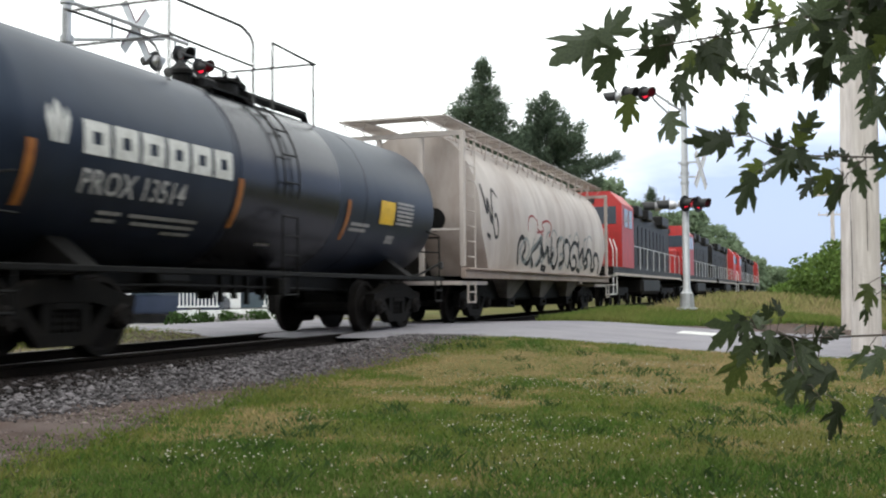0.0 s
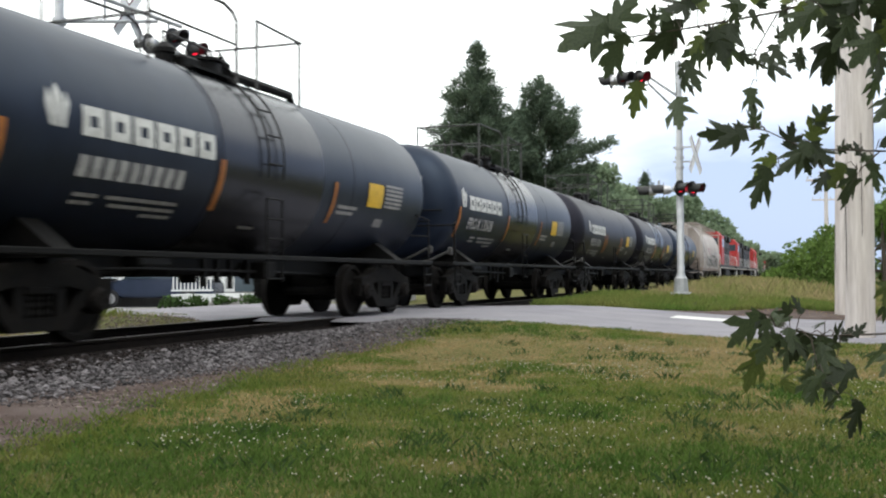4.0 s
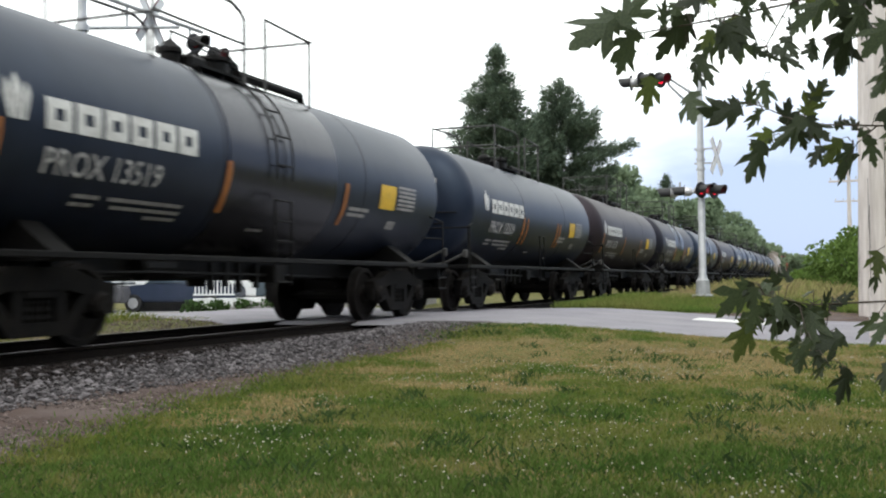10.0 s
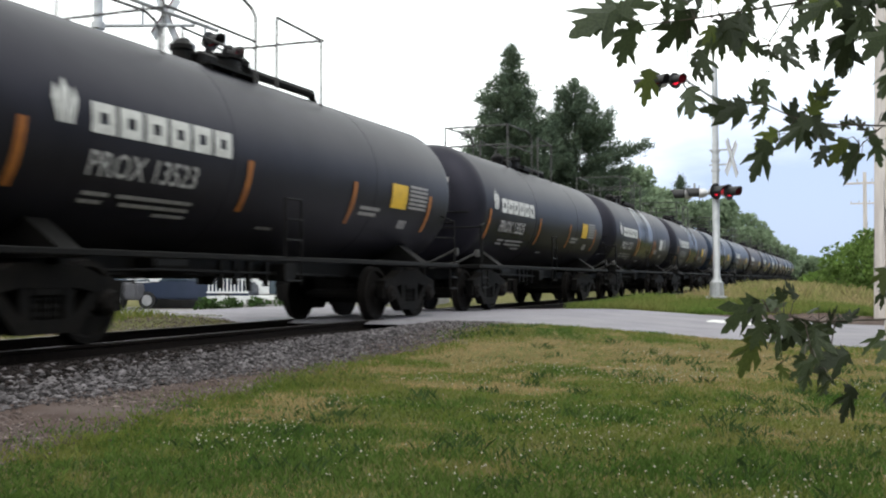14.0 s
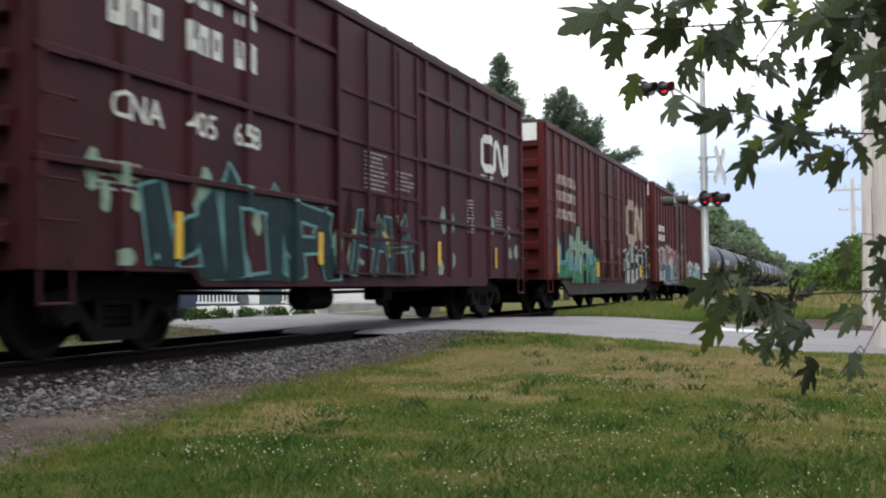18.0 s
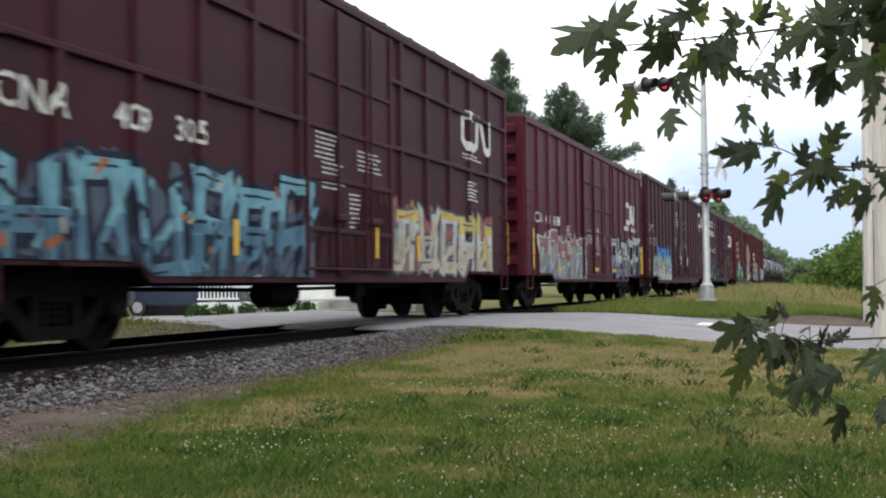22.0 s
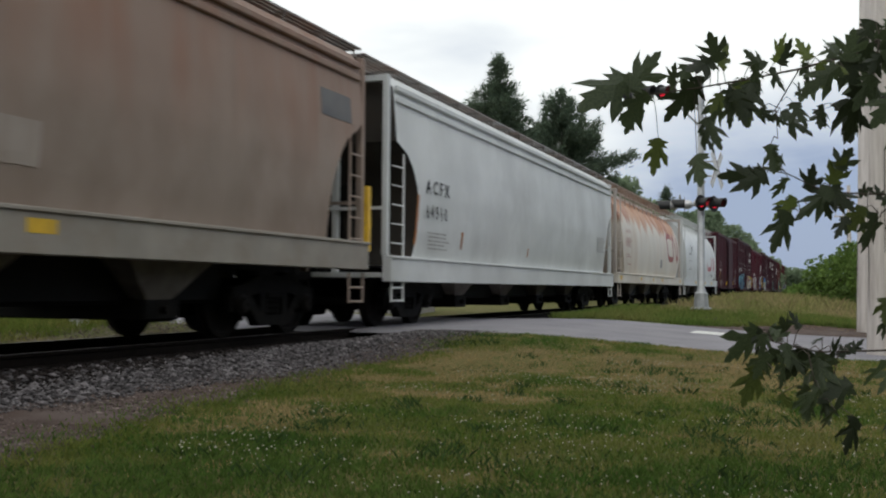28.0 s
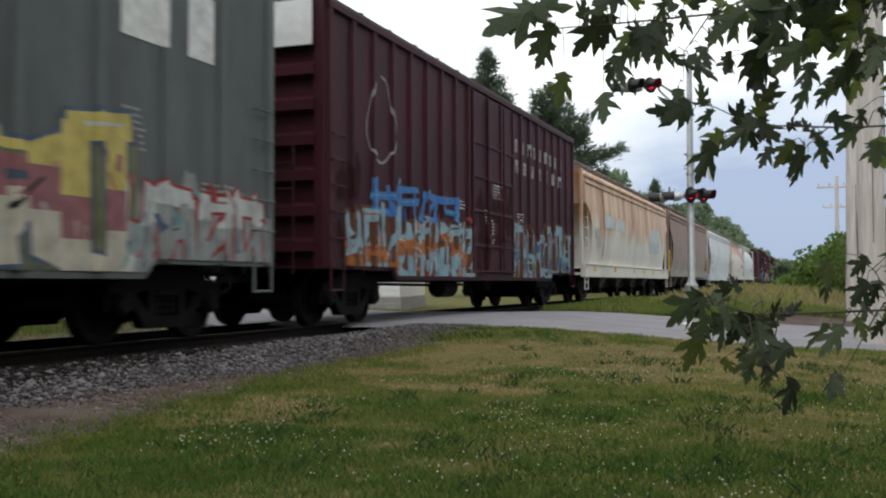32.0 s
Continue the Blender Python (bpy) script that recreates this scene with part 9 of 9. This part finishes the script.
# ---- what moves ----
TRAIN_S = [(0, 1.1), (2, 28.2), (6, 82.2), (13, 177.2), (17, 231.5), (19, 258.8), (22, 299.8), (24, 327.2), (27, 368.2), (28, 382.2), (29, 396.35), (30, 410.1), (31, 424.4), (32, 438.7)]
# the wind sways three boughs of the maple beside the camera
UPPER_SWAY = [
    (0, pose(8.1708, 2.3266, 0.9414, 0, 1.0, 20.2)),
    (0.5, pose(8.1660, 2.3138, 0.9312, 0, 0.5, 20.2)),
    (1, pose(8.1571, 2.3329, 0.9443, 0, 1.3, 20.2)),
    (1.5, pose(8.1614, 2.3370, 0.9507, 0, 1.7, 20.2)),
    (2, pose(8.1665, 2.3387, 0.9367, 0, 1.6, 20.2)),
    (2.5, pose(8.1746, 2.3485, 0.9401, 0, 1.5, 20.2)),
    (3, pose(8.1782, 2.3481, 0.9404, 0, 1.7, 20.2)),
    (3.5, pose(8.1804, 2.3553, 0.9392, 0, 0.4, 20.2)),
    (5.5, pose(8.1715, 2.3550, 0.9474, 0, 1.5, 20.2)),
    (6, pose(8.1908, 2.3598, 0.9330, 0, 0.9, 20.2)),
    (6.5, pose(8.1928, 2.3673, 0.9225, 0, 0.2, 20.2)),
    (7, pose(8.1791, 2.3662, 0.9233, 0, 0.9, 20.2)),
    (7.5, pose(8.1619, 2.3626, 0.9297, 0, 0.7, 20.2)),
    (8, pose(8.1730, 2.3672, 0.9293, 0, -0.3, 20.2)),
    (8.5, pose(8.1742, 2.3706, 0.9390, 0, -0.4, 20.2)),
    (9, pose(8.1676, 2.3521, 0.9336, 0, 0.0, 20.2)),
    (9.5, pose(8.1620, 2.3561, 0.9427, 0, 0.2, 20.2)),
    (10, pose(8.1614, 2.3481, 0.9427, 0, -0.6, 20.2)),
    (10.5, pose(8.1498, 2.3531, 0.9770, 0, 4.6, 20.2)),
    (11, pose(8.1473, 2.3514, 0.9752, 0, 3.2, 20.2)),
    (11.5, pose(8.1515, 2.3464, 0.9548, 0, 1.6, 20.2)),
    (12, pose(8.1121, 2.3240, 0.9796, 0, 4.9, 20.2)),
    (12.5, pose(8.1070, 2.3249, 1.0073, 0, 6.1, 20.2)),
    (13, pose(8.1198, 2.3414, 0.9778, 0, 4.2, 20.2)),
    (13.5, pose(8.1241, 2.3587, 0.9608, 0, 1.0, 20.2)),
    (15.5, pose(8.0916, 2.3319, 0.9972, 0, 7.4, 20.2)),
    (16, pose(8.1131, 2.3227, 0.9716, 0, 6.9, 20.2)),
    (16.5, pose(8.1473, 2.3441, 0.9537, 0, 6.3, 20.2)),
    (17, pose(8.1509, 2.3414, 0.9493, 0, 4.9, 20.2)),
    (17.5, pose(8.1269, 2.3337, 0.9671, 0, 6.6, 20.2)),
    (18, pose(8.1189, 2.3333, 0.9694, 0, 7.3, 20.2)),
    (18.5, pose(8.1255, 2.3199, 0.9413, 0, 4.8, 20.2)),
    (19, pose(8.1179, 2.3220, 0.9570, 0, 5.4, 20.2)),
    (19.5, pose(8.1202, 2.3198, 0.9744, 0, 6.4, 20.2)),
    (20, pose(8.1322, 2.3262, 0.9690, 0, 6.3, 20.2)),
    (20.5, pose(8.1356, 2.3203, 0.9585, 0, 5.8, 20.2)),
    (21, pose(8.1568, 2.3435, 0.9389, 0, 5.8, 20.2)),
    (21.5, pose(8.1452, 2.3497, 0.9162, 0, 4.3, 20.2)),
    (22, pose(8.1320, 2.3345, 0.9218, 0, 4.8, 20.2)),
    (22.5, pose(8.1301, 2.3157, 0.9225, 0, 4.9, 20.2)),
    (23, pose(8.1407, 2.3284, 0.9358, 0, 4.9, 20.2)),
    (23.5, pose(8.1313, 2.3276, 0.9527, 0, 5.9, 20.2)),
    (24, pose(8.1309, 2.3201, 0.9021, 0, 5.0, 20.2)),
    (24.5, pose(8.1521, 2.3352, 0.9099, 0, 3.3, 20.2)),
    (26.5, pose(8.0662, 2.3094, 0.9685, 0, 0.0, 20.2)),
    (27, pose(8.0541, 2.3064, 0.9998, 0, 0.0, 20.2)),
    (27.5, pose(8.1600, 2.3534, 0.9051, 0, 0.0, 20.2)),
    (28, pose(8.1808, 2.3522, 0.8392, 0, 0.0, 20.2)),
    (28.5, pose(8.0936, 2.3098, 0.9228, 0, 0.0, 20.2)),
    (29, pose(8.0842, 2.3099, 0.9691, 0, 0.0, 20.2)),
    (29.5, pose(8.0755, 2.3074, 0.9836, 0, 0.0, 20.2)),
    (30, pose(8.0678, 2.3009, 1.0196, 0, 0.0, 20.2)),
    (30.5, pose(8.1003, 2.3214, 0.9742, 0, 0.0, 20.2)),
    (31, pose(8.0211, 2.2883, 1.0085, 0, 0.0, 20.2)),
    (31.5, pose(7.9538, 2.2401, 1.0291, 0, 5.0, 20.2)),
    (32, pose(7.9831, 2.2071, 0.9486, 0, 5.0, 20.2)),
]
MIDDLE_SWAY = [
    (0, pose(8.4004, 2.4687, 0.8105, 0, 0.0, 20.2)),
    (0.5, pose(8.3908, 2.4523, 0.7968, 0, 0.0, 20.2)),
    (1, pose(8.3933, 2.4761, 0.8061, 0, 0.0, 20.2)),
    (1.5, pose(8.3988, 2.4791, 0.8041, 0, 0.0, 20.2)),
    (2, pose(8.4095, 2.4821, 0.7912, 0, 0.0, 20.2)),
    (2.5, pose(8.4126, 2.4888, 0.8048, 0, 0.0, 20.2)),
    (3, pose(8.4149, 2.4890, 0.8000, 0, 0.0, 20.2)),
    (3.5, pose(8.4232, 2.4984, 0.7907, 0, 0.0, 20.2)),
    (5.5, pose(8.4182, 2.5007, 0.7958, 0, 0.0, 20.2)),
    (6, pose(8.4357, 2.5043, 0.7788, 0, 0.0, 20.2)),
    (6.5, pose(8.4243, 2.5075, 0.7957, 0, 0.0, 20.2)),
    (7, pose(8.4071, 2.5050, 0.7953, 0, 0.0, 20.2)),
    (7.5, pose(8.4118, 2.5100, 0.7876, 0, 0.0, 20.2)),
    (8, pose(8.3930, 2.5026, 0.8165, 0, 0.0, 20.2)),
    (8.5, pose(8.3747, 2.5003, 0.8218, 0, 0.0, 20.2)),
    (9, pose(8.4279, 2.5072, 0.7496, 0, 0.0, 20.2)),
    (9.5, pose(8.4042, 2.5045, 0.7934, 0, 0.0, 20.2)),
    (10, pose(8.3647, 2.4817, 0.8380, 0, 0.0, 20.2)),
    (10.5, pose(8.3883, 2.5010, 0.8340, 0, 0.0, 20.2)),
    (11, pose(8.3849, 2.4988, 0.8224, 0, 0.0, 20.2)),
    (11.5, pose(8.3744, 2.4883, 0.8262, 0, 0.0, 20.2)),
    (12, pose(8.3908, 2.4904, 0.8252, 0, 0.0, 20.2)),
    (12.5, pose(8.3519, 2.4796, 0.8602, 0, 0.0, 20.2)),
    (13, pose(8.3528, 2.4909, 0.8450, 0, 0.0, 20.2)),
    (13.5, pose(8.3506, 2.5049, 0.8442, 0, 0.0, 20.2)),
    (15.5, pose(8.2996, 2.4709, 0.9003, 0, 0.0, 20.2)),
    (16, pose(8.3448, 2.4692, 0.8863, 0, 0.0, 20.2)),
    (16.5, pose(8.3826, 2.4941, 0.8122, 0, 0.0, 20.2)),
    (17, pose(8.3737, 2.4852, 0.8397, 0, 0.0, 20.2)),
    (17.5, pose(8.3671, 2.4851, 0.8429, 0, 0.0, 20.2)),
    (18, pose(8.3463, 2.4785, 0.8530, 0, 0.0, 20.2)),
    (18.5, pose(8.3656, 2.4709, 0.8222, 0, 0.0, 20.2)),
    (19, pose(8.3767, 2.4799, 0.8126, 0, 0.0, 20.2)),
    (19.5, pose(8.3623, 2.4706, 0.8400, 0, 0.0, 20.2)),
    (20, pose(8.3560, 2.4693, 0.8642, 0, 0.0, 20.2)),
    (20.5, pose(8.3796, 2.4719, 0.8212, 0, 0.0, 20.2)),
    (21, pose(8.3977, 2.4941, 0.7880, 0, 0.0, 20.2)),
    (21.5, pose(8.3915, 2.5024, 0.7847, 0, 0.0, 20.2)),
    (22, pose(8.4217, 2.5053, 0.7576, 0, 0.0, 20.2)),
    (22.5, pose(8.4028, 2.4790, 0.7773, 0, 0.0, 20.2)),
    (23, pose(8.3994, 2.4846, 0.7955, 0, 0.0, 20.2)),
    (23.5, pose(8.4006, 2.4889, 0.7893, 0, 0.0, 20.2)),
    (24, pose(8.3832, 2.4725, 0.7940, 0, 0.0, 20.2)),
    (24.5, pose(8.3861, 2.4814, 0.7887, 0, 0.0, 20.2)),
    (27, pose(8.2905, 2.4551, 0.8782, 0, 0.0, 20.2)),
    (27.5, pose(8.3661, 2.4873, 0.8482, 0, 0.0, 20.2)),
    (28, pose(8.4233, 2.5018, 0.7240, 0, 0.0, 20.2)),
    (28.5, pose(8.4032, 2.4862, 0.7657, 0, 0.0, 20.2)),
    (29, pose(8.3413, 2.4689, 0.8171, 0, 0.0, 20.2)),
    (29.5, pose(8.2992, 2.4539, 0.8379, 0, 0.0, 20.2)),
    (30, pose(8.2931, 2.4519, 0.8581, 0, 0.0, 20.2)),
    (30.5, pose(8.2949, 2.4547, 0.8719, 0, 0.0, 20.2)),
    (31, pose(8.2852, 2.4496, 0.8603, 0, 0.0, 20.2)),
    (31.5, pose(8.2580, 2.4161, 0.8611, 0, 0.0, 20.2)),
    (32, pose(8.2775, 2.3717, 0.8435, 0, 0.0, 20.2)),
]
LOWER_SWAY = [
    (0, pose(8.2858, 2.2879, 0.3623, 0, 0.0, 20.2)),
    (0.5, pose(8.2842, 2.2718, 0.3520, 0, 0.0, 20.2)),
    (1, pose(8.2833, 2.2927, 0.3613, 0, 0.0, 20.2)),
    (1.5, pose(8.2960, 2.2991, 0.3514, 0, 0.0, 20.2)),
    (2, pose(8.3083, 2.3038, 0.3372, 0, 0.0, 20.2)),
    (2.5, pose(8.3013, 2.2999, 0.3595, 0, 0.0, 20.2)),
    (3, pose(8.3093, 2.3030, 0.3510, 0, 0.0, 20.2)),
    (3.5, pose(8.3192, 2.3158, 0.3359, 0, 0.0, 20.2)),
    (5.5, pose(8.3175, 2.3160, 0.3366, 0, 0.0, 20.2)),
    (6, pose(8.3332, 2.3202, 0.3166, 0, 0.0, 20.2)),
    (6.5, pose(8.3113, 2.3200, 0.3420, 0, 0.0, 20.2)),
    (7, pose(8.2843, 2.3127, 0.3433, 0, 0.0, 20.2)),
    (7.5, pose(8.3028, 2.3218, 0.3231, 0, 0.0, 20.2)),
    (8, pose(8.2551, 2.3025, 0.3900, 0, 0.0, 20.2)),
    (8.5, pose(8.2758, 2.3178, 0.3543, 0, 0.0, 20.2)),
    (9, pose(8.3471, 2.3329, 0.2707, 0, 0.0, 20.2)),
    (9.5, pose(8.2982, 2.3175, 0.3310, 0, 0.0, 20.2)),
    (10, pose(8.2487, 2.2922, 0.3927, 0, 0.0, 20.2)),
    (10.5, pose(8.2816, 2.3111, 0.3682, 0, 0.0, 20.2)),
    (11, pose(8.2825, 2.3114, 0.3562, 0, 0.0, 20.2)),
    (11.5, pose(8.2680, 2.2996, 0.3704, 0, 0.0, 20.2)),
    (12, pose(8.2820, 2.3016, 0.3787, 0, 0.0, 20.2)),
    (12.5, pose(8.2385, 2.2898, 0.4006, 0, 0.0, 20.2)),
    (13, pose(8.2178, 2.2914, 0.4007, 0, 0.0, 20.2)),
    (13.5, pose(8.2390, 2.3147, 0.3682, 0, 0.0, 20.2)),
    (15.5, pose(8.1555, 2.2718, 0.4452, 0, 0.0, 20.2)),
    (16, pose(8.1600, 2.2524, 0.5016, 0, 0.0, 20.2)),
    (16.5, pose(8.2639, 2.3054, 0.3420, 0, 0.0, 20.2)),
    (17, pose(8.2359, 2.2871, 0.3980, 0, 0.0, 20.2)),
    (17.5, pose(8.2395, 2.2931, 0.3865, 0, 0.0, 20.2)),
    (18, pose(8.1848, 2.2730, 0.4449, 0, 0.0, 20.2)),
    (18.5, pose(8.2097, 2.2684, 0.3933, 0, 0.0, 20.2)),
    (19, pose(8.2511, 2.2916, 0.3374, 0, 0.0, 20.2)),
    (19.5, pose(8.2207, 2.2755, 0.3881, 0, 0.0, 20.2)),
    (20, pose(8.2110, 2.2733, 0.4184, 0, 0.0, 20.2)),
    (20.5, pose(8.2398, 2.2757, 0.4114, 0, 0.0, 20.2)),
    (21, pose(8.2583, 2.2986, 0.3576, 0, 0.0, 20.2)),
    (21.5, pose(8.2692, 2.3135, 0.3225, 0, 0.0, 20.2)),
    (22, pose(8.2619, 2.2993, 0.3309, 0, 0.0, 20.2)),
    (22.5, pose(8.2626, 2.2840, 0.3332, 0, 0.0, 20.2)),
    (23, pose(8.2690, 2.2937, 0.3369, 0, 0.0, 20.2)),
    (23.5, pose(8.2765, 2.3020, 0.3424, 0, 0.0, 20.2)),
    (24, pose(8.2614, 2.2868, 0.3428, 0, 0.0, 20.2)),
    (24.5, pose(8.2637, 2.2929, 0.3371, 0, 0.0, 20.2)),
    (26.5, pose(8.1360, 2.2484, 0.4817, 0, 0.0, 20.2)),
    (27, pose(8.1738, 2.2673, 0.4591, 0, 0.0, 20.2)),
    (27.5, pose(8.1975, 2.2764, 0.4643, 0, 0.0, 20.2)),
    (28, pose(8.2765, 2.3022, 0.3325, 0, 0.0, 20.2)),
    (28.5, pose(8.2966, 2.3047, 0.3389, 0, 0.0, 20.2)),
    (29, pose(8.2281, 2.2845, 0.3968, 0, 0.0, 20.2)),
    (29.5, pose(8.1812, 2.2695, 0.4202, 0, 0.0, 20.2)),
    (30, pose(8.2316, 2.2930, 0.3744, 0, 0.0, 20.2)),
    (30.5, pose(8.1918, 2.2787, 0.4232, 0, 0.0, 20.2)),
    (31, pose(8.1988, 2.2801, 0.3948, 0, 0.0, 20.2)),
    (31.5, pose(8.1644, 2.2424, 0.3914, 0, 0.0, 20.2)),
    (32, pose(8.1630, 2.1868, 0.3771, 0, 0.0, 20.2)),
]


def motions():
    for car in TRAIN:
        y0 = car.location.y
        walk(car, [(t, pose(0, y0 + s, 0)) for t, s in TRAIN_S])
    walk(bough_up, UPPER_SWAY)
    walk(bough_mid, MIDDLE_SWAY)
    walk(bough_low, LOWER_SWAY)


motions()
